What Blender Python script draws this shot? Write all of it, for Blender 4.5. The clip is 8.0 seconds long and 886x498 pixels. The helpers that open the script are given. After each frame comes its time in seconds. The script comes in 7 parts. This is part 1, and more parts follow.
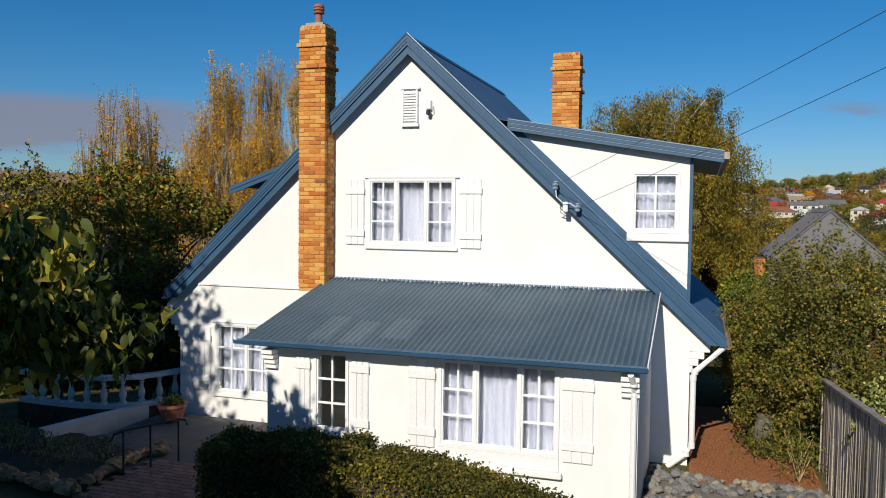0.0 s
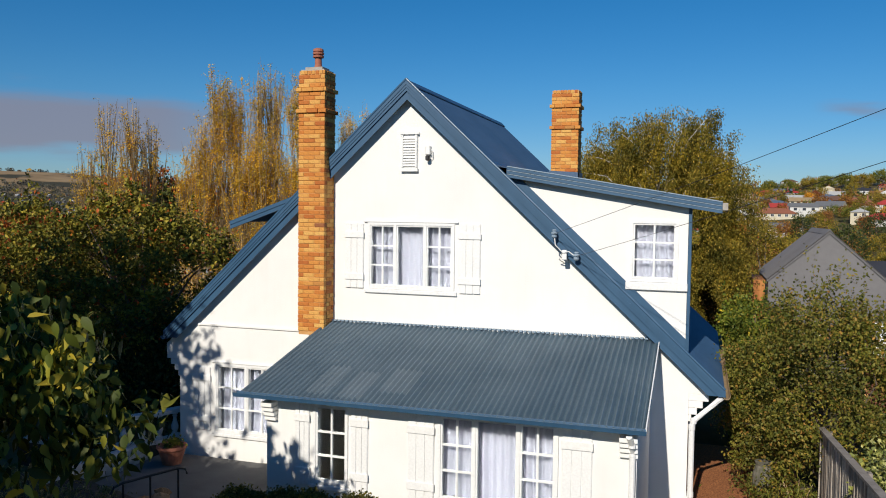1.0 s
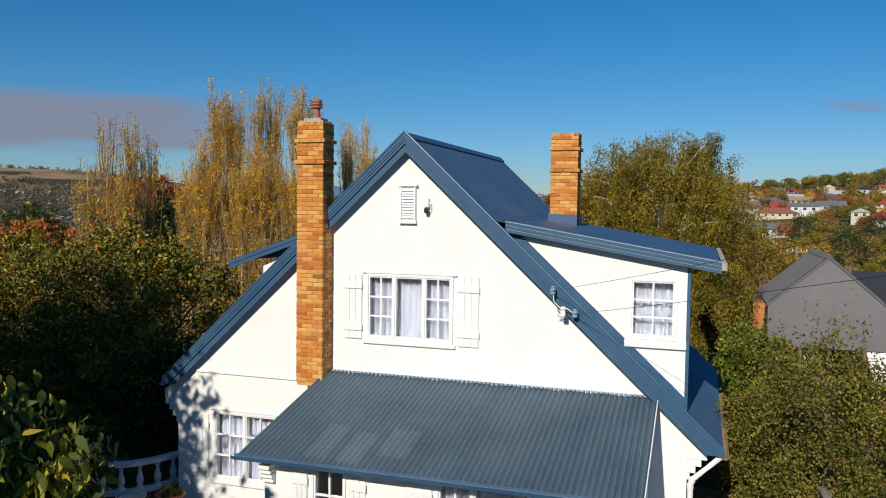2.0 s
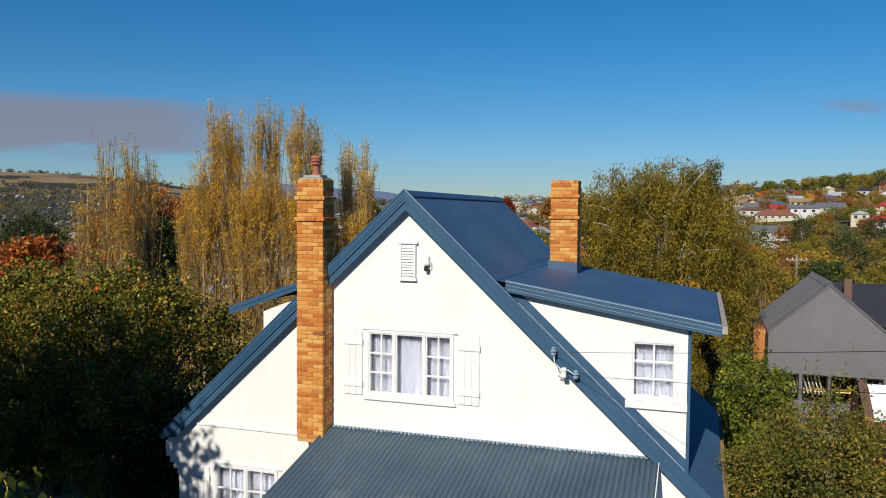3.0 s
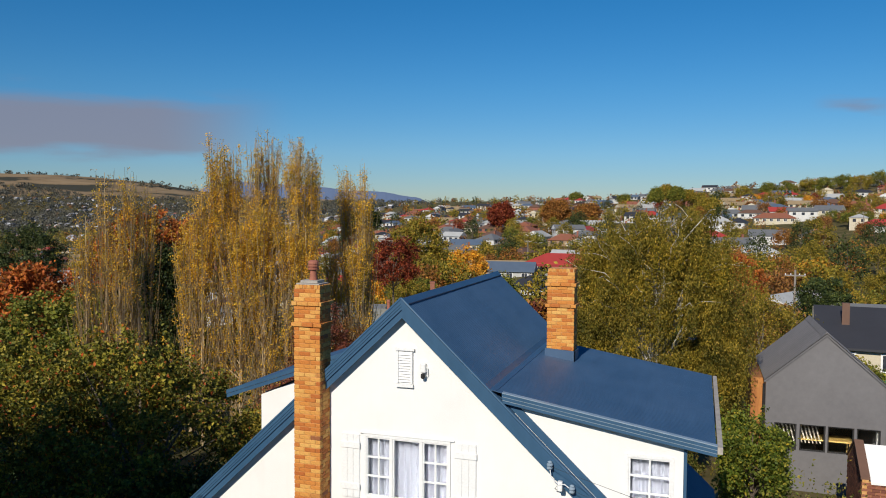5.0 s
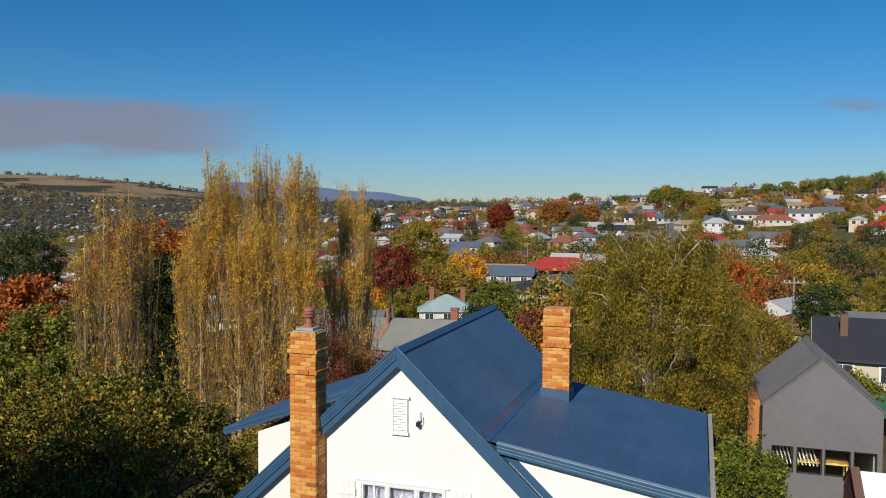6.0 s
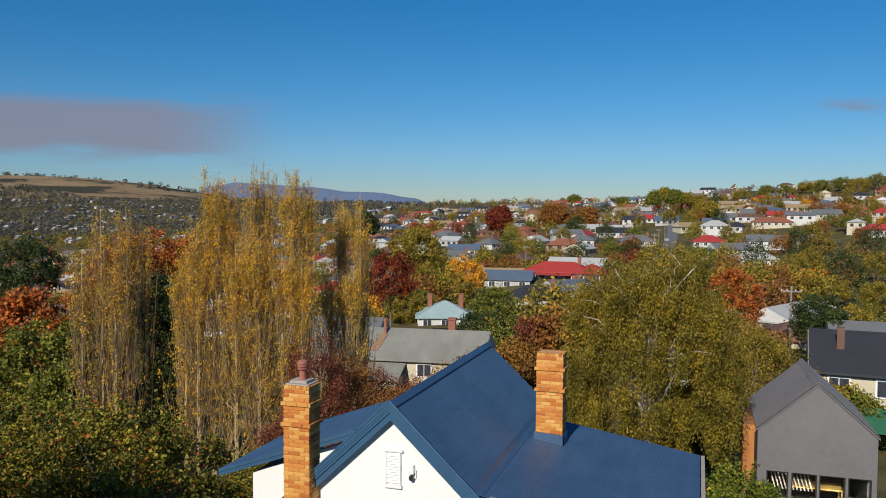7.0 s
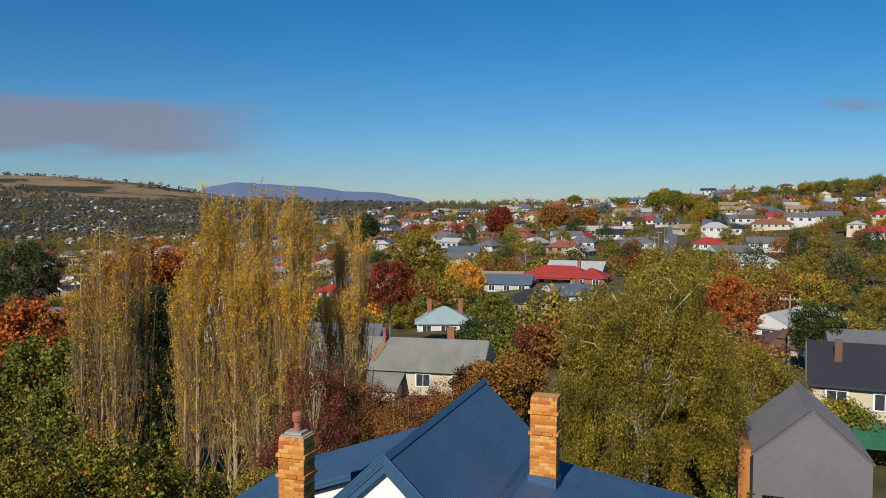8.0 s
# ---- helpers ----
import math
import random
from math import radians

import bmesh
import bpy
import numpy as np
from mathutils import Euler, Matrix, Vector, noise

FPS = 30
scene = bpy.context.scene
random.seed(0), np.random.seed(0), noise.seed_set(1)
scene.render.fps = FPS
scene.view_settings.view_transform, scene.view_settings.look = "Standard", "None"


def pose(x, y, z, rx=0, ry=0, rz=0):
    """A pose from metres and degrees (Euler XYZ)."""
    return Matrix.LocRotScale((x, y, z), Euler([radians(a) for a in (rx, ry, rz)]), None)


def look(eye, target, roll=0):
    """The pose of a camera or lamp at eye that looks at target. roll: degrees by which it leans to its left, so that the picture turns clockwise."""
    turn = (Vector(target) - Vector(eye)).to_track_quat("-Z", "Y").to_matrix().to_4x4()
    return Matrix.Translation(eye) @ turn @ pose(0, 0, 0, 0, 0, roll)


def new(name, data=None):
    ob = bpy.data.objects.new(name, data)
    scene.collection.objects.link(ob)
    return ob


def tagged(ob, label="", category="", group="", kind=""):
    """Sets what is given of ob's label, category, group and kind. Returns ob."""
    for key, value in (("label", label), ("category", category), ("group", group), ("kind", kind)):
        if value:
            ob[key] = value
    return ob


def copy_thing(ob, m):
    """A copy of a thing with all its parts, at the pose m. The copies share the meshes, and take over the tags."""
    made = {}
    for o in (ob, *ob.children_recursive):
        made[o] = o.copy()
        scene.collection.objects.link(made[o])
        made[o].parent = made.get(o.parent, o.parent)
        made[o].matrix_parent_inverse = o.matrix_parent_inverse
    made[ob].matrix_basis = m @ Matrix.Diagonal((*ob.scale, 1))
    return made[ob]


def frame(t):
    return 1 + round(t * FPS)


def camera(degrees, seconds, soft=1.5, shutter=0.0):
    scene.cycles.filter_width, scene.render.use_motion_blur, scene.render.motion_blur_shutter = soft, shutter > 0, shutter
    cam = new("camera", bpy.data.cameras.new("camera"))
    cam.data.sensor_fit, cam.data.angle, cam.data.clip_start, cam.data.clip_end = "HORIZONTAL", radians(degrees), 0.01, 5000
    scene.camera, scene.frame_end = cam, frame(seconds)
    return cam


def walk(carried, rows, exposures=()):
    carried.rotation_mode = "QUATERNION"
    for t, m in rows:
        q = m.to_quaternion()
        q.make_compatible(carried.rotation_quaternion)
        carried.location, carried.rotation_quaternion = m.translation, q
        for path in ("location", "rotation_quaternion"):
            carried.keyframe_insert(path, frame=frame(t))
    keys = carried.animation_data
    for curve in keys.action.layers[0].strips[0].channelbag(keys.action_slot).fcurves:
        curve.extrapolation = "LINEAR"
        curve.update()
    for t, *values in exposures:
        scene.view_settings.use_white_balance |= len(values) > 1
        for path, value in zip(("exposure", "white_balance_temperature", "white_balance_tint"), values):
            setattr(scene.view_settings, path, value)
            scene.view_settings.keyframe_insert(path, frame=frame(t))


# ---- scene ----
cam = camera(58.5, 8.0, soft=1.0)
PATH = [
    (0, (4.849, -12.922, 3.957), (4.228, -11.023, 3.863), 0.7),
    (0.5, (4.847, -12.917, 4.311), (4.226, -11.019, 4.217), 0.7),
    (1, (4.851, -12.915, 4.73), (4.23, -11.016, 4.636), 0.7),
    (1.5, (4.858, -12.885, 5.179), (4.237, -10.986, 5.084), 0.6),
    (1.7, (4.854, -12.864, 5.383), (4.232, -10.965, 5.281), 0.8),
    (3, (4.817, -12.789, 6.636), (4.195, -10.89, 6.539), 0.5),
    (3.5, (4.808, -12.779, 7.141), (4.185, -10.881, 7.043), 0.4),
    (4, (4.818, -12.743, 7.612), (4.194, -10.845, 7.514), 0.4),
    (4.5, (4.823, -12.748, 8.063), (4.202, -10.849, 7.965), 0.4),
    (6, (4.915, -12.735, 9.321), (4.296, -10.836, 9.224), 0.3),
    (6.5, (4.981, -12.734, 9.787), (4.361, -10.835, 9.689), 0.3),
    (7, (5.016, -12.73, 10.258), (4.4, -10.83, 10.162), 0.3),
    (7.5, (5.104, -12.751, 10.737), (4.489, -10.85, 10.641), 0.3),
    (8, (5.15, -12.769, 11.218), (4.533, -10.868, 11.121), 0.3),
]
walk(cam, [(t, look(eye, target, roll)) for t, eye, target, roll in PATH])

SUN_DIR = Vector((0.07, 1.0, -0.62))          # the way the sunlight travels

sun_data = bpy.data.lights.new("sun", "SUN")
sun_data.energy, sun_data.angle, sun_data.color = 4.7, radians(0.5), (1.0, 0.93, 0.82)
sun = new("sun", sun_data)
sun.rotation_mode = "QUATERNION"
sun.rotation_quaternion = SUN_DIR.to_track_quat("-Z", "Y")
sun.location = (0, -60, 40)

world = bpy.data.worlds.new("sky_world")
scene.world = world
world.use_nodes = True
wn, wl = world.node_tree.nodes, world.node_tree.links
wn.clear()
w_out, w_bg, w_sky = wn.new("ShaderNodeOutputWorld"), wn.new("ShaderNodeBackground"), wn.new("ShaderNodeTexSky")
w_sky.sky_type, w_sky.sun_disc = "NISHITA", False
w_sky.sun_elevation, w_sky.sun_rotation = math.atan(0.62), radians(184)
w_sky.air_density, w_sky.dust_density, w_sky.ozone_density = 1.0, 0.0, 2.0
w_bg.inputs["Strength"].default_value = 0.06
w_sat = wn.new("ShaderNodeHueSaturation")
w_sat.inputs["Saturation"].default_value = 1.35
wl.new(w_sky.outputs[0], w_sat.inputs["Color"])


def world_math(op, a, b, c=None):
    n = wn.new("ShaderNodeMath")
    n.operation, n.use_clamp = op, op == "MULTIPLY"
    for s, v in zip(n.inputs, (a, b, c)):
        if isinstance(v, (int, float)):
            s.default_value = v
        elif v is not None:
            wl.new(v, s)
    return n.outputs[0]


def world_step(value, lo, hi):
    n = wn.new("ShaderNodeMapRange")
    n.interpolation_type = "SMOOTHSTEP"
    n.inputs[1].default_value, n.inputs[2].default_value = lo, hi
    wl.new(value, n.inputs[0])
    return n.outputs[0]


# a thin mauve bank of cloud low over the valley
w_tc, w_sep, w_map, w_noise = wn.new("ShaderNodeTexCoord"), wn.new("ShaderNodeSeparateXYZ"), wn.new("ShaderNodeMapping"), wn.new("ShaderNodeTexNoise")
wl.new(w_tc.outputs["Generated"], w_sep.inputs[0])
w_map.inputs["Scale"].default_value = (4, 4, 26)
wl.new(w_tc.outputs["Generated"], w_map.inputs["Vector"])
wl.new(w_map.outputs[0], w_noise.inputs["Vector"])
w_noise.inputs["Scale"].default_value, w_noise.inputs["Detail"].default_value = 1.6, 5
wave = world_math("MULTIPLY_ADD", w_noise.outputs["Fac"], 0.055, -0.0275)
height = world_math("ADD", w_sep.outputs[2], wave)
bank = world_math("MULTIPLY", world_step(height, 0.050, 0.074), world_step(height, 0.142, 0.112))
bank = world_math("MULTIPLY", bank, world_step(w_sep.outputs[0], -0.47, -0.62))
bank = world_math("MULTIPLY", bank, 0.85)
wisp = world_math("MULTIPLY", world_step(height, 0.112, 0.124), world_step(height, 0.138, 0.124))
wisp = world_math("MULTIPLY", wisp, world_math("MULTIPLY", world_step(w_sep.outputs[0], 0.11, 0.16), world_step(w_sep.outputs[0], 0.21, 0.16)))
bank = world_math("ADD", bank, world_math("MULTIPLY", world_math("MULTIPLY", wisp, 0.55), world_step(w_sep.outputs[1], 0.2, 0.3)))
w_tint, w_cloud = wn.new("ShaderNodeMix"), wn.new("ShaderNodeMix")
w_tint.data_type, w_tint.blend_type, w_cloud.data_type = "RGBA", "MULTIPLY", "RGBA"
w_tint.inputs[0].default_value = 1.0
w_grad = wn.new("ShaderNodeValToRGB")
w_grad.color_ramp.elements[0].position, w_grad.color_ramp.elements[0].color = 0.0, (0.625, 0.775, 1.23, 1)
w_grad.color_ramp.elements[1].position, w_grad.color_ramp.elements[1].color = 0.32, (0.34, 1.05, 1.32, 1)
w_mid = w_grad.color_ramp.elements.new(0.15)
w_mid.color = (0.50, 0.96, 1.30, 1)
wl.new(w_sep.outputs[2], w_grad.inputs["Fac"])
wl.new(w_grad.outputs[0], w_tint.inputs[7])
wl.new(w_sat.outputs[0], w_tint.inputs[6])
wl.new(bank, w_cloud.inputs[0])
wl.new(w_tint.outputs[2], w_cloud.inputs[6])
w_cloud.inputs[7].default_value = (3.9, 4.0, 5.2, 1)
wl.new(w_cloud.outputs[2], w_bg.inputs["Color"])
wl.new(w_bg.outputs[0], w_out.inputs["Surface"])
scene.view_settings.exposure = 0.0


# ---- materials ----
def mat(name, build):
    m = bpy.data.materials.new(name)
    m.use_nodes = True
    nt = m.node_tree
    nt.nodes.clear()
    out = nt.nodes.new("ShaderNodeOutputMaterial")
    shader = build(nt)
    nt.links.new(shader, out.inputs["Surface"])
    return m


def coords(nt, scale=(1, 1, 1), use="Object"):
    tc, mp = nt.nodes.new("ShaderNodeTexCoord"), nt.nodes.new("ShaderNodeMapping")
    mp.inputs["Scale"].default_value = scale
    nt.links.new(tc.outputs[use], mp.inputs["Vector"])
    return mp.outputs[0]


def noise_tex(nt, vec, scale, detail=4.0, rough=0.6):
    n = nt.nodes.new("ShaderNodeTexNoise")
    n.inputs["Scale"].default_value, n.inputs["Detail"].default_value, n.inputs["Roughness"].default_value = scale, detail, rough
    nt.links.new(vec, n.inputs["Vector"])
    return n.outputs["Fac"]


def ramp(nt, fac, stops):
    r = nt.nodes.new("ShaderNodeValToRGB")
    while len(r.color_ramp.elements) < len(stops):
        r.color_ramp.elements.new(0.5)
    for e, (p, c) in zip(r.color_ramp.elements, stops):
        e.position, e.color = p, (*c, 1)
    nt.links.new(fac, r.inputs["Fac"])
    return r.outputs["Color"]


def mix(nt, fac, a, b, mode="MIX"):
    n = nt.nodes.new("ShaderNodeMix")
    n.data_type, n.blend_type = "RGBA", mode
    for sock, v in ((n.inputs[0], fac), (n.inputs[6], a), (n.inputs[7], b)):
        if isinstance(v, (int, float)):
            sock.default_value = v
        elif isinstance(v, tuple):
            sock.default_value = (*v, 1)
        else:
            nt.links.new(v, sock)
    return n.outputs[2]


def bsdf(nt, color, rough=0.6, metal=0.0, bump=None, strength=0.3, dist=0.01, spec=0.5):
    b = nt.nodes.new("ShaderNodeBsdfPrincipled")
    for key, v in (("Base Color", color), ("Roughness", rough), ("Metallic", metal)):
        if isinstance(v, (int, float)):
            b.inputs[key].default_value = v
        elif isinstance(v, tuple):
            b.inputs[key].default_value = (*v, 1)
        else:
            nt.links.new(v, b.inputs[key])
    b.inputs["Specular IOR Level"].default_value = spec
    if bump is not None:
        n = nt.nodes.new("ShaderNodeBump")
        n.inputs["Strength"].default_value, n.inputs["Distance"].default_value = strength, dist
        nt.links.new(bump, n.inputs["Height"])
        nt.links.new(n.outputs[0], b.inputs["Normal"])
    return b.outputs[0]


def speckled(name, dark, light, scale=3.0, rough=0.7, bump_scale=40.0, strength=0.3, dist=0.01, metal=0.0, stretch=(1, 1, 1), spec=0.5):
    """A surface of two tones with broad stains and fine grain."""
    def build(nt):
        v = coords(nt, stretch)
        big, fine = noise_tex(nt, v, scale), noise_tex(nt, v, bump_scale, 6)
        c = ramp(nt, big, [(0.3, dark), (0.7, light)])
        g = ramp(nt, fine, [(0.3, (0.82, 0.82, 0.82)), (0.7, (1, 1, 1))])
        return bsdf(nt, mix(nt, 0.7, c, g, "MULTIPLY"), rough, metal, fine, strength, dist, spec)
    return mat(name, build)


def island(name, stops, rough=0.75, translucent=0.0, spec=0.3):
    """A material that varies from piece to piece of one mesh."""
    def build(nt):
        g = nt.nodes.new("ShaderNodeNewGeometry")
        c = ramp(nt, g.outputs["Random Per Island"], stops)
        s = bsdf(nt, c, rough, spec=spec)
        if not translucent:
            return s
        t, m = nt.nodes.new("ShaderNodeBsdfTranslucent"), nt.nodes.new("ShaderNodeMixShader")
        nt.links.new(c, t.inputs["Color"])
        m.inputs[0].default_value = translucent
        nt.links.new(s, m.inputs[1]), nt.links.new(t.outputs[0], m.inputs[2])
        return m.outputs[0]
    return mat(name, build)


def per_object(name, stops, rough=0.8, bump_scale=60.0, strength=0.4, grain=0.25, dist=0.006):
    """A material that varies from object to object, for pieces of their own."""
    def build(nt):
        o = nt.nodes.new("ShaderNodeObjectInfo")
        c = ramp(nt, o.outputs["Random"], stops)
        f = noise_tex(nt, coords(nt), bump_scale, 6)
        g = ramp(nt, f, [(0.3, (1 - grain,) * 3), (0.7, (1, 1, 1))])
        return bsdf(nt, mix(nt, 1.0, c, g, "MULTIPLY"), rough, 0, f, strength, dist)
    return mat(name, build)


def render_paint():
    def build(nt):
        v = coords(nt)
        big, fine, drip = noise_tex(nt, v, 0.9, 3), noise_tex(nt, v, 55, 5), noise_tex(nt, coords(nt, (9, 9, 0.7)), 1.0, 4)
        c = ramp(nt, big, [(0.3, (0.77, 0.76, 0.73)), (0.7, (0.83, 0.82, 0.795))])
        c = mix(nt, 0.5, c, ramp(nt, drip, [(0.25, (0.96, 0.955, 0.945)), (0.5, (1, 1, 1))]), "MULTIPLY")
        return bsdf(nt, c, 0.75, 0, fine, 0.35, 0.006, 0.3)
    return mat("white_render", build)


WHITE_WALL = render_paint()
WHITE_PAINT = speckled("white_joinery_paint", (0.82, 0.82, 0.805), (0.86, 0.86, 0.845), 4, 0.45, 30, 0.05, 0.003)


def steel_roof(name, base, worn):
    def build(nt):
        v = coords(nt)
        big, streak, fine = noise_tex(nt, v, 0.8, 3), noise_tex(nt, coords(nt, (5, 0.6, 1)), 1.2, 5), noise_tex(nt, v, 25, 5)
        c = ramp(nt, big, [(0.3, base), (0.75, worn)])
        c = mix(nt, 0.5, c, ramp(nt, streak, [(0.3, (0.8, 0.8, 0.8)), (0.7, (1.1, 1.1, 1.1))]), "MULTIPLY")
        r = ramp(nt, fine, [(0.2, (0.34, 0.34, 0.34)), (0.8, (0.5, 0.5, 0.5))])
        return bsdf(nt, c, r, 0.0, fine, 0.05, 0.004, 0.5)
    return mat(name, build)


ROOF_BLUE = steel_roof("blue_painted_steel", (0.034, 0.078, 0.150), (0.050, 0.100, 0.182))
VERANDAH_BLUE = steel_roof("weathered_blue_steel", (0.060, 0.108, 0.148), (0.110, 0.162, 0.20))
TRIM_BLUE = steel_roof("blue_trim_paint", (0.030, 0.085, 0.160), (0.045, 0.110, 0.195))
BRICK = per_object("orange_brick", [(0.0, (0.50, 0.14, 0.025)), (0.2, (0.62, 0.21, 0.036)), (0.5, (0.70, 0.29, 0.055)), (0.8, (0.80, 0.45, 0.12)), (0.96, (0.70, 0.31, 0.065)), (1.0, (0.30, 0.10, 0.04))], 0.85, 45.0, 0.5, 0.38)
MORTAR = speckled("mortar", (0.54, 0.26, 0.08), (0.66, 0.38, 0.15), 6, 0.9, 60, 0.4)
TERRACOTTA = speckled("terracotta", (0.28, 0.09, 0.055), (0.42, 0.16, 0.10), 8, 0.8, 40, 0.3)
CEMENT = speckled("cement", (0.33, 0.30, 0.26), (0.46, 0.42, 0.37), 8, 0.9, 50, 0.5)
ZINC = speckled("zinc_flashing", (0.22, 0.30, 0.38), (0.30, 0.38, 0.46), 5, 0.45, 30, 0.2, 0.004)
OLD_TIN = speckled("weathered_tan_tin", (0.26, 0.17, 0.085), (0.44, 0.31, 0.17), 5, 0.7, 30, 0.3, 0.004)
DARK = speckled("dark_interior", (0.03, 0.03, 0.03), (0.06, 0.055, 0.05), 2, 0.9, 20, 0.1)
BARK = speckled("grey_brown_bark", (0.09, 0.065, 0.045), (0.20, 0.16, 0.12), 5, 0.95, 25, 0.8, 0.02, stretch=(1, 1, 0.3))
PALE_BARK = speckled("pale_bark", (0.42, 0.38, 0.32), (0.66, 0.62, 0.55), 4, 0.85, 25, 0.5, 0.01, stretch=(1, 1, 0.4))
TWIG = speckled("twig", (0.32, 0.23, 0.12), (0.50, 0.38, 0.22), 5, 0.9, 25, 0.3)
IRON = speckled("black_iron", (0.012, 0.012, 0.013), (0.03, 0.028, 0.026), 8, 0.5, 60, 0.3, 0.003)


def glass_pane():
    def build(nt):
        b = nt.nodes.new("ShaderNodeBsdfGlass")
        b.inputs["Roughness"].default_value, b.inputs["IOR"].default_value = 0.0, 1.45
        b.inputs["Color"].default_value = (0.94, 0.96, 0.97, 1)
        return b.outputs[0]
    return mat("window_glass", build)


GLASS = glass_pane()


def curtain_cloth():
    def build(nt):
        f = noise_tex(nt, coords(nt, (40, 40, 3)), 3, 4)
        c = ramp(nt, f, [(0.3, (0.33, 0.34, 0.42)), (0.7, (0.46, 0.47, 0.56))])
        t, m = nt.nodes.new("ShaderNodeBsdfTranslucent"), nt.nodes.new("ShaderNodeMixShader")
        nt.links.new(c, t.inputs["Color"])
        m.inputs[0].default_value = 0.25
        nt.links.new(bsdf(nt, c, 0.9), m.inputs[1]), nt.links.new(t.outputs[0], m.inputs[2])
        return m.outputs[0]
    return mat("curtain_cloth", build)


CURTAIN = curtain_cloth()


# ---- mesh helpers ----
def empty(name, at=(0, 0, 0), rz=0.0):
    ob = new(name)
    ob.location, ob.rotation_euler = at, (0, 0, radians(rz))
    return ob


def mesh_of(name, bm, material):
    me = bpy.data.meshes.new(name)
    bmesh.ops.recalc_face_normals(bm, faces=bm.faces)
    bm.to_mesh(me)
    bm.free()
    me.materials.append(material)
    return me


def part(name, bm, material, parent=None, label=""):
    ob = new(name, mesh_of(name, bm, material))
    if parent:
        ob.parent = parent
    return tagged(ob, label)


def box(bm, x0, x1, y0, y1, z0, z1):
    v = [bm.verts.new((x, y, z)) for x in (x0, x1) for y in (y0, y1) for z in (z0, z1)]
    for f in ((0, 1, 3, 2), (4, 6, 7, 5), (0, 4, 5, 1), (2, 3, 7, 6), (0, 2, 6, 4), (1, 5, 7, 3)):
        bm.faces.new([v[i] for i in f])
    return v


def frame_ring(bm, x0, x1, z0, z1, w, y0, y1, foot=None):
    """A rectangular frame in one piece, w wide all round (foot: width of its lowest rail)."""
    f = w if foot is None else foot
    loops = []
    for y in (y0, y1):
        loops.append([bm.verts.new((x, y, z)) for x, z in ((x0, z0), (x1, z0), (x1, z1), (x0, z1))])
        loops.append([bm.verts.new((x, y, z)) for x, z in ((x0 + w, z0 + f), (x1 - w, z0 + f), (x1 - w, z1 - w), (x0 + w, z1 - w))])
    a, b, c, d = loops
    for p, q in ((a, b), (d, c), (c, a), (b, d)):
        for k in range(4):
            bm.faces.new((p[k], p[(k + 1) % 4], q[(k + 1) % 4], q[k]))


def boxed(*args):
    bm = bmesh.new()
    box(bm, *args)
    return bm


def soft_box(x0, x1, y0, y1, z0, z1, bevel=0.006):
    bm = boxed(x0, x1, y0, y1, z0, z1)
    bmesh.ops.bevel(bm, geom=bm.edges[:], offset=bevel, segments=1, affect="EDGES")
    return bm


def prism(bm, ring, move):
    """A solid between a ring of points and the same ring moved."""
    a = [bm.verts.new(p) for p in ring]
    b = [bm.verts.new(Vector(p) + Vector(move)) for p in ring]
    bm.faces.new(a), bm.faces.new(b[::-1])
    for i in range(len(a)):
        j = (i + 1) % len(a)
        bm.faces.new((a[i], b[i], b[j], a[j]))


def tube(bm, pts, radii, n=8):
    """A tapered tube along points."""
    rings = []
    for i, p in enumerate(pts):
        p = Vector(p)
        way = (Vector(pts[min(i + 1, len(pts) - 1)]) - Vector(pts[max(i - 1, 0)])).normalized()
        side = way.orthogonal().normalized()
        up = way.cross(side)
        r = radii[i] if isinstance(radii, (list, tuple)) else radii
        rings.append([bm.verts.new(p + (side * math.cos(a) + up * math.sin(a)) * r) for a in (2 * math.pi * k / n for k in range(n))])
    for a, b in zip(rings, rings[1:]):
        for k in range(n):
            bm.faces.new((a[k], a[(k + 1) % n], b[(k + 1) % n], b[k]))
    bm.faces.new(rings[0][::-1]), bm.faces.new(rings[-1])


def lathe(bm, profile, at=(0, 0, 0), n=14):
    """A turned body from (radius, height) pairs."""
    rings = [[bm.verts.new((at[0] + r * math.cos(2 * math.pi * k / n), at[1] + r * math.sin(2 * math.pi * k / n), at[2] + z)) for k in range(n)] for r, z in profile]
    for a, b in zip(rings, rings[1:]):
        for k in range(n):
            bm.faces.new((a[k], a[(k + 1) % n], b[(k + 1) % n], b[k]))
    bm.faces.new(rings[0][::-1]), bm.faces.new(rings[-1])


def wall_columns(bm, xs, top, holes, y0, y1, base=0.0):
    """A wall along x with a top line top(x), pierced by holes (x0, x1, z0, z1); base may be a function too."""
    low = base if callable(base) else (lambda x: base)
    cuts = sorted(set(xs) | {h[0] for h in holes} | {h[1] for h in holes})
    for a, b in zip(cuts, cuts[1:]):
        mid = (a + b) / 2
        spans, z = [], (low(a), low(b))
        for h in sorted((h for h in holes if h[0] < mid < h[1]), key=lambda h: h[2]):
            spans.append((z, (h[2], h[2])))
            z = (h[3], h[3])
        spans.append((z, (top(a), top(b))))
        for (la, lb), (ta, tb) in spans:
            if ta - la < 0.001 and tb - lb < 0.001:
                continue
            ring = [(a, y0, la), (b, y0, lb), (b, y0, tb), (a, y0, ta)]
            if ta - la < 0.001:
                ring = ring[:3]
            elif tb - lb < 0.001:
                ring = [ring[0], ring[1], ring[3]]
            prism(bm, ring, (0, y1 - y0, 0))
    bmesh.ops.remove_doubles(bm, verts=bm.verts[:], dist=0.0005)


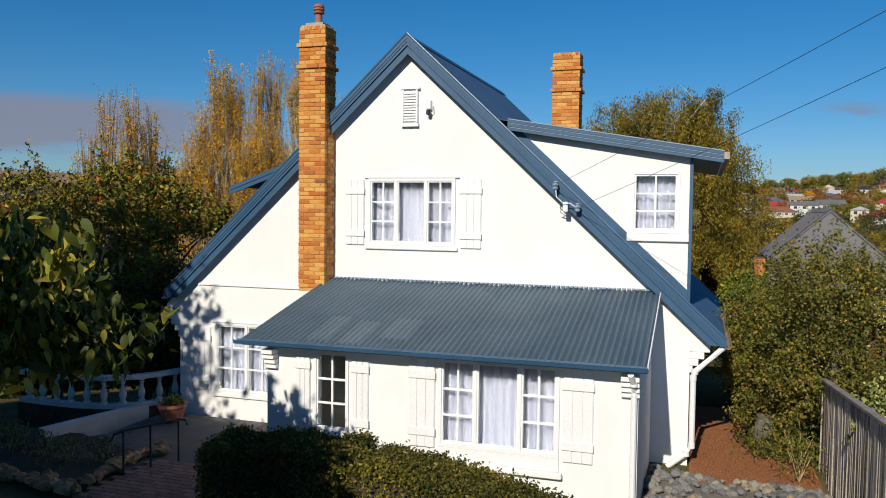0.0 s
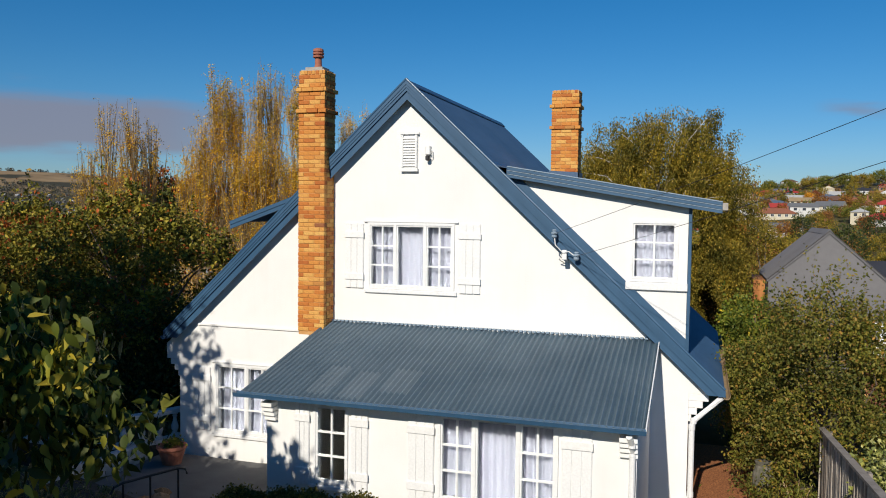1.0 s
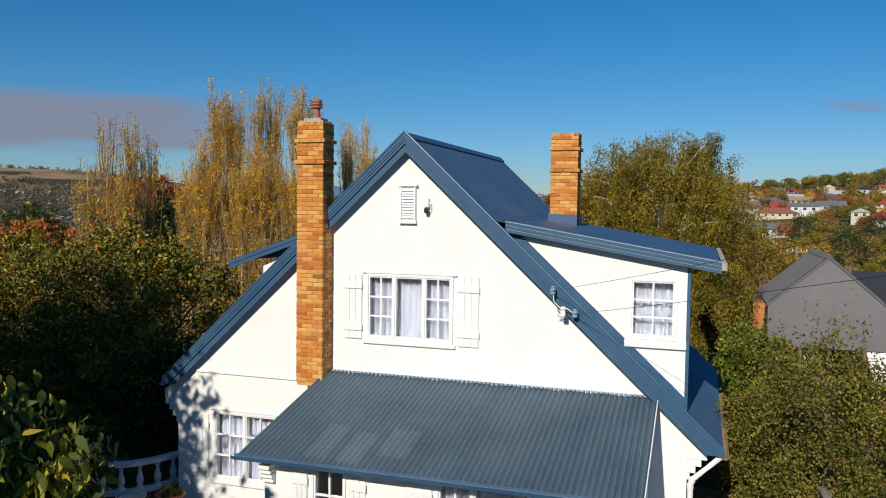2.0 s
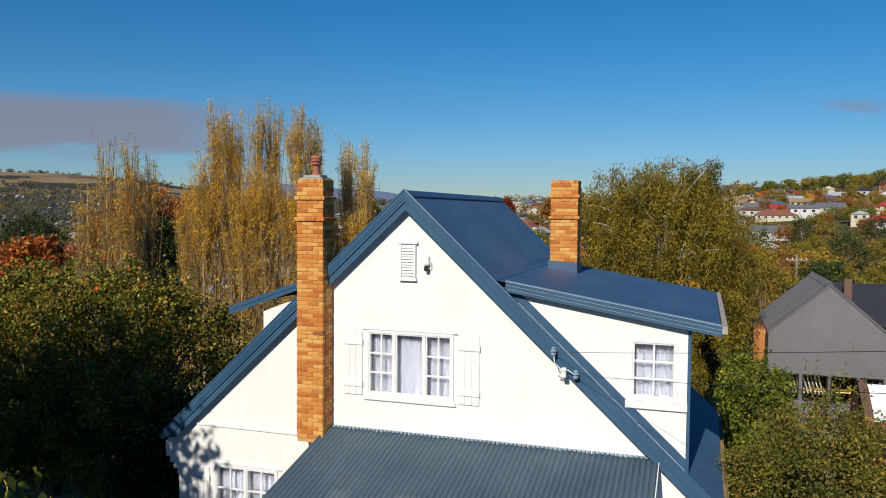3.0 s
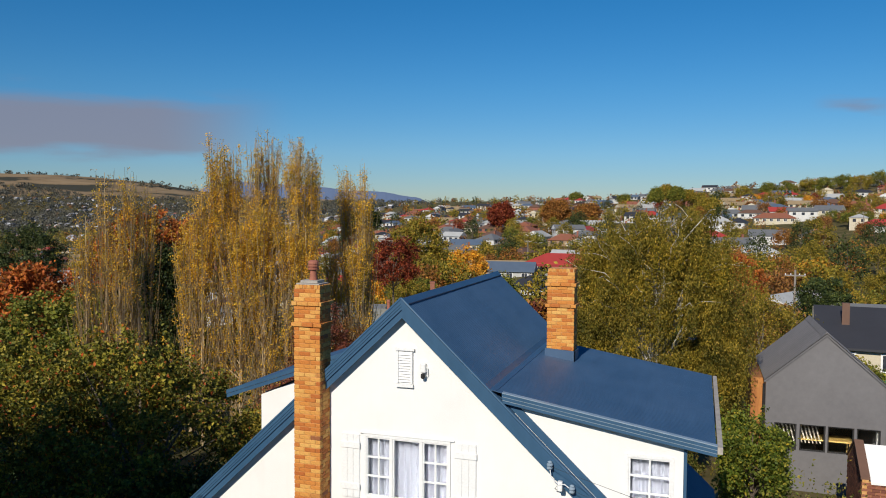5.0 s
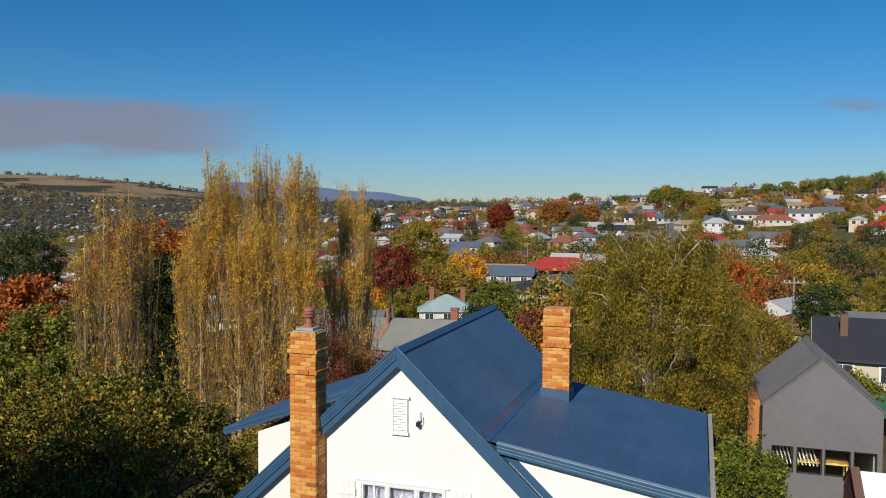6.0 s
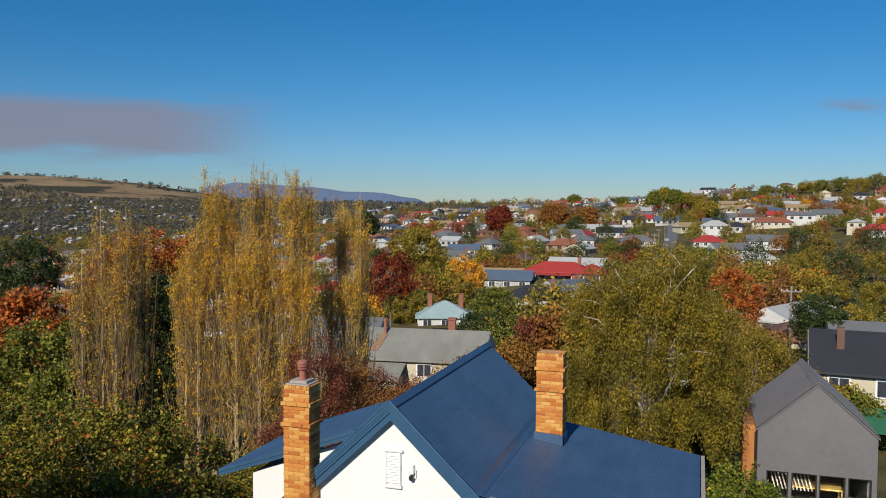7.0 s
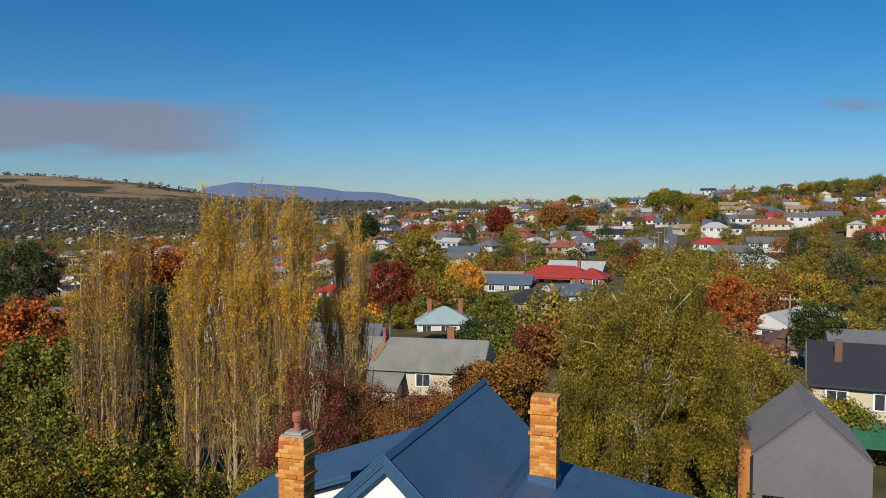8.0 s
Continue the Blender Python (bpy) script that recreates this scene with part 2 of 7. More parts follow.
def corrugated(bm, corner, along, down, pitch=0.076, amp=0.008, thick=0.012, step=6):
    """A corrugated sheet: waves follow one another along `along` and run down `down`."""
    along, down, corner = Vector(along), Vector(down), Vector(corner)
    normal = along.cross(down).normalized()
    if normal.z < 0:
        normal = -normal
    count = max(2, round(along.length / pitch * step))
    rows = []
    for i in range(count + 1):
        u = i / count
        h = amp * math.cos(2 * math.pi * i / step)
        p, q = corner + along * u + normal * h, corner + along * u + down + normal * h
        rows.append([bm.verts.new(v) for v in (p, q, q - normal * thick, p - normal * thick)])
    for r, s in zip(rows, rows[1:]):
        for k in range(4):
            bm.faces.new((r[k], r[(k + 1) % 4], s[(k + 1) % 4], s[k]))
    bm.faces.new(rows[0]), bm.faces.new(rows[-1][::-1])


# ---- the land ----
ORIGIN = (5.0, -12.0)
RANGES = (0, 14, 20, 34, 50, 80, 130, 220, 310, 420, 560, 700, 1000, 1500, 2000, 2600, 3300, 4600)
PROFILES = {
    -60: (0, 0, -1.0, -3.5, -6, -9, -13, -20, -25, -30, -34, -34, -25, -5, 45, 110, 90, 40),
    -42: (0, 0, -1.0, -3.5, -6, -9, -13, -20, -25, -29, -32, -32, -22, 0, 40, 108, 90, 40),
    -30: (0, 0, -0.6, -3.0, -5, -7, -10, -16, -18, -20, -20, -18, -12, 0, 20, 50, 40, 30),
    -18: (0, 0, -0.3, -2.5, -4.5, -6.5, -7.5, -9.5, -8, -5, 0, 5, 18, 16, 20, 30, 30, 30),
    -6: (0, 0, -0.3, -2.0, -4, -6, -7.2, -8, -5, 0, 9, 18, 22, 20, 20, 30, 30, 30),
    4: (0, 0, -0.3, -2.0, -4, -6, -7.5, -8, -4.6, 4, 17, 29, 24, 20, 20, 30, 30, 30),
    12: (0, 0, -0.3, -2.0, -4, -6, -7.5, -8, -3, 7, 21, 33, 26, 20, 20, 30, 30, 30),
    40: (0, 0, -0.3, -2.0, -3, -4, -4, 0, 6, 14, 24, 33, 26, 20, 20, 30, 30, 30),
    90: (0, 0, 0, 0, 0.5, 1, 2, 3, 5, 8, 10, 12, 12, 12, 12, 12, 12, 12),
    180: (0, 0, 0.3, 1, 2, 3, 5, 8, 10, 12, 14, 16, 16, 16, 16, 16, 16, 16),
}


def ground_z(x, y):
    """Height of the land at a place."""
    dx, dy = x - ORIGIN[0], y - ORIGIN[1]
    d, b = math.hypot(dx, dy), math.degrees(math.atan2(dx, dy))
    keys = sorted(PROFILES)
    if b < keys[0]:
        b = min(180, -b + 30)
    b = min(max(b, keys[0]), keys[-1])
    for lo, hi in zip(keys, keys[1:]):
        if lo <= b <= hi:
            f = (b - lo) / (hi - lo)
            f = f * f * (3 - 2 * f)
            z = float(np.interp(d, RANGES, PROFILES[lo])) * (1 - f) + float(np.interp(d, RANGES, PROFILES[hi])) * f
            break
    if d > 60:
        z += noise.noise((x * 0.006, y * 0.006, 3.1)) * min(4.0, (d - 60) * 0.02)
    z += 4.6 * math.exp(-((dx + 29.0) ** 2 + (dy - 188.0) ** 2) / 1000.0)
    if d > 1300:
        z += noise.noise((x * 0.0016, y * 0.0016, 7.7)) * 14 * min(1, (d - 1300) / 600)
    return z


def land_cover(nt):
    v = coords(nt)
    g = nt.nodes.new("ShaderNodeNewGeometry")
    sep = nt.nodes.new("ShaderNodeSeparateXYZ")
    nt.links.new(g.outputs["Position"], sep.inputs[0])
    big, mid, fine = noise_tex(nt, coords(nt, (0.5, 0.5, 3.0)), 0.012, 5), noise_tex(nt, v, 0.25, 5), noise_tex(nt, v, 9, 6)
    grass = ramp(nt, mid, [(0.3, (0.055, 0.058, 0.020)), (0.50, (0.125, 0.105, 0.042)), (0.72, (0.20, 0.150, 0.075))])
    grass = mix(nt, 0.6, grass, ramp(nt, fine, [(0.3, (0.55, 0.55, 0.55)), (0.7, (1, 1, 1))]), "MULTIPLY")
    hill = ramp(nt, big, [(0.44, (0.055, 0.052, 0.035)), (0.49, (0.24, 0.165, 0.09)), (0.7, (0.33, 0.235, 0.13))])
    high = nt.nodes.new("ShaderNodeMapRange")
    high.inputs[1].default_value, high.inputs[2].default_value = 22.0, 36.0
    nt.links.new(sep.outputs[2], high.inputs[0])
    return bsdf(nt, mix(nt, high.outputs[0], grass, hill), 0.95, 0, fine, 0.5, 0.03, 0.1)


LAND = mat("land_cover", land_cover)


def build_ground():
    radii = [0.0] + [1.5 * 1.075 ** k for k in range(1, 115)]
    radii = [r for r in radii if r < 4600] + [4600]
    n = 180
    verts, faces = [(ORIGIN[0], ORIGIN[1], 0.0)], []
    for r in radii[1:]:
        for k in range(n):
            a = 2 * math.pi * k / n
            x, y = ORIGIN[0] + r * math.sin(a), ORIGIN[1] + r * math.cos(a)
            verts.append((x, y, ground_z(x, y)))
    faces += [(0, 1 + (k + 1) % n, 1 + k) for k in range(n)]
    for i in range(len(radii) - 2):
        o = 1 + i * n
        faces += [(o + k, o + (k + 1) % n, o + n + (k + 1) % n, o + n + k) for k in range(n)]
    me = bpy.data.meshes.new("ground")
    me.from_pydata(verts, [], faces)
    me.polygons.foreach_set("use_smooth", [True] * len(me.polygons))
    me.materials.append(LAND)
    tagged(new("ground", me), "grassy sloping land falling to a valley and hills", "ground", kind="structure")


build_ground()

# ---- the white house ----
RIDGE_Z, SLOPE, ROOF_BACK, WALL_X = 6.94, 0.937, 6.5, 4.72
EAVES = {-1: 4.93, 1: 5.25}          # reach of the two slopes from the ridge line
house = tagged(empty("house"), "white rendered gabled cottage with blue steel roof", "house")


def roof_z(x):
    return RIDGE_Z - SLOPE * abs(x)


def shed_z(x):
    return 5.43 - 0.166 * (x - 1.72)


UPPER = (-0.77, 0.84, 3.36, 4.53)
GROUND_L = (-3.92, -2.55, 0.46, 1.80)
DORMER = (3.77, 4.51, 3.66, 4.63)

bm = bmesh.new()
wall_columns(bm, (-WALL_X, 0.0, WALL_X), lambda x: roof_z(x) - 0.12, [UPPER, GROUND_L], 0.0, 0.25, -0.6)
part("wall", bm, WHITE_WALL, house, "white painted rendered gable wall")
for name, x0, x1 in (("wall", -WALL_X, -WALL_X + 0.25), ("wall", WALL_X - 0.25, WALL_X)):
    part(name, boxed(x0, x1, 0.25, ROOF_BACK - 0.4, -1.6, 2.35), WHITE_WALL, house)
bm = bmesh.new()
wall_columns(bm, (-WALL_X, 0.0, WALL_X), lambda x: roof_z(x) - 0.12, [], ROOF_BACK - 0.4, ROOF_BACK - 0.15, -1.6)
part("wall", bm, WHITE_WALL, house)
part("floor", boxed(-WALL_X + 0.25, WALL_X - 0.25, 0.25, ROOF_BACK - 0.4, 2.36, 2.5), DARK, house)

# a thin ledge of render across the left half of the gable
part("ledge", soft_box(-4.30, -1.94, -0.03, 0.002, 2.50, 2.545, 0.008), WHITE_WALL, house)

# main roof
for side in (-1, 1):
    EAVE_X = EAVES[side]
    foot = roof_z(EAVE_X) - 0.07          # barge boards are cut level here
    bm = bmesh.new()
    corrugated(bm, (0, -0.16, RIDGE_Z), (0, ROOF_BACK + 0.16, 0), (side * EAVE_X, 0, -SLOPE * EAVE_X), amp=0.006)
    part("roof", bm, ROOF_BLUE, house, "blue painted corrugated steel roof slope")
    bm = bmesh.new()
    s = Vector((side * EAVE_X, 0, -SLOPE * EAVE_X))
    prism(bm, [(0, -0.13, RIDGE_Z - 0.02), tuple(Vector((0, -0.13, RIDGE_Z - 0.02)) + s * 0.995), tuple(Vector((0, -0.13, RIDGE_Z - 0.115)) + s * 0.985), (0, -0.13, RIDGE_Z - 0.115)], (0, ROOF_BACK + 0.1, 0))
    part("soffit", bm, TRIM_BLUE, house)

    # barge board in three stepped mouldings, and its capping
    for k, (top, low, y0) in enumerate(((0.035, -0.045, -0.215), (-0.047, -0.095, -0.205), (-0.097, -0.155, -0.193), (-0.157, -0.30, -0.165))):
        bm = bmesh.new()
        reach = EAVE_X + 0.01
        ring = [(0, y0, RIDGE_Z + top), (side * reach, y0, roof_z(reach) + top)]
        if roof_z(reach) + low < foot:
            ring += [(side * reach, y0, foot), (side * (RIDGE_Z + low - foot) / SLOPE, y0, foot)]
            if roof_z(reach) + top < foot:
                ring = [ring[0], (side * (RIDGE_Z + top - foot) / SLOPE, y0, foot), ring[-1]]
        else:
            ring.append((side * reach, y0, roof_z(reach) + low))
        ring.append((0, y0, RIDGE_Z + low))
        prism(bm, ring, (0, -0.145 - y0, 0))
        part("barge_board", bm, TRIM_BLUE, house)
    bm = bmesh.new()
    tube(bm, [(0, -0.205, RIDGE_Z + 0.045), (side * EAVE_X, -0.205, roof_z(EAVE_X) + 0.045)], 0.022, 8)
    part("barge_capping", bm, TRIM_BLUE, house)
    bm = bmesh.new()
    prism(bm, [(0, -0.2, RIDGE_Z + 0.04), (side * 0.10, -0.2, RIDGE_Z + 0.04 - 0.094), (side * 0.10, -0.2, RIDGE_Z + 0.02 - 0.094), (0, -0.2, RIDGE_Z + 0.02)], (0, ROOF_BACK + 0.2, 0))
    part("ridge_capping", bm, ROOF_BLUE, house)

    # eaves gutter
    bm = bmesh.new()
    gx, gz = side * (EAVE_X + 0.03), roof_z(EAVE_X) - 0.03
    ring = [(gx + side * 0.055 * math.cos(a), -0.20, gz + 0.06 * math.sin(a) - 0.02) for a in (math.pi * k / 8 for k in range(8, 17))]
    ring += [(gx + side * 0.045 * math.cos(a), -0.20, gz + 0.05 * math.sin(a) - 0.02) for a in (math.pi * k / 8 for k in range(16, 7, -1))]
    prism(bm, ring, (0, ROOF_BACK + 0.2, 0))
    part("gutter", bm, OLD_TIN if side > 0 else TRIM_BLUE, house, "tan weathered eaves gutter" if side > 0 else "")

    # stepped corbels under the eaves
    for k in range(4):
        z = 1.92 - 0.11 * k
        x = WALL_X + 0.30 - 0.085 * k
        bm = soft_box(min(side * WALL_X, side * x), max(side * WALL_X, side * x), 0.0, 0.24, z - 0.108, z, 0.008)
        part("corbel", bm, WHITE_WALL, house)
    bm = bmesh.new()
    prism(bm, [(side * WALL_X, 0.0, 1.922), (side * (WALL_X + 0.30), 0.0, 1.922), (side * (WALL_X + 0.30), 0.0, roof_z(WALL_X + 0.30) - 0.13), (side * WALL_X, 0.0, roof_z(WALL_X) - 0.13)], (0, 0.24, 0))
    part("corbel", bm, WHITE_WALL, house)


# shed dormer
SHED_X0, SHED_X1, SHED_Y1 = 1.72, 5.12, 5.35
bm = bmesh.new()
wall_columns(bm, (1.95, 3.0, 4.65), lambda x: shed_z(x) - 0.06, [DORMER], 0.004, 0.2, lambda x: roof_z(x) - 0.05)
part("dormer_wall", bm, WHITE_WALL, house, "white dormer wall")
part("dormer_wall", boxed(4.45, 4.65, 0.2, SHED_Y1 - 0.3, 2.5, 4.86), WHITE_WALL, house)
bm = bmesh.new()
wall_columns(bm, (1.95, 3.0, 4.65), lambda x: shed_z(x) - 0.06, [], SHED_Y1 - 0.3, SHED_Y1 - 0.12, lambda x: roof_z(x) - 0.05)
part("dormer_wall", bm, WHITE_WALL, house)
part("corner_board", boxed(4.655, 4.70, -0.012, 0.22, 2.55, 4.90), TRIM_BLUE, house)
bm = bmesh.new()
corrugated(bm, (1.52, -0.12, shed_z(1.52) + 0.05), (0, SHED_Y1 + 0.12, 0), (SHED_X1 - 1.52, 0, shed_z(SHED_X1) - shed_z(1.52)), amp=0.004)
part("dormer_roof", bm, ROOF_BLUE, house, "blue painted steel dormer roof")
bm = bmesh.new()
prism(bm, [(1.75, -0.1, shed_z(1.75) + 0.03), (SHED_X1, -0.1, shed_z(SHED_X1) + 0.03), (SHED_X1, -0.1, shed_z(SHED_X1) - 0.05), (1.75, -0.1, shed_z(1.75) - 0.05)], (0, SHED_Y1 + 0.05, 0))
part("dormer_soffit", bm, TRIM_BLUE, house)
for k in range(3):
    y0, far = -0.20 + 0.018 * k, SHED_X1 + 0.02
    for name, hi, lo, jut, material in (("dormer_fascia", 0.062 - 0.062 * k, 0.016 - 0.062 * k, 0.0, TRIM_BLUE), ("fascia_bead", 0.078 - 0.062 * k, 0.063 - 0.062 * k, 0.008, ZINC)):
        bm = bmesh.new()
        prism(bm, [(1.78, y0 - jut, shed_z(1.78) + hi), (far, y0 - jut, shed_z(far) + hi), (far, y0 - jut, shed_z(far) + lo), (1.78, y0 - jut, shed_z(1.78) + lo)], (0, -0.105 - y0 + jut, 0))
        part(name, bm, material, house)
part("dormer_gutter", boxed(SHED_X1 + 0.022, SHED_X1 + 0.10, -0.18, SHED_Y1, shed_z(SHED_X1) - 0.06, shed_z(SHED_X1) + 0.05), CEMENT, house, "dull zinc gutter")
# flashing where dormer wall meets the slope
bm = bmesh.new()
prism(bm, [(1.70, -0.03, roof_z(1.70) + 0.03), (4.66, -0.03, roof_z(4.66) + 0.03), (4.66, -0.03, roof_z(4.66) + 0.20), (1.95, -0.03, roof_z(1.95) + 0.20)], (0, 0.03, 0))
part("flashing", bm, TRIM_BLUE, house)

bm = bmesh.new()
tray = [(1.46, roof_z(1.46) + 0.016), (1.55, roof_z(1.55) + 0.03), (1.58, shed_z(1.58) + 0.066), (1.66, shed_z(1.66) + 0.060)]
prism(bm, [(x, -0.13, z) for x, z in tray] + [(x, -0.13, z - 0.008) for x, z in tray[::-1]], (0, SHED_Y1 + 0.12, 0))
part("apron_flashing", bm, ROOF_BLUE, house, "blue flashing where dormer roof meets slope")

# left dormer, set back
bm = bmesh.new()
wall_columns(bm, (-4.42, -1.4), lambda x: 4.36 + 0.36 * (x + 4.42), [], 2.62, 2.8, lambda x: roof_z(x) - 0.05)
part("dormer_wall", bm, WHITE_WALL, house)
part("dormer_wall", boxed(-4.42, -4.25, 2.8, 5.8, 2.6, 4.38), WHITE_WALL, house)
bm = bmesh.new()
corrugated(bm, (-1.02, 2.38, 5.92), (0, 3.5, 0), (-4.10, 0, -1.464), amp=0.006)
part("dormer_roof", bm, ROOF_BLUE, house)
for k in range(2):
    bm = bmesh.new()
    y0 = 2.34 + 0.015 * k
    prism(bm, [(-1.3, y0, 5.836 - 0.09 * k), (-5.14, y0, 4.465 - 0.09 * k), (-5.14, y0, 4.38 - 0.09 * k), (-1.3, y0, 5.75 - 0.09 * k)], (0, 2.40 - y0, 0))
    part("dormer_fascia", bm, TRIM_BLUE, house)

# verandah room with its corrugated lean-to roof
PX0, PX1, PY = -1.20, 4.14, -2.70
FRONT_1 = (-0.43, 0.12, 0.76, 1.95)
FRONT_2 = (1.47, 3.14, 0.74, 1.97)


def lean_z(y):
    return 2.05 + (y + 2.95) * (2.74 - 2.05) / 2.93


bm = bmesh.new()
wall_columns(bm, (PX0, PX1), lambda x: lean_z(PY) - 0.03, [FRONT_1, FRONT_2], PY, PY + 0.24, -0.8)
part("porch_wall", bm, WHITE_WALL, house, "white painted brick porch wall")
for x0 in (PX0, PX1 - 0.24):
    bm = bmesh.new()
    prism(bm, [(x0, PY + 0.24, -0.8), (x0, 0.0, -0.8), (x0, 0.0, lean_z(0) - 0.05), (x0, PY + 0.24, lean_z(PY + 0.24) - 0.05)], (0.24, 0, 0))
    part("porch_wall", bm, WHITE_WALL, house)
bm = bmesh.new()
corrugated(bm, (-1.50, -0.02, 2.74), (5.76, 0, 0), (0, -2.93, -0.69), pitch=0.088, amp=0.023)
part("verandah_roof", bm, VERANDAH_BLUE, house, "weathered blue corrugated lean-to roof")
bm = bmesh.new()
prism(bm, [(4.252, -0.02, 2.772), (4.268, -0.02, 2.772), (4.268, -0.02, 2.73), (4.260, -0.02, 2.73), (4.260, -0.02, 2.764), (4.252, -0.02, 2.764)], (0, -2.93, -0.69))
part("verge_flashing", bm, WHITE_PAINT, house, "pale verge flashing")
bm = bmesh.new()
for k in range(76):
    x = -1.48 + 0.0755 * k
    prism(bm, [(x, -0.02, 2.752), (x + 0.062, -0.02, 2.752), (x + 0.055, -0.075, 2.748), (x + 0.007, -0.075, 2.748)], (0, 0, 0.02))
part("scalloped_flashing", bm, ZINC, house)
# paler patches of newer paint, lying on the sheets
PATCH = steel_roof("faded_blue_steel", (0.105, 0.155, 0.19), (0.155, 0.205, 0.24))
for px0, pw, v0, v1 in ((-0.50, 0.352, 0.62, 0.93), (0.03, 0.352, 0.66, 0.95), (0.56, 0.44, 0.60, 0.86)):
    bm = bmesh.new()
    px0 = -1.50 + round((px0 + 1.50) / 0.088) * 0.088
    corrugated(bm, (px0, -0.02 - 2.93 * v0, 2.744 - 0.69 * v0), (pw, 0, 0), (0, -2.93 * (v1 - v0), -0.69 * (v1 - v0)), pitch=0.088, amp=0.023, thick=0.003)
    part("faded_patch", bm, PATCH, house)
bm = bmesh.new()
ring = [(-1.56, -2.93, 2.075), (-1.56, -2.945, 2.075), (-1.56, -2.955, 2.015), (-1.56, -3.04, 2.015), (-1.56, -3.06, 2.075), (-1.56, -3.045, 2.075), (-1.56, -3.03, 2.03), (-1.56, -2.965, 2.03)]
prism(bm, ring, (5.83, 0, 0))
part("gutter", bm, TRIM_BLUE, house, "blue quad gutter along the verandah")
part("fascia", boxed(-1.5, 4.26, -2.925, -2.90, 1.985, 2.03), TRIM_BLUE, house)
part("porch_soffit", boxed(-1.48, 4.24, -2.90, PY - 0.002, 1.99, 2.005), WHITE_PAINT, house)
for x0, x1, d in ((-1.20, -1.02, 1), (3.93, 4.16, -1)):
    for k in range(4):
        reach = 0.19 - 0.04 * k
        part("corbel", soft_box(x0, x1, PY - reach, PY, 1.86 - 0.075 * k, 1.928 - 0.075 * k, 0.006), WHITE_WALL, house)


# windows, shutters, vent
def curtain_mesh(x0, x1, z0, z1, y, folds, amp=0.028):
    bm = bmesh.new()
    n = max(12, int((x1 - x0) * 90))
    cols = []
    for i in range(n + 1):
        u = i / n
        x = x0 + (x1 - x0) * u
        wob = math.sin(u * folds * 2 * math.pi) * amp + math.sin(u * folds * 4.7 + 1.3) * amp * 0.4
        cols.append([bm.verts.new((x + wob * 0.2, y + wob * (0.55 + 0.45 * (1 - v)), z0 + (z1 - z0) * v)) for v in (0, 0.35, 0.7, 1)])
    for a, b in zip(cols, cols[1:]):
        for k in range(3):
            bm.faces.new((a[k], b[k], b[k + 1], a[k + 1]))
    for f in bm.faces:
        f.smooth = True
    return bm


def window_unit(parent, hole, y, lights, sill=True, head=True, tie=True):
    """A casement window in a hole (x0, x1, z0, z1) of a wall whose face is at y; lights: (share of width, columns, rows)."""
    x0, x1, z0, z1 = hole
    fr = bmesh.new()
    w = 0.045
    frame_ring(fr, x0, x1, z0, z1, w, y - 0.03, y + 0.12)
    total = sum(s for s, _, _ in lights)
    xs, x = [], x0
    for s, _, _ in lights:
        xs.append((x, x + (x1 - x0) * s / total))
        x = xs[-1][1]
    win = part("window", fr, WHITE_PAINT, parent, "white timber casement window with net curtains")
    for a, b in xs[:-1]:
        part("mullion", boxed(b - 0.018, b + 0.018, y - 0.03, y + 0.12, z0 + w, z1 - w), WHITE_PAINT, win)
    for (a, b), (_, cols, rows) in zip(xs, lights):
        ia = a + (w if a == x0 else 0.018) + 0.002
        ib = b - (w if b == x1 else 0.018) - 0.002
        za, zb = z0 + w + 0.002, z1 - w - 0.002
        s = 0.024
        sash = bmesh.new()
        frame_ring(sash, ia, ib, za, zb, s, y - 0.015, y + 0.035, s * 1.3)
        part("sash", sash, WHITE_PAINT, win)
        ga, gb, ya, yb = ia + s, ib - s, za + s * 1.3, zb - s
        for c in range(1, cols):
            cx = ga + (gb - ga) * c / cols
            part("muntin", boxed(cx - 0.014, cx + 0.014, y - 0.008, y + 0.028, ya, yb), WHITE_PAINT, win)
        for r in range(1, rows):
            rz = ya + (yb - ya) * r / rows
            bars = bmesh.new()
            for c in range(cols):
                p0, p1 = ga + (gb - ga) * c / cols + (0.014 if c else 0), ga + (gb - ga) * (c + 1) / cols - (0.014 if c < cols - 1 else 0)
                box(bars, p0, p1, y - 0.008, y + 0.028, rz - 0.013, rz + 0.013)
            part("muntin", bars, WHITE_PAINT, win)
        for c in range(cols):
            for r in range(rows):
                p0, p1 = ga + (gb - ga) * c / cols, ga + (gb - ga) * (c + 1) / cols
                q0, q1 = ya + (yb - ya) * r / rows, ya + (yb - ya) * (r + 1) / rows
                pane = part("pane", boxed(p0, p1, y + 0.008, y + 0.013, q0, q1), GLASS, win)
                pane.visible_shadow = False
        if tie is not None:
            part("curtain", curtain_mesh(ia - 0.02, ib + 0.02, za - 0.02, zb + 0.02, y + 0.17, max(3, (ib - ia) * 9)), CURTAIN, win, "pale lilac net curtain")
    if sill:
        part("sill", soft_box(x0 - 0.05, x1 + 0.05, y - 0.045, y + 0.10, z0 - 0.075, z0 - 0.003, 0.01), WHITE_PAINT, win)
    if head:
        part("head_trim", soft_box(x0 - 0.07, x1 + 0.07, y - 0.04, y + 0.02, z1 + 0.003, z1 + 0.03, 0.006), WHITE_PAINT, win)
    return win


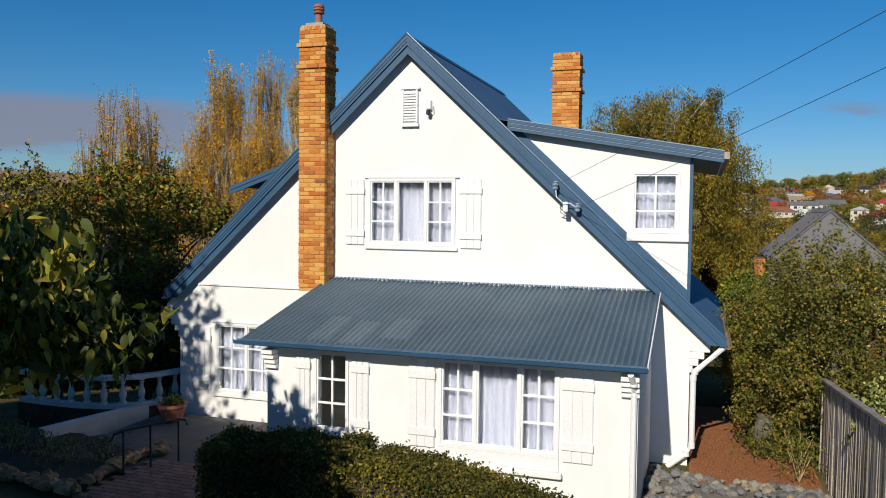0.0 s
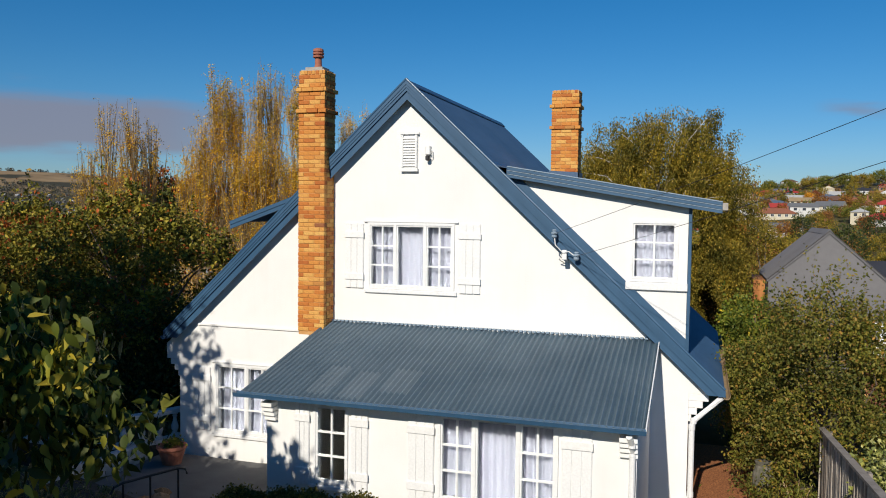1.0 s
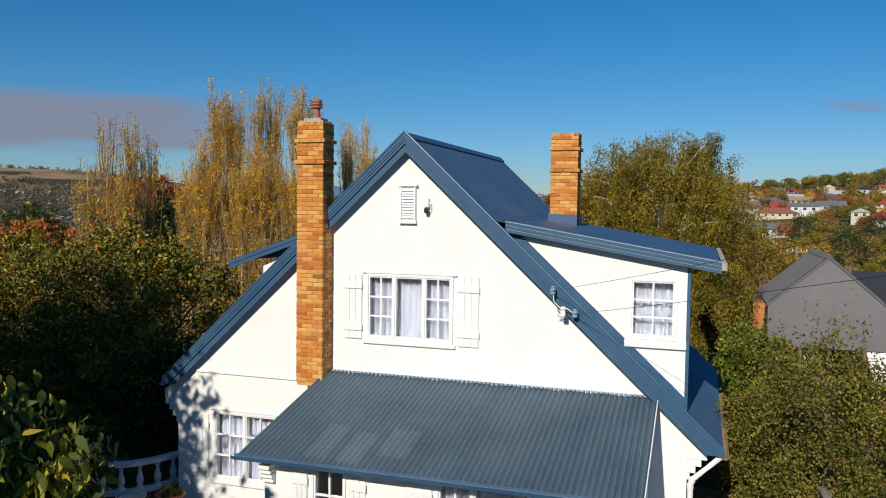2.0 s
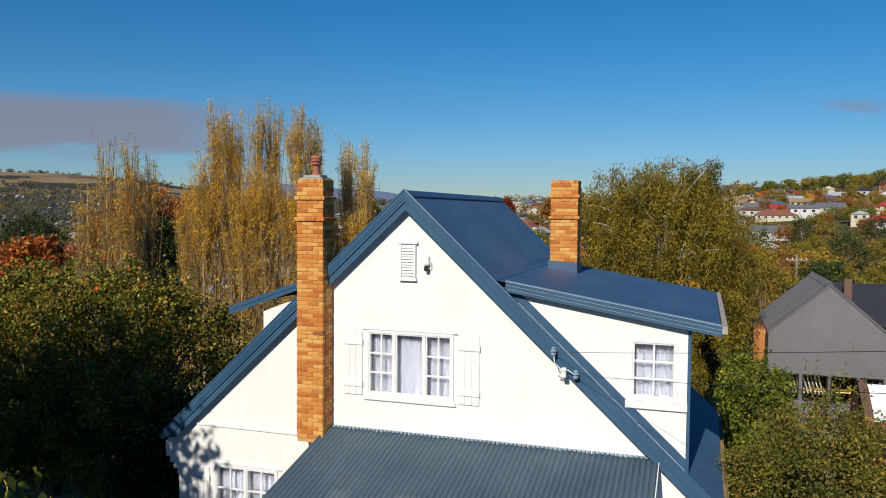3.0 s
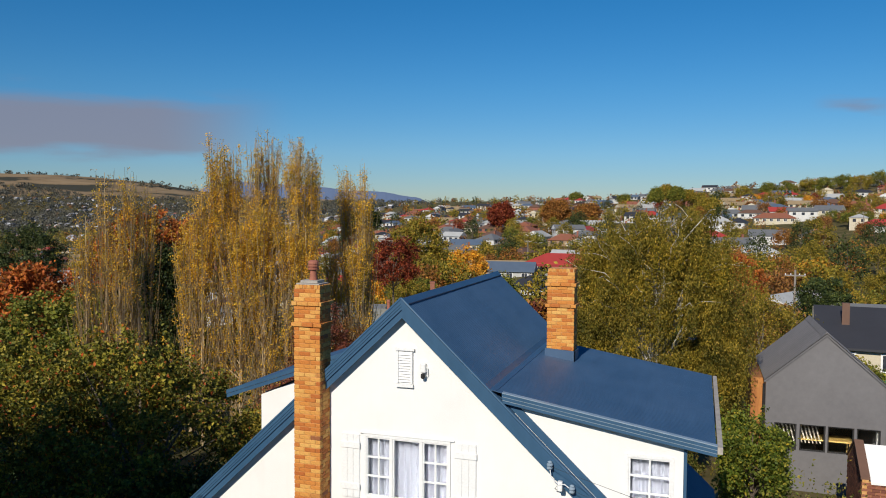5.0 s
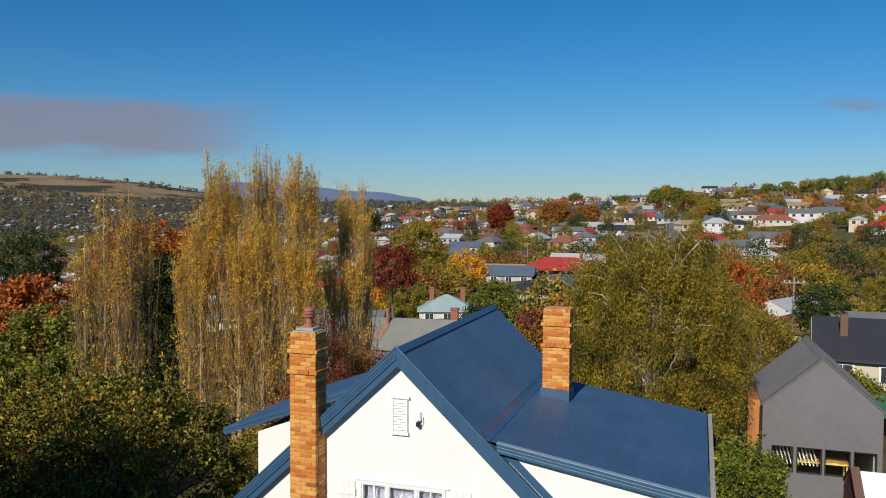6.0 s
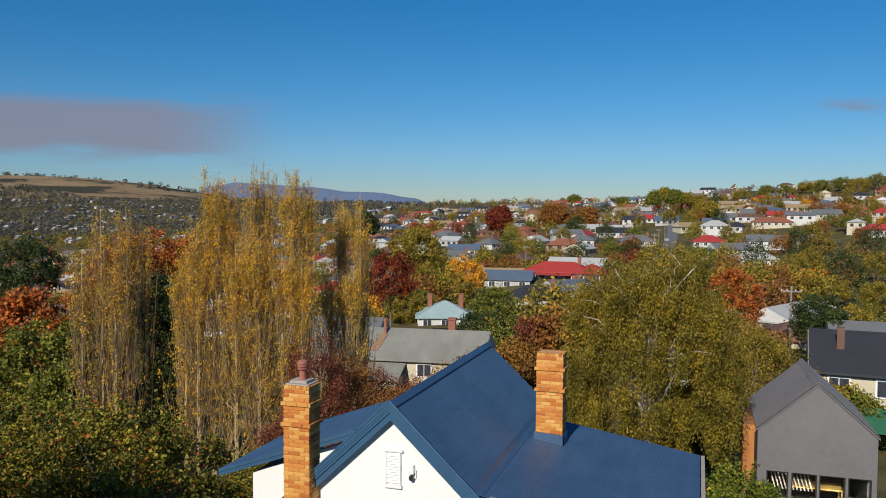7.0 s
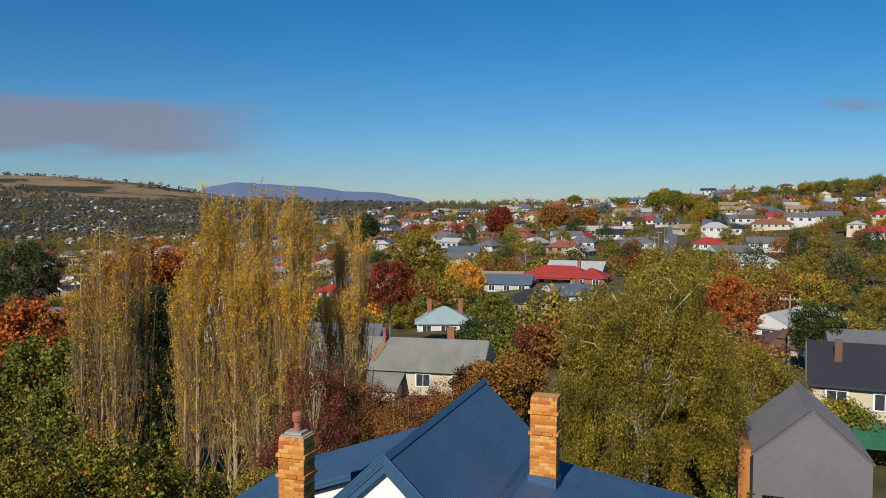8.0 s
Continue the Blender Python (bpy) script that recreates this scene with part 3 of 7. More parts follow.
def shutter(parent, x0, x1, z0, z1, y):
    """Three boards held by two ledges."""
    sh = part("shutter", boxed(x0, x1, y - 0.02, y - 0.004, z0, z1), WHITE_PAINT, parent, "white ledged timber shutter")
    w = (x1 - x0) / 3
    for k in range(3):
        part("board", soft_box(x0 + w * k + 0.006, x0 + w * (k + 1) - 0.006, y - 0.032, y - 0.021, z0 - 0.01, z1 + 0.01, 0.004), WHITE_PAINT, sh)
    for f in (0.17, 0.83):
        z = z0 + (z1 - z0) * f
        part("ledge", soft_box(x0 - 0.012, x1 + 0.012, y - 0.05, y - 0.033, z - 0.055, z + 0.055, 0.004), WHITE_PAINT, sh)


window_unit(house, UPPER, 0.0, ((0.95, 2, 3), (1, 1, 1), (0.95, 2, 3)))
shutter(house, -1.20, -0.85, 3.37, 4.50, 0.0)
shutter(house, 0.93, 1.30, 3.35, 4.52, 0.0)
window_unit(house, GROUND_L, 0.0, ((1, 2, 3), (1, 2, 3)))
shutter(house, -4.40, -4.02, 0.50, 1.70, 0.0)
window_unit(house, DORMER, 0.004, ((1, 2, 3),), head=False, sill=False)
part("apron_panel", soft_box(3.71, 4.66, -0.05, 0.002, 3.53, 3.655, 0.008), WHITE_PAINT, house)
window_unit(house, FRONT_1, PY, ((1, 2, 3),), head=False, tie=None)
shutter(house, -0.72, -0.49, 0.74, 1.92, PY)
shutter(house, 0.17, 0.43, 0.74, 1.92, PY)
window_unit(house, FRONT_2, PY, ((0.95, 2, 3), (1.1, 1, 1), (0.95, 2, 3)), head=False, sill=False)
part("apron_panel", soft_box(1.47, 3.14, PY - 0.025, PY - 0.002, 0.56, 0.738, 0.006), WHITE_PAINT, house)
part("sill", soft_box(1.42, 3.19, PY - 0.09, PY - 0.002, 0.48, 0.557, 0.01), WHITE_WALL, house)
shutter(house, 1.04, 1.42, 0.72, 1.92, PY)
shutter(house, 3.19, 3.58, 0.72, 1.92, PY)

vent = part("gable_vent", boxed(-0.14, 0.155, -0.025, -0.002, 5.44, 6.10), WHITE_PAINT, house, "white louvred gable vent")
for x0, x1, z0, z1 in ((-0.17, 0.185, 6.06, 6.10), (-0.15, 0.165, 5.42, 5.48), (-0.135, -0.105, 5.49, 6.05), (0.12, 0.15, 5.49, 6.05)):
    part("vent_frame", boxed(x0, x1, -0.065, -0.026, z0, z1), WHITE_PAINT, vent)
for k in range(11):
    bm = bmesh.new()
    z = 5.51 + 0.047 * k
    prism(bm, [(-0.103, -0.028, z + 0.036), (-0.103, -0.058, z), (-0.103, -0.058, z + 0.008), (-0.103, -0.028, z + 0.044)], (0.221, 0, 0))
    part("slat", bm, WHITE_PAINT, vent)

lamp = part("security_light", soft_box(0.31, 0.40, -0.09, -0.002, 5.70, 5.86, 0.012), WHITE_PAINT, house, "small white floodlight sensor box")
part("sensor", soft_box(0.325, 0.395, -0.13, -0.05, 5.60, 5.695, 0.02), IRON, lamp)
bm = bmesh.new()
tube(bm, [(0.40, -0.05, 5.80), (0.425, -0.05, 5.78), (0.43, -0.05, 5.66), (0.40, -0.07, 5.64)], 0.008, 6)
part("bracket", bm, WHITE_PAINT, lamp)


# downpipes
def downpipe(pts, r, label):
    bm = bmesh.new()
    tube(bm, pts, r, 10)
    pipe = part("downpipe", bm, WHITE_PAINT, house, label)
    for p in pts[1:-1]:
        b2 = bmesh.new()
        lathe(b2, [(r * 1.15, -0.04), (r * 1.15, 0.04)], p, 10)
        part("collar", b2, WHITE_PAINT, pipe)


downpipe([(5.22, -0.10, 1.93), (4.80, -0.10, 1.52), (4.78, -0.10, 1.42), (4.78, -0.08, 0.35), (4.70, -0.10, 0.22), (4.42, -0.16, 0.0)], 0.045, "white bent downpipe")
downpipe([(4.06, -2.98, 1.97), (4.09, -2.86, 1.84), (4.09, -2.76, 1.70), (4.09, -2.76, -0.5)], 0.04, "white downpipe at the porch corner")


# ---- plants ----
def leaves_mesh(name, centers, sizes, material, rng, droop=0.0, narrow=0.6, up=0.0):
    """One mesh of many small bent leaves at the centres."""
    n = len(centers)
    nrm = rng.normal(size=(n, 3))
    nrm[:, 2] = np.abs(nrm[:, 2]) + up
    nrm /= np.linalg.norm(nrm, axis=1)[:, None]
    t = rng.normal(size=(n, 3))
    t[:, 2] -= droop
    t -= nrm * np.sum(t * nrm, axis=1)[:, None]
    t /= np.linalg.norm(t, axis=1)[:, None]
    b = np.cross(nrm, t)
    s = sizes[:, None]
    tip, base, bend = centers + t * s, centers - t * s * 0.8, nrm * s * 0.25
    left, right = centers + b * s * narrow + bend, centers - b * s * narrow + bend
    verts = np.stack((base, right, tip, left), axis=1).reshape(-1, 3)
    idx = np.arange(n)[:, None] * 4
    tris = np.concatenate((idx + np.array([0, 1, 2]), idx + np.array([0, 2, 3])), axis=1).reshape(-1)
    me = bpy.data.meshes.new(name)
    me.vertices.add(n * 4)
    me.vertices.foreach_set("co", verts.astype(np.float32).ravel())
    me.loops.add(n * 6)
    me.loops.foreach_set("vertex_index", tris.astype(np.int32))
    me.polygons.add(n * 2)
    me.polygons.foreach_set("loop_start", np.arange(0, n * 6, 3, dtype=np.int32))
    me.update(calc_edges=True)
    me.validate()
    me.materials.append(material)
    return me


def big_leaves(name, centers, sizes, material, rng):
    """Large pointed leaves, folded on the midrib and drooping: eight faces each."""
    n = len(centers)
    t = rng.normal(size=(n, 3)) * 0.55 + np.array((0.15, -0.1, -0.9))
    t /= np.linalg.norm(t, axis=1)[:, None]
    b = np.cross(t, rng.normal(size=(n, 3)))
    b /= np.linalg.norm(b, axis=1)[:, None]
    k = np.cross(t, b)
    rows = []
    for u, w, lift in ((-1.0, 0.0, 0.0), (-0.6, 0.40, 0.02), (-0.05, 0.48, 0.0), (0.6, 0.24, -0.12), (1.25, 0.0, -0.28)):
        mid = centers + (t * u + k * lift) * sizes[:, None]
        side = (b * w - k * -0.16 * w) * sizes[:, None]
        other = (-b * w + k * 0.16 * w) * sizes[:, None]
        rows += [mid] if w == 0 else [mid + side, mid, mid + other]
    verts = np.stack(rows, axis=1).reshape(-1, 3)
    local = [(0, 1, 2), (0, 2, 3), (1, 4, 5), (1, 5, 2), (2, 5, 6), (2, 6, 3), (4, 7, 8), (4, 8, 5), (5, 8, 9), (5, 9, 6), (7, 10, 8), (8, 10, 9)]
    tris = (np.arange(n)[:, None, None] * 11 + np.array(local)[None]).reshape(-1)
    me = bpy.data.meshes.new(name)
    me.vertices.add(n * 11)
    me.vertices.foreach_set("co", verts.astype(np.float32).ravel())
    me.loops.add(len(tris))
    me.loops.foreach_set("vertex_index", tris.astype(np.int32))
    me.polygons.add(len(tris) // 3)
    me.polygons.foreach_set("loop_start", np.arange(0, len(tris), 3, dtype=np.int32))
    me.update(calc_edges=True)
    me.validate()
    me.materials.append(material)
    return me


def hang(name, me, parent, label=""):
    ob = new(name, me)
    ob.parent = parent
    return tagged(ob, label)


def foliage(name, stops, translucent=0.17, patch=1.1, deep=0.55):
    """Leaves that differ one by one, with patches through the crown: greener, drier, and painted clump shade."""
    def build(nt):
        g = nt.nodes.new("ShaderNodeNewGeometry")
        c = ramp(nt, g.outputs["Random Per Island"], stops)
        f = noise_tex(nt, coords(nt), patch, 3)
        # noise darkens and brightens whole clumps, painting light and shade into the colour
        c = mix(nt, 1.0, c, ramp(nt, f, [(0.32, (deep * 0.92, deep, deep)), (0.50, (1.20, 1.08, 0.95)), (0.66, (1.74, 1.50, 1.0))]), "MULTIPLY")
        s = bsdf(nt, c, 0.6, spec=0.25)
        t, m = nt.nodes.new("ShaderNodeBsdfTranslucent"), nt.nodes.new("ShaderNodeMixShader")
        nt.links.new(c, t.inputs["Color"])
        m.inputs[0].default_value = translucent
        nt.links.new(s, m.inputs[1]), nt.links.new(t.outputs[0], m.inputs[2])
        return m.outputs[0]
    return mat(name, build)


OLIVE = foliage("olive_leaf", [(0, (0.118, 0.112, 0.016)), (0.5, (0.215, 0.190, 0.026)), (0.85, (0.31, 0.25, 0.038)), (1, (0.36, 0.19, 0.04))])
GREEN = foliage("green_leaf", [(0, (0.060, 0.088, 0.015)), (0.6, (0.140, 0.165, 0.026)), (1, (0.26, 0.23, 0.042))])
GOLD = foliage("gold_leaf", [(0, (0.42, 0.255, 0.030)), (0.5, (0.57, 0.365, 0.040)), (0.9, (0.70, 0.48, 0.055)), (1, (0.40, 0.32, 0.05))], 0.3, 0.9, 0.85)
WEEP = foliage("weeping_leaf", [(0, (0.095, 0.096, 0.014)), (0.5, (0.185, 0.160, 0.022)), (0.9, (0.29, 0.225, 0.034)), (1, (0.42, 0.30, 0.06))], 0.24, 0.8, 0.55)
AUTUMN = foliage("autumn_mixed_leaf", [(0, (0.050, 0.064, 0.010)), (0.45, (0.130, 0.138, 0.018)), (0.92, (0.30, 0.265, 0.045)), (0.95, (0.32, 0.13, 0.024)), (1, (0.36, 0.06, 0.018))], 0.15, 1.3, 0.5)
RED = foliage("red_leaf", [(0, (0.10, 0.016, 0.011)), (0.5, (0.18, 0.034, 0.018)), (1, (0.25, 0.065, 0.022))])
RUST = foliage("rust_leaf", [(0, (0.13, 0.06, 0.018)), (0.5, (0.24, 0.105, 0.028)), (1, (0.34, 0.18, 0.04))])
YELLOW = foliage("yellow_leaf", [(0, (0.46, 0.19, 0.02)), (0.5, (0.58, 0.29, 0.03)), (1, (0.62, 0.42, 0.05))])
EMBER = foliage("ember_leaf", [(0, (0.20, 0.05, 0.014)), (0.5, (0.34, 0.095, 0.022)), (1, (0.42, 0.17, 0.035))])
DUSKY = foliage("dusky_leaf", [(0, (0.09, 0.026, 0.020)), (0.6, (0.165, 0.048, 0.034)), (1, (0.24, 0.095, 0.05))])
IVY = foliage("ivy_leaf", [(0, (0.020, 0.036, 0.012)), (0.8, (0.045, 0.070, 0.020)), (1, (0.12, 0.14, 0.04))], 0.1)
# greyed green: distance haze is put into this leaf colour
HAZY_GUM = foliage("hazy_gum_leaf", [(0, (0.060, 0.066, 0.060)), (1, (0.105, 0.108, 0.095))], 0.1, 0.02, 0.7)
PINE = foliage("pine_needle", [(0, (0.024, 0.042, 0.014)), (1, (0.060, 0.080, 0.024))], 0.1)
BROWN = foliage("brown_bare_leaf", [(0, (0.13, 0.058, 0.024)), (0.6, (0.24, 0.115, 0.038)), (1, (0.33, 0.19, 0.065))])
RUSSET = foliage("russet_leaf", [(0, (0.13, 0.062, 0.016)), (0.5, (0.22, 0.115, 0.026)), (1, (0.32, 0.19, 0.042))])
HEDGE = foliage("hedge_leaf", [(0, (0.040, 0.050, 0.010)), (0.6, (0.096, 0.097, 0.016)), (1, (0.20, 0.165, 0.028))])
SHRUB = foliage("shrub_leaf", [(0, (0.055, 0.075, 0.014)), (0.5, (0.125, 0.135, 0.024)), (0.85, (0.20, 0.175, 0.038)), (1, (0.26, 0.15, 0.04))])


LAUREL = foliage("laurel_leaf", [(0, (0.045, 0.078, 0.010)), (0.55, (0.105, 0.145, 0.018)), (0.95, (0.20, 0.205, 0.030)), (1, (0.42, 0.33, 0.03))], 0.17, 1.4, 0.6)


def dome_clumps(rng, n, radii, low=-0.3, shell=0.45, rough=0.22, square=1.0):
    """Clump centres in an uneven dome of the given half sizes."""
    v = rng.normal(size=(n * 3, 3))
    v /= np.linalg.norm(v, axis=1)[:, None]
    v = v[v[:, 2] > low][:n]
    v = np.sign(v) * np.abs(v) ** square
    seed = rng.uniform(0, 50)
    bump = np.array([noise.noise((p[0] * 1.7 + seed, p[1] * 1.7, p[2] * 1.7)) + 0.5 * noise.noise((p[0] * 4 + seed, p[1] * 4, p[2] * 4)) for p in v])
    r = (shell + (1 - shell) * rng.uniform(0, 1, len(v)) ** 0.6) * (1 + rough * bump)
    return v * r[:, None] * np.array(radii)


def limbs_to(bm, rng, base, ends, r0, n=5):
    """Curved limbs from a base axis to points of the crown."""
    for e in ends:
        e = Vector(e)
        s = Vector((base[0], base[1], base[2] + (e.z - base[2]) * rng.uniform(0.15, 0.45)))
        m = s.lerp(e, 0.5) + Vector((rng.normal() * 0.2, rng.normal() * 0.2, (e - s).length * 0.12))
        tube(bm, [s, s.lerp(m, 0.6), m, m.lerp(e, 0.6), e], [r0, r0 * 0.8, r0 * 0.55, r0 * 0.35, r0 * 0.12], n)


def broad_tree(name, at, height, radii, material, label, seed, clumps=300, per_clump=60, leaf=0.055, clump=0.3, bark=None, low=-0.3, category="tree", trunk_r=0.12, group="", droop=0.4, narrow=0.55, limbs=26, sprigs=0, large=False, square=1.0):
    """A tree with trunk, limbs and a crown of clumped leaves; radii: half sizes of the crown."""
    rng = np.random.default_rng(seed)
    root = tagged(empty(name, at), label, category, group)
    centre = np.array((0, 0, height - radii[2]))
    cl = dome_clumps(rng, clumps, radii, low, square=square) + centre
    bm = bmesh.new()
    tube(bm, [(0, 0, -0.6), (0.03, 0, height * 0.25), (-0.04, 0.03, height * 0.5), (0, 0, height * 0.85)], [trunk_r * 1.25, trunk_r, trunk_r * 0.7, trunk_r * 0.15], 8)
    limbs_to(bm, rng, (0, 0, max(0.2, height - 2 * radii[2])), cl[rng.choice(len(cl), limbs)], trunk_r * 0.4)
    part("trunk", bm, bark or BARK, root)
    each = rng.integers(per_clump // 2, per_clump * 3 // 2, len(cl))
    pts = np.repeat(cl, each, axis=0)
    pts = pts + rng.normal(size=pts.shape) * clump * np.array((1, 1, 0.8))
    for _ in range(sprigs):
        tip = cl[np.argmax(cl[:, 2] + rng.normal(size=len(cl)) * radii[2] * 0.35)]
        u = rng.uniform(0, 1, 26)[:, None]
        way = rng.normal(size=3) * 0.3 + np.array((0, 0, 0.8))
        pts = np.concatenate((pts, tip + way * u * rng.uniform(0.4, 1.0) + rng.normal(size=(26, 3)) * 0.04))
    pts = pts[pts[:, 2] > 0.1]
    sizes = rng.uniform(0.6, 1.35, len(pts)) * leaf
    hang("crown", big_leaves("crown", pts, sizes, material, rng) if large else leaves_mesh("crown", pts, sizes, material, rng, droop, narrow), root)
    return root


def poplar(at, height, width, seed, leafy=1.0, count=7400):
    """A tall narrow poplar: upright thin limbs, bare twigs below and tufts of yellow leaf towards the tips."""
    rng = np.random.default_rng(seed)
    root = tagged(empty("poplar", at), "tall narrow poplar, half bare, yellow autumn leaves", "tree", "row of poplars")
    bm, pts = bmesh.new(), []
    tube(bm, [(0, 0, -0.5), (0.05, 0, height * 0.5), (0, 0.05, height * 0.97)], [0.15, 0.08, 0.012], 6)
    stems = 84
    for k in range(stems):
        a, z0 = rng.uniform(0, 6.28), height * rng.uniform(0.01, 0.80)
        f = z0 / height
        r = width * rng.uniform(0.25, 1.0) * (1 - 0.80 * f)
        z1 = min(height * rng.uniform(0.84, 1.0), z0 + height * rng.uniform(0.20, 0.46))
        p = [(math.cos(a) * r * u ** 0.55, math.sin(a) * r * u ** 0.55, z0 + (z1 - z0) * u) for u in (0, 0.2, 0.6, 1.0)]
        tube(bm, p, [0.030, 0.025, 0.018, 0.008], 3)
        arr = np.array(p)
        for _ in range(2):
            u = rng.uniform(0.5, 2.9)
            i = int(u)
            c = arr[i] + (arr[i + 1] - arr[i]) * (u - i)
            tube(bm, [tuple(c), (c[0] + rng.normal() * 0.14, c[1] + rng.normal() * 0.14, c[2] + rng.uniform(0.4, 0.9))], [0.011, 0.005], 3)
        high = z1 > height * 0.80
        share = rng.uniform(1.6, 2.8) if high else rng.choice((0.15, 0.5, 1.0, 1.7))
        m = int(count / stems * share * leafy)
        tufts = max(2, m // 7)
        u = rng.uniform(0.12, 1.0, tufts) ** 0.6 * 3
        i = np.minimum(u.astype(int), 2)
        c = (arr[i] + (arr[i + 1] - arr[i]) * (u - i)[:, None] + rng.normal(size=(tufts, 3)) * 0.09)[rng.integers(0, tufts, m)]
        pts.append(c + rng.normal(size=(m, 3)) * np.array((0.085, 0.085, 0.12)))
    part("trunk", bm, TWIG, root)
    pts = np.concatenate(pts)
    hang("crown", leaves_mesh("crown", pts, rng.uniform(0.030, 0.060, len(pts)), GOLD, rng, 0.4), root)
    return root


def weeping_birch(at, height, radii, seed, boughs=300, strands=28):
    """A birch whose limbs rise, arch over and let thin leafy twigs hang in curtains with dark gaps between."""
    rng = np.random.default_rng(seed)
    root = tagged(empty("weeping_birch", at), "large weeping birch with pale limbs and olive leaves", "tree")
    mid = np.array((0, 0, height - radii[2]))
    ends = dome_clumps(rng, boughs, radii, -0.85, 0.55, 0.16, 0.76) + mid
    lobe = dome_clumps(rng, 44, (1.2, 1.3, 2.1), -0.9, 0.5) + np.array((2.55, -0.7, height * 0.45))
    ends = np.concatenate((ends, lobe))
    bm, pts = bmesh.new(), []
    tube(bm, [(0, 0, -1), (0.1, 0, height * 0.3), (-0.1, 0.1, height * 0.6), (0, 0, height * 0.9)], [0.22, 0.16, 0.09, 0.02], 8)
    for k, e in enumerate(ends):
        s = np.array((0.0, 0.0, min(height * 0.80, max(height * 0.30, e[2] * rng.uniform(0.45, 0.75)))))
        m = s + (e - s) * 0.55 + np.array((rng.normal() * 0.5, rng.normal() * 0.5, np.linalg.norm(e - s) * 0.32))
        v = np.linspace(0, 1, 9)[:, None]
        way = (1 - v) ** 2 * s + 2 * v * (1 - v) * m + v * v * e
        if k % 2 == 0 and e[2] > height * 0.58:
            way[1:-1] += rng.normal(size=(7, 3)) * 0.07
            tube(bm, [tuple(q) for q in way], [0.050, 0.044, 0.038, 0.032, 0.026, 0.020, 0.015, 0.010, 0.006], 5)
        # one sheaf to a bough: twigs leave its outer part and hang close together
        lean = rng.normal(size=2) * 0.05
        for _ in range(strands):
            u = rng.uniform(5.6, 8.0)
            i = min(int(u), 7)
            c = way[i] + (way[i + 1] - way[i]) * (u - i) + rng.normal(size=3) * np.array((0.14, 0.14, 0.10))
            drop = rng.uniform(0.4, 1.2) * (1.0 if rng.random() < 0.6 else 1.8)
            n = int(30 * drop * rng.uniform(0.6, 1.1)) + 3
            v = rng.uniform(0, 1, n)
            sway = lean * drop + rng.normal(size=2) * 0.04
            wide = 0.050 + 0.035 * (1 - v)
            pts.append(np.column_stack((c[0] + sway[0] * v + rng.normal(size=n) * wide, c[1] + sway[1] * v + rng.normal(size=n) * wide, c[2] + 0.02 - drop * v)))
    part("trunk", bm, PALE_BARK, root, "pale birch trunk and limbs")
    pts = np.concatenate(pts)
    hollow = (((pts[:, 0] - 2.1 + 0.25 * np.sin(pts[:, 2] * 2.3)) / 0.42) ** 2 + ((pts[:, 2] - height * 0.20) / (height * 0.20)) ** 2 + rng.normal(size=len(pts)) * 0.22 < 1) & (pts[:, 1] < 1.5)
    gap = ((pts[:, 0] - 1.4) / 0.27) ** 2 + ((pts[:, 2] - 5.45) / 0.40) ** 2 + rng.normal(size=len(pts)) * 0.15 < 1
    pts = pts[(pts[:, 2] > 0.3) & ~hollow & ~gap]
    hang("crown", leaves_mesh("crown", pts, rng.uniform(0.032, 0.066, len(pts)), WEEP, rng, 2.6, 0.38), root)
    return root


def on_land(x, y, dz=0.0):
    return (x, y, ground_z(x, y) + dz)


for k, (x, y, top, r) in enumerate(((1.7, 14.6, 1.9, 1.3), (3.6, 14.8, 1.5, 1.3))):
    broad_tree("shrub", on_land(x, y), top - ground_z(x, y), (r, 1.1, 1.7), SHRUB, "olive-green shrub behind the cottage", 70 + k, 200, 80, 0.055, 0.15, low=-0.9, category="shrub", trunk_r=0.05)
weeping_birch(on_land(3.2, 18.6), 8.9 - ground_z(3.2, 18.6), (3.7, 3.0, 4.6), 11)
broad_tree("tree", on_land(8.0, 31.0), 4.7 - ground_z(8.0, 31.0), (2.5, 2.2, 3.6), WEEP, "olive-gold tree behind the grey house", 12, 230, 110, 0.055, 0.26, low=-0.8, sprigs=10)
# added dark shrub, so that the birch's shaded hollow shows dark
broad_tree("tree", on_land(4.6, 21.6), 3.6 - ground_z(4.6, 21.6), (1.5, 1.2, 2.6), IVY, "dark shrub added to blacken the hollow under the birch", 13, 170, 90, 0.06, 0.24, low=-0.9)


def bearing_at(bearing, d):
    b = radians(bearing)
    return on_land(ORIGIN[0] + d * math.sin(b), ORIGIN[1] + d * math.cos(b))


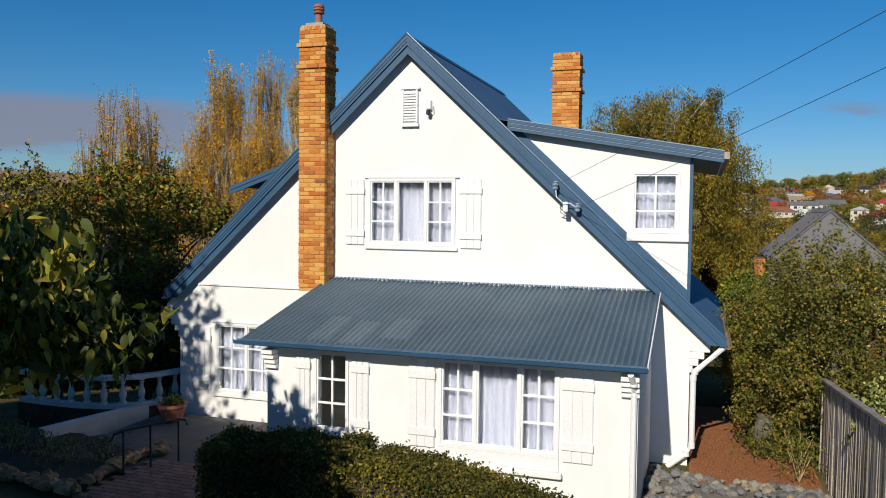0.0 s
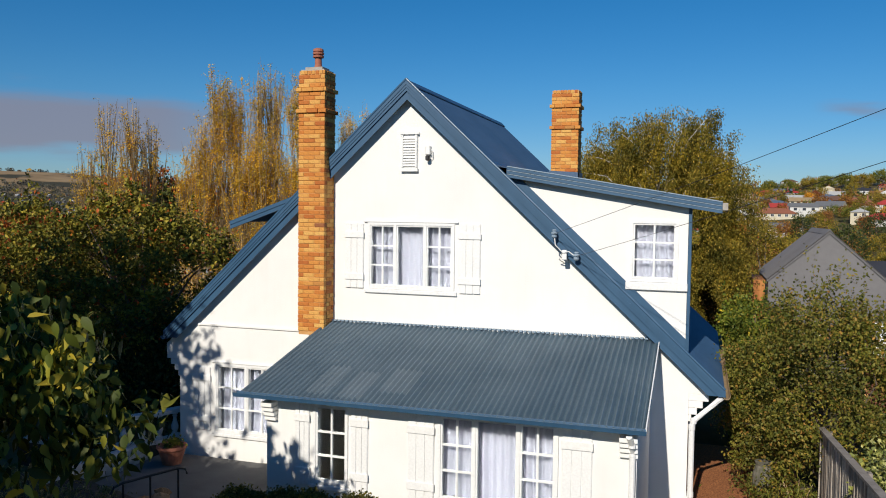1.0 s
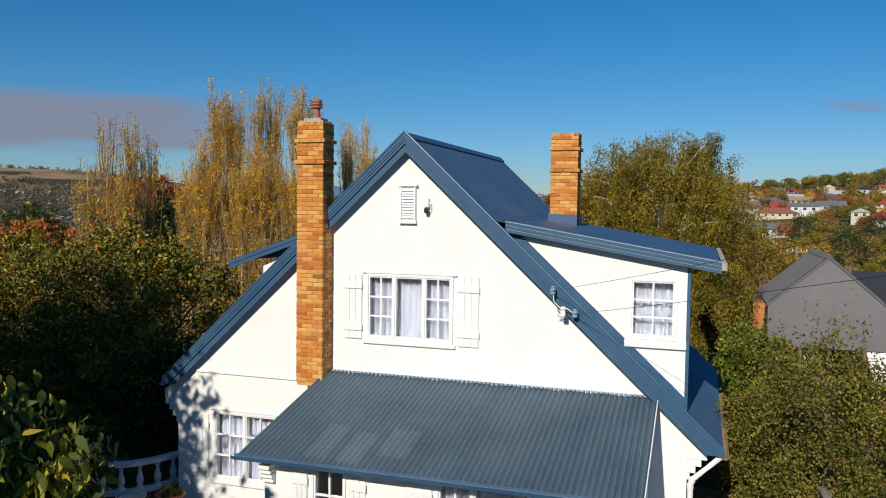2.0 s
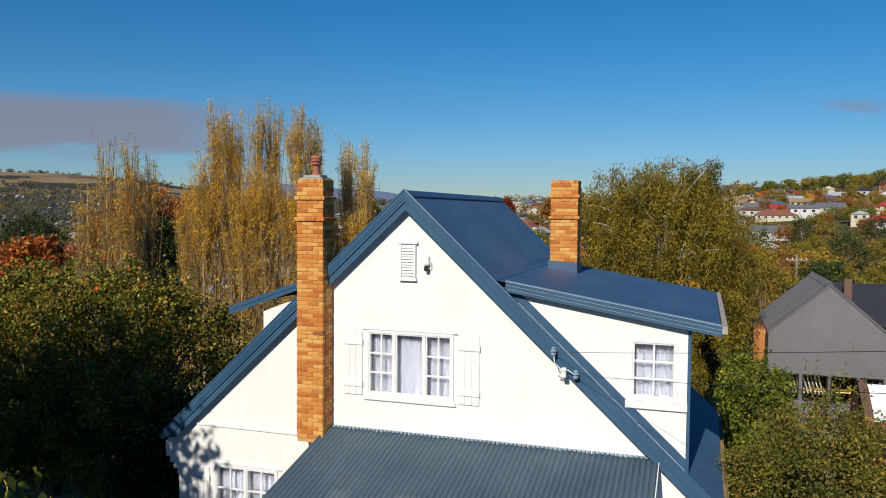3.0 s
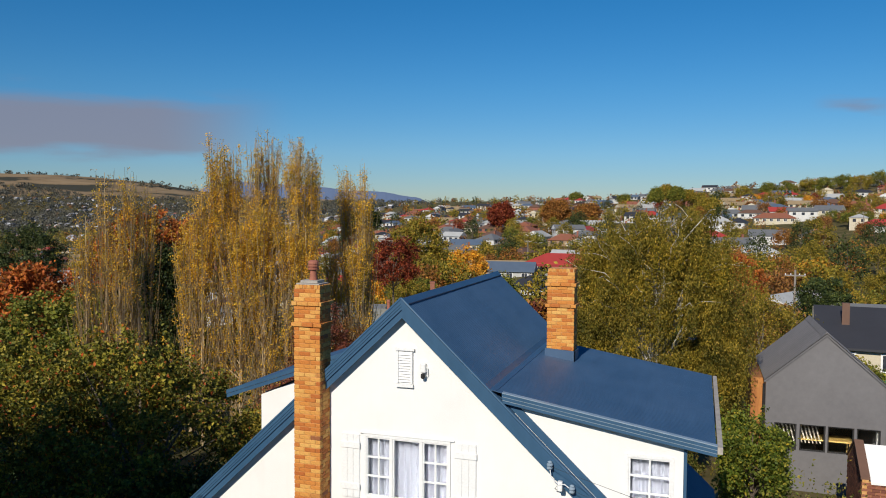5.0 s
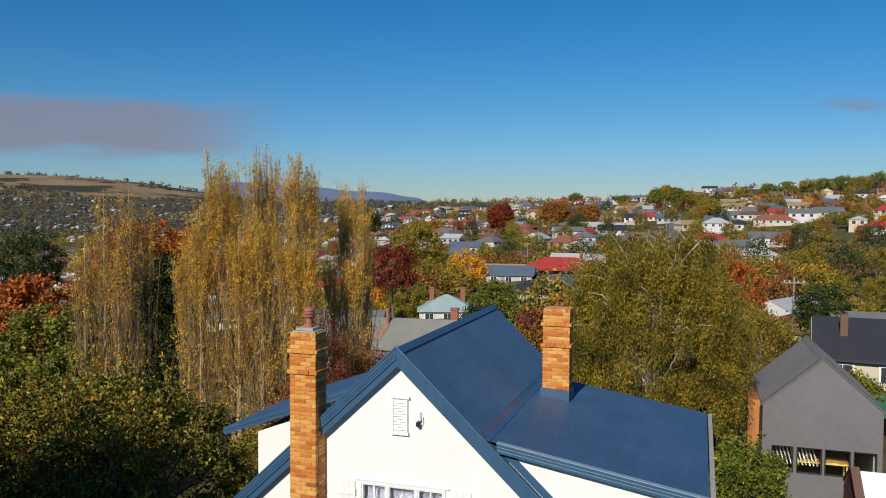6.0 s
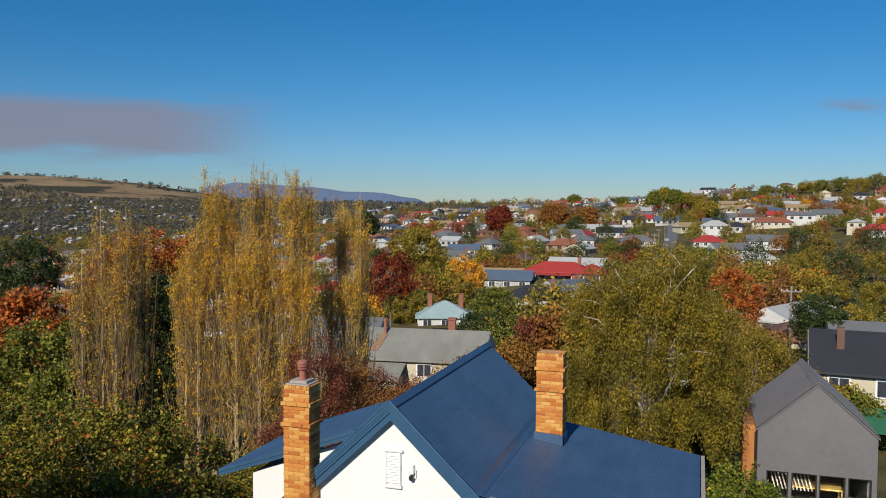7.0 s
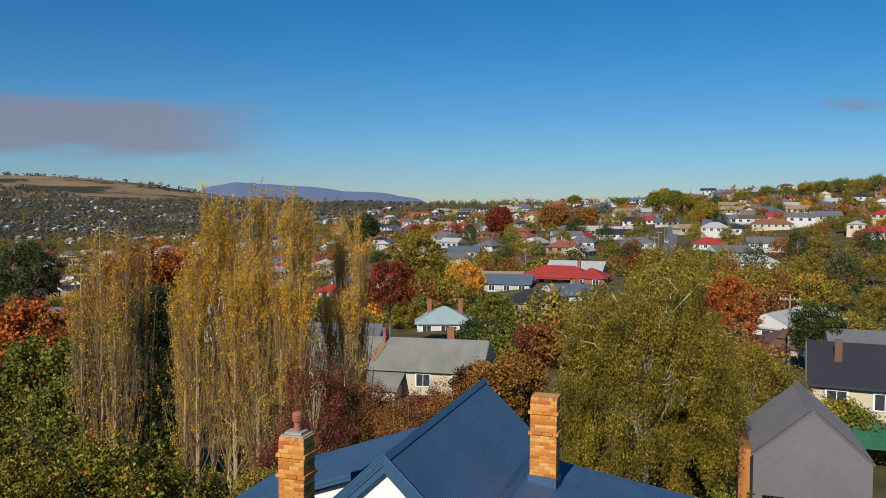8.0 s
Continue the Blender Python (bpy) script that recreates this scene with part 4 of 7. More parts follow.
for k, (b, d, top, w, leafy) in enumerate(((-34.7, 45, 12.4, 1.5, 0.9), (-33.6, 45.5, 12.0, 1.4, 0.8), (-32.1, 45, 12.7, 1.3, 0.45), (-30.9, 45.5, 12.8, 1.4, 0.6), (-29.1, 45, 12.7, 1.5, 0.9), (-28.1, 45.6, 11.6, 1.3, 0.7),
                                        (-24.3, 49, 11.6, 1.5, 0.9), (-25.5, 49.5, 10.8, 1.3, 0.5), (-24.1, 49.6, 8.5, 1.0, 0.6), (-42.0, 46, 10.6, 1.5, 0.45), (-40.4, 46, 10.6, 1.4, 0.45), (-39.2, 46.5, 9.4, 1.4, 0.5), (-43.2, 46, 8.2, 1.4, 0.5),
                                        (-35.8, 44.5, 9.6, 1.6, 0.8), (-36.6, 45, 8.0, 1.6, 0.7), (-31.6, 44, 8.8, 1.9, 0.9), (-30.0, 44, 8.0, 1.9, 0.8), (-33.2, 44, 8.5, 1.9, 0.9), (-28.6, 44, 7.5, 1.8, 0.8), (-41.2, 45, 7.6, 1.8, 0.6), (-26.4, 48, 6.5, 1.7, 0.6), (-24.8, 47.5, 6.8, 1.8, 0.7))):
    at = bearing_at(b, d)
    poplar(at, top - at[2] + 0.3, w * 1.2, 30 + k, leafy * (0.65 if k in (9, 10, 11, 12, 19) else 1.0))
GARDEN = "broad leafy garden tree, olive leaves and red berries"
broad_tree("garden_tree", (-8.7, 3.9, -0.4), 5.5, (3.4, 2.9, 3.3), AUTUMN, GARDEN, 51, 420, 115, 0.058, 0.18, low=-0.95, sprigs=40)
broad_tree("garden_tree", (-12.2, 4.6, -0.8), 5.7, (2.9, 2.6, 3.2), AUTUMN, GARDEN, 52, 320, 110, 0.060, 0.18, low=-0.95, sprigs=30)
broad_tree("shrub", (6.95, 1.7, -0.2), 3.75, (1.75, 1.7, 2.25), SHRUB, "tall olive-green shrub over the side path", 53, 560, 105, 0.031, 0.12, low=-0.62, category="shrub", sprigs=46, trunk_r=0.06, limbs=50)
broad_tree("shrub", (6.35, 5.6, -0.6), 2.75, (0.9, 1.7, 1.7), LAUREL, "dense green shrub beside the house", 54, 170, 80, 0.055, 0.13, low=-0.9, category="shrub", trunk_r=0.05)
broad_tree("shrub", on_land(6.5, 13.3), 2.2 - ground_z(6.5, 13.3), (1.05, 1.3, 2.4), LAUREL, "tall glossy green shrub between the houses", 63, 420, 56, 0.060, 0.14, low=-0.98, category="shrub", trunk_r=0.06, sprigs=12, square=0.6)
broad_tree("shrub", (7.6, -2.2, 0.45), 1.6, (0.8, 0.8, 0.75), foliage("variegated_leaf", [(0, (0.12, 0.16, 0.04)), (0.6, (0.26, 0.30, 0.10)), (1, (0.4, 0.42, 0.2))]), "pale variegated bush behind the paling fence", 55, 120, 60, 0.035, 0.14, low=-0.5, category="shrub", trunk_r=0.03, limbs=12)
# wide random tones paint sunlit and shaded leaves into the colour
broad_tree("leafy_tree", (-3.45, -7.8, 0.0), 4.1, (4.05, 1.5, 1.05), foliage("sun_and_shade_leaf", [(0, (0.020, 0.037, 0.006)), (0.5, (0.060, 0.084, 0.013)), (0.8, (0.165, 0.172, 0.024)), (1, (0.36, 0.30, 0.042))], 0.14, 1.6, 0.5), "large-leaved garden tree reaching into view", 56, 470, 50, 0.064, 0.13, low=-0.25, trunk_r=0.13, large=True)
# unseen trees, placed and sized to throw shade over the left garden
broad_tree("shade_tree", (-9.3, -9.6, 0.0), 11.1, (4.1, 3.4, 5.1), GREEN, "tall dense tree out of view, placed to shade the garden", 57, 500, 66, 0.13, 0.5, low=-0.8)
broad_tree("shade_tree", (-15.9, -8.0, 0.0), 10.9, (4.6, 3.4, 5.1), GREEN, "tall dense tree out of view, placed to shade the garden", 58, 460, 66, 0.13, 0.5, low=-0.8)
broad_tree("shade_tree", (-2.2, -13.8, 0.0), 6.6, (3.4, 2.4, 3.0), GREEN, "dense tree out of view, placed to shade the garden", 59, 620, 90, 0.15, 0.36, low=-0.8)
for k, (b, d, top, r, material, words) in enumerate((
        (-45.6, 54, 3.3, 3.3, GREEN, "green tree beyond the garden hedge"), (-46.6, 64, 4.3, 4.2, EMBER, "rust-red autumn tree beyond the garden"),
        (-43.6, 48, 1.8, 2.4, GREEN, "green tree beyond the garden"), (-38.1, 57, 6.0, 2.6, PINE, "dark evergreen behind the poplars"),
        (-39.6, 75, 8.2, 4.0, EMBER, "rust-red autumn tree behind the poplars"), (-36.8, 76, 7.4, 3.0, EMBER, "red autumn tree behind the poplars"),
        (-21.9, 97, 5.2, 3.3, RED, "deep red maple behind the cottage"), (-20.0, 165, 7.0, 6.0, OLIVE, "broad olive tree above the cottages"),
        (-14.3, 112, -0.3, 3.4, GREEN, "round green tree behind the cottage"),
        (3.4, 54, 3.3, 3.0, BROWN, "brown and olive tree behind the grey house"), (2.1, 100, 3.4, 3.6, EMBER, "rust-orange tree down the slope"),
        (7.7, 92, 1.6, 2.7, IVY, "dark green round tree behind the pole"), (-16.4, 160, 0.8, 4.3, YELLOW, "bright golden autumn tree"), (-45.9, 150, 5.5, 5.2, PINE, "large dark pine below the garden"), (-23.6, 300, 9.5, 4.5, PINE, "tall dark conifer on the rise"), (-24.3, 296, 6.5, 4.0, PINE, "dark conifer on the rise"), (-10.0, 430, 14.5, 7.5, RUST, "large russet tree on the ridge"), (-13.9, 420, 12.5, 6.5, RED, "large maroon tree on the ridge"), (-7.8, 420, 12.0, 6.5, RUST, "large orange tree on the ridge"), (-3.1, 520, 22.5, 4.0, GREEN, "dark gum tree on the skyline"), (-2.4, 535, 25.0, 4.6, OLIVE, "olive gum tree on the skyline"), (-1.7, 528, 24.0, 4.2, GREEN, "dark gum tree on the skyline"), (-0.9, 545, 22.5, 3.6, OLIVE, "olive gum tree on the skyline"), (0.4, 460, 16.0, 6.5, OLIVE, "large olive tree beside the road"), (-1.0, 160, -1.0, 6.5, OLIVE, "broad olive tree by the road"))):
    x, y, z = bearing_at(b, d)
    far = min(1.0, d / 60)
    broad_tree("tree", (x, y, z), top - z, (r, r, min(r * 1.05, (top - z) * 0.5)), material, words, 300 + k, int(170 - 20 * far), int(80 - 12 * far), (0.07 + 0.07 * far + max(0.0, d - 140) * 0.0007) * min(1.5, max(1.0, r / 3.4)), (0.20 + 0.09 * far + max(0.0, d - 140) * 0.0012) * min(1.5, max(1.0, r / 3.4)), low=-0.7, trunk_r=0.15, limbs=16)
# one more unseen tree, added to deepen that shade
broad_tree("shade_tree", (-8.4, -15.0, 0.0), 11.2, (4.0, 2.6, 5.0), GREEN, "dense tree out of view, placed to shade the garden", 60, 450, 75, 0.13, 0.45, low=-0.8)

# the column of ivy-green between the poplars, and the half-bare shrubs of the back garden
x, y, z = bearing_at(-38.3, 47)
broad_tree("evergreen_tree", (x, y, z), 7.1 - z, (1.0, 1.0, (7.1 - z) * 0.55), IVY, "dark ivy-clad evergreen between the poplars", 61, 260, 70, 0.085, 0.26, low=-0.98)
for k, (b, d, top, r, material, words) in enumerate((
        (-27.6, 43, 3.3, 2.0, DUSKY, "half-bare maroon shrub in the back garden"), (-25.2, 45, 2.4, 1.9, BROWN, "half-bare reddish tree in the back garden"),
        (-23.2, 47, 0.6, 1.9, DUSKY, "half-bare maroon shrub in the back garden"), (-21.2, 44, 0.4, 1.7, BROWN, "half-bare reddish tree in the back garden"),
        (-19.4, 48, 0.0, 1.9, DUSKY, "half-bare maroon shrub in the back garden"), (-17.4, 46, 1.2, 1.8, RUST, "rusty shrub in the back garden"),
        (-29.4, 36, 1.0, 1.7, DUSKY, "dark maroon shrub in the back garden"), (-26.4, 34, -0.2, 1.8, RED, "dark red shrub in the back garden"),
        (-23.6, 33, -0.9, 1.7, DUSKY, "half-bare maroon shrub in the back garden"), (-21.0, 35, -0.9, 1.8, OLIVE, "olive shrub in the back garden"),
        (-31.6, 33, 0.2, 1.6, OLIVE, "olive shrub in the back garden"), (-15.6, 44, 0.6, 1.7, OLIVE, "olive shrub in the back garden"))):
    x, y, z = bearing_at(b, d)
    broad_tree("shrub", (x, y, z), top - z, (r, r * 0.9, (top - z) * 0.55), material, words, 400 + k, 240, 76, 0.052, 0.22, bark=TWIG, low=-0.85, category="shrub", trunk_r=0.07, limbs=60)

for k, (b, d, h, r, material, words) in enumerate((
        (-14.8, 96, 4.6, 3.6, IVY, "round dark green tree behind the cottage"), (-13.9, 53, 5.6, 1.8, RUSSET, "russet tree behind the roof"), (-12.4, 60, 5.2, 1.9, RUSSET, "rust-brown tree behind the roof"),
        (-20.0, 130, 5.0, 3.0, GREEN, "green tree beside the teal-roofed cottage"), (-20.9, 126, 5.5, 3.4, OLIVE, "olive tree behind the red maple"),
        (-11.3, 88, 4.6, 2.4, DUSKY, "dusky red tree below the grey houses"), (-15.6, 66, 3.6, 2.0, BROWN, "brown shrubby tree beside the cottage"),
        (-9.2, 100, 4.4, 3.0, OLIVE, "olive tree below the red-roofed house"), (-6.0, 112, 5.0, 3.4, OLIVE, "olive tree on the slope"),
        (-3.4, 120, 5.5, 3.6, GREEN, "green tree on the slope"), (-0.6, 112, 5.5, 3.4, WEEP, "golden-olive tree on the slope"),
        (3.6, 74, 4.0, 2.4, BROWN, "brown half-bare tree on the slope"), (9.6, 112, 5.0, 3.4, OLIVE, "olive tree behind the black-roofed house"),
        (8.7, 56, 3.4, 2.0, OLIVE, "olive shrub before the cream house"), (10.6, 55, 3.0, 1.9, GREEN, "green shrub before the cream house"), (-46.6, 40, 5.2, 2.6, IVY, "dark green tree beyond the garden"), (-43.6, 37, 4.0, 2.2, IVY, "dark green tree beyond the garden"), (-49.0, 36, 5.0, 2.6, IVY, "green tree beyond the garden"), (-22.6, 300, 8.0, 3.5, PINE, "dark conifer of the town"), (11.4, 150, 6.0, 4.0, WEEP, "golden-olive tree up the slope"), (8.2, 165, 6.0, 4.0, OLIVE, "olive tree up the slope"), (4.6, 185, 6.0, 4.0, GREEN, "green tree up the slope"))):
    x, y, z = bearing_at(b, d)
    broad_tree("tree", (x, y, z), h, (r, r, h * 0.5), material, words, 440 + k, 150, 66, 0.105 + d * 0.0003, 0.28, low=-0.98, trunk_r=0.15, limbs=16)

# gum trees along the skyline
for k, (b, d, h, r) in enumerate(((2.6, 600, 15, 8), (4.2, 640, 14, 8), (5.4, 620, 16, 9), (6.6, 660, 15, 9), (7.6, 640, 17, 10), (8.7, 660, 16, 10), (9.7, 640, 17, 11), (10.8, 660, 18, 11), (-5.2, 640, 15, 8), (-0.2, 560, 14, 7), (-8.6, 700, 13, 8))):
    x, y, z = bearing_at(b, d)
    h, r = h * 0.62, r * 0.7
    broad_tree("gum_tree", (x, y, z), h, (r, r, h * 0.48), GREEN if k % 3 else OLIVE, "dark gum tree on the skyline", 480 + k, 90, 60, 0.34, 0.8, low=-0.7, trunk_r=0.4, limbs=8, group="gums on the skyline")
# added shrub: its dark leaves stand in for deep shade behind the balusters
broad_tree("shrub", (-6.3, 2.6, -0.4), 2.9, (2.4, 0.9, 1.6), IVY, "dark shrub added to fill the shade behind the white balustrade", 62, 200, 90, 0.06, 0.2, low=-0.95, category="shrub", trunk_r=0.06)


# ---- neighbouring houses and the town ----
def out(bearing, d):
    """A place by its bearing in degrees (0: along y) and its distance from the garden."""
    b = radians(bearing)
    return (ORIGIN[0] + d * math.sin(b), ORIGIN[1] + d * math.cos(b))


def paint(name, c, rough=0.7, bump=8.0):
    return speckled(name, tuple(v * 0.86 for v in c), c, 0.6, rough, bump, 0.15, 0.01)


WALLS = [paint("cream_weatherboard", (0.62, 0.55, 0.40)), paint("white_weatherboard", (0.66, 0.65, 0.62)), paint("tan_brick", (0.36, 0.24, 0.14)), paint("red_brick_far", (0.30, 0.11, 0.065)), paint("pale_grey_board", (0.50, 0.50, 0.48))]
ROOFS = [paint("grey_roof", (0.16, 0.165, 0.17)), paint("charcoal_roof", (0.035, 0.036, 0.044)), paint("red_roof", (0.42, 0.045, 0.035)), paint("terracotta_roof", (0.30, 0.11, 0.06)), paint("pale_roof", (0.48, 0.48, 0.46)), paint("brown_roof", (0.16, 0.085, 0.055)), paint("tan_roof", (0.36, 0.26, 0.14)), paint("teal_roof", (0.36, 0.48, 0.47)), paint("slate_blue_roof", (0.10, 0.14, 0.20))]
FAR_GLASS = speckled("dark_window_pane", (0.03, 0.035, 0.045), (0.06, 0.065, 0.08), 3, 0.12, 10, 0.02)


def suburb_house(at, rz, w, d, h, style, wall, roof, label, chimneys=1, pitch=0.5, group="", overhang=0.45, porch=False, plain=False):
    """A house w wide (along its own x) and d deep: walls, pitched roof, windows, chimney."""
    root = tagged(empty("suburban_house", at, rz), label, "house", group)
    rise = min(w, d) / 2 * pitch
    o = overhang
    part("wall", boxed(-w / 2, w / 2, -d / 2, d / 2, -2.5, h), wall, root)
    bm = bmesh.new()
    x, y = w / 2 + o, d / 2 + o
    zl = h - o * pitch * 0.6
    ridge = max(0.2, w / 2 - d / 2) if style == "hip" else x
    pts = [(-x, -y, zl), (x, -y, zl), (x, y, zl), (-x, y, zl), (-ridge, 0, h + rise), (ridge, 0, h + rise)]
    v = [bm.verts.new(p) for p in pts] + [bm.verts.new((p[0], p[1], p[2] - 0.16)) for p in pts]
    for f in ((0, 1, 5, 4), (2, 3, 4, 5), (1, 2, 5), (3, 0, 4), (0, 6, 7, 1), (1, 7, 8, 2), (2, 8, 9, 3), (3, 9, 6, 0), (6, 9, 8, 7)):
        bm.faces.new([v[i] for i in f])
    bm.verts.remove(v[10]), bm.verts.remove(v[11])
    part("roof", bm, roof, root)
    if style == "gable":
        for sx in (-1, 1):
            bm = bmesh.new()
            prism(bm, [(sx * (x + 0.01), -y + 0.2, zl + 0.05), (sx * (x + 0.01), y - 0.2, zl + 0.05), (sx * (x + 0.01), 0, h + rise - 0.12)], (sx * 0.03, 0, 0))
            part("gable_end", bm, wall, root)
    n = max(2, round(w / 3.2))
    for k in range(n):
        cx = -w / 2 + w * (k + 0.5) / n
        win = part("window", boxed(cx - 0.75, cx + 0.75, -d / 2 - 0.07, -d / 2 + 0.01, h - 1.75, h - 0.45), WHITE_PAINT, root)
        if plain:
            win.data.materials[0] = FAR_GLASS
            continue
        part("pane", boxed(cx - 0.62, cx - 0.03, -d / 2 - 0.10, -d / 2 - 0.072, h - 1.64, h - 0.56), FAR_GLASS, win)
        part("pane", boxed(cx + 0.03, cx + 0.62, -d / 2 - 0.10, -d / 2 - 0.072, h - 1.64, h - 0.56), FAR_GLASS, win)
    for sx in () if plain else (-1, 1):
        win = part("window", boxed(min(sx * (w / 2 - 0.01), sx * (w / 2 + 0.07)), max(sx * (w / 2 - 0.01), sx * (w / 2 + 0.07)), -0.7, 0.7, h - 1.75, h - 0.45), WHITE_PAINT, root)
        part("pane", boxed(min(sx * (w / 2 + 0.072), sx * (w / 2 + 0.1)), max(sx * (w / 2 + 0.072), sx * (w / 2 + 0.1)), -0.6, 0.6, h - 1.64, h - 0.56), FAR_GLASS, win)
    for k in range(chimneys):
        cx = (-0.28 if k else 0.3) * w
        bm = boxed(cx - 0.35, cx + 0.35, 0.2, 0.8, h, h + rise + 0.9)
        box(bm, cx - 0.42, cx + 0.42, 0.13, 0.87, h + rise + 0.9, h + rise + 1.1)
        part("chimney", bm, WALLS[3], root, "red brick chimney")
    if porch:
        bm = bmesh.new()
        prism(bm, [(-w * 0.3, -d / 2 - 2.2, h - 0.75), (-w * 0.3, -d / 2 - 2.2, h - 0.65), (-w * 0.3, -d / 2, h - 0.2), (-w * 0.3, -d / 2, h - 0.3)], (w * 0.6, 0, 0))
        part("porch_roof", bm, roof, root)
        for cx in (-0.28, 0.28):
            part("post", boxed(w * cx - 0.06, w * cx + 0.06, -d / 2 - 2.1, -d / 2 - 1.98, -1, h - 0.73), WHITE_PAINT, root)
    return root


def house_at(bearing, d, rz, *args, dz=0.0, **kw):
    x, y = out(bearing, d)
    return suburb_house((x, y, ground_z(x, y) + dz - 0.7), rz, *args, **kw)


TAKEN = []          # bearings and ranges kept clear of scattered trees


def keep(bearing, d, w):
    TAKEN.append((bearing, d, math.degrees(w / 2 / d) + 0.15 + (0.6 if d < 190 else 0.0)))


GREY_OLD = speckled("old_grey_green_roof", (0.20, 0.20, 0.17), (0.28, 0.275, 0.24), 0.5, 0.8, 6, 0.2, stretch=(1, 0.4, 1))
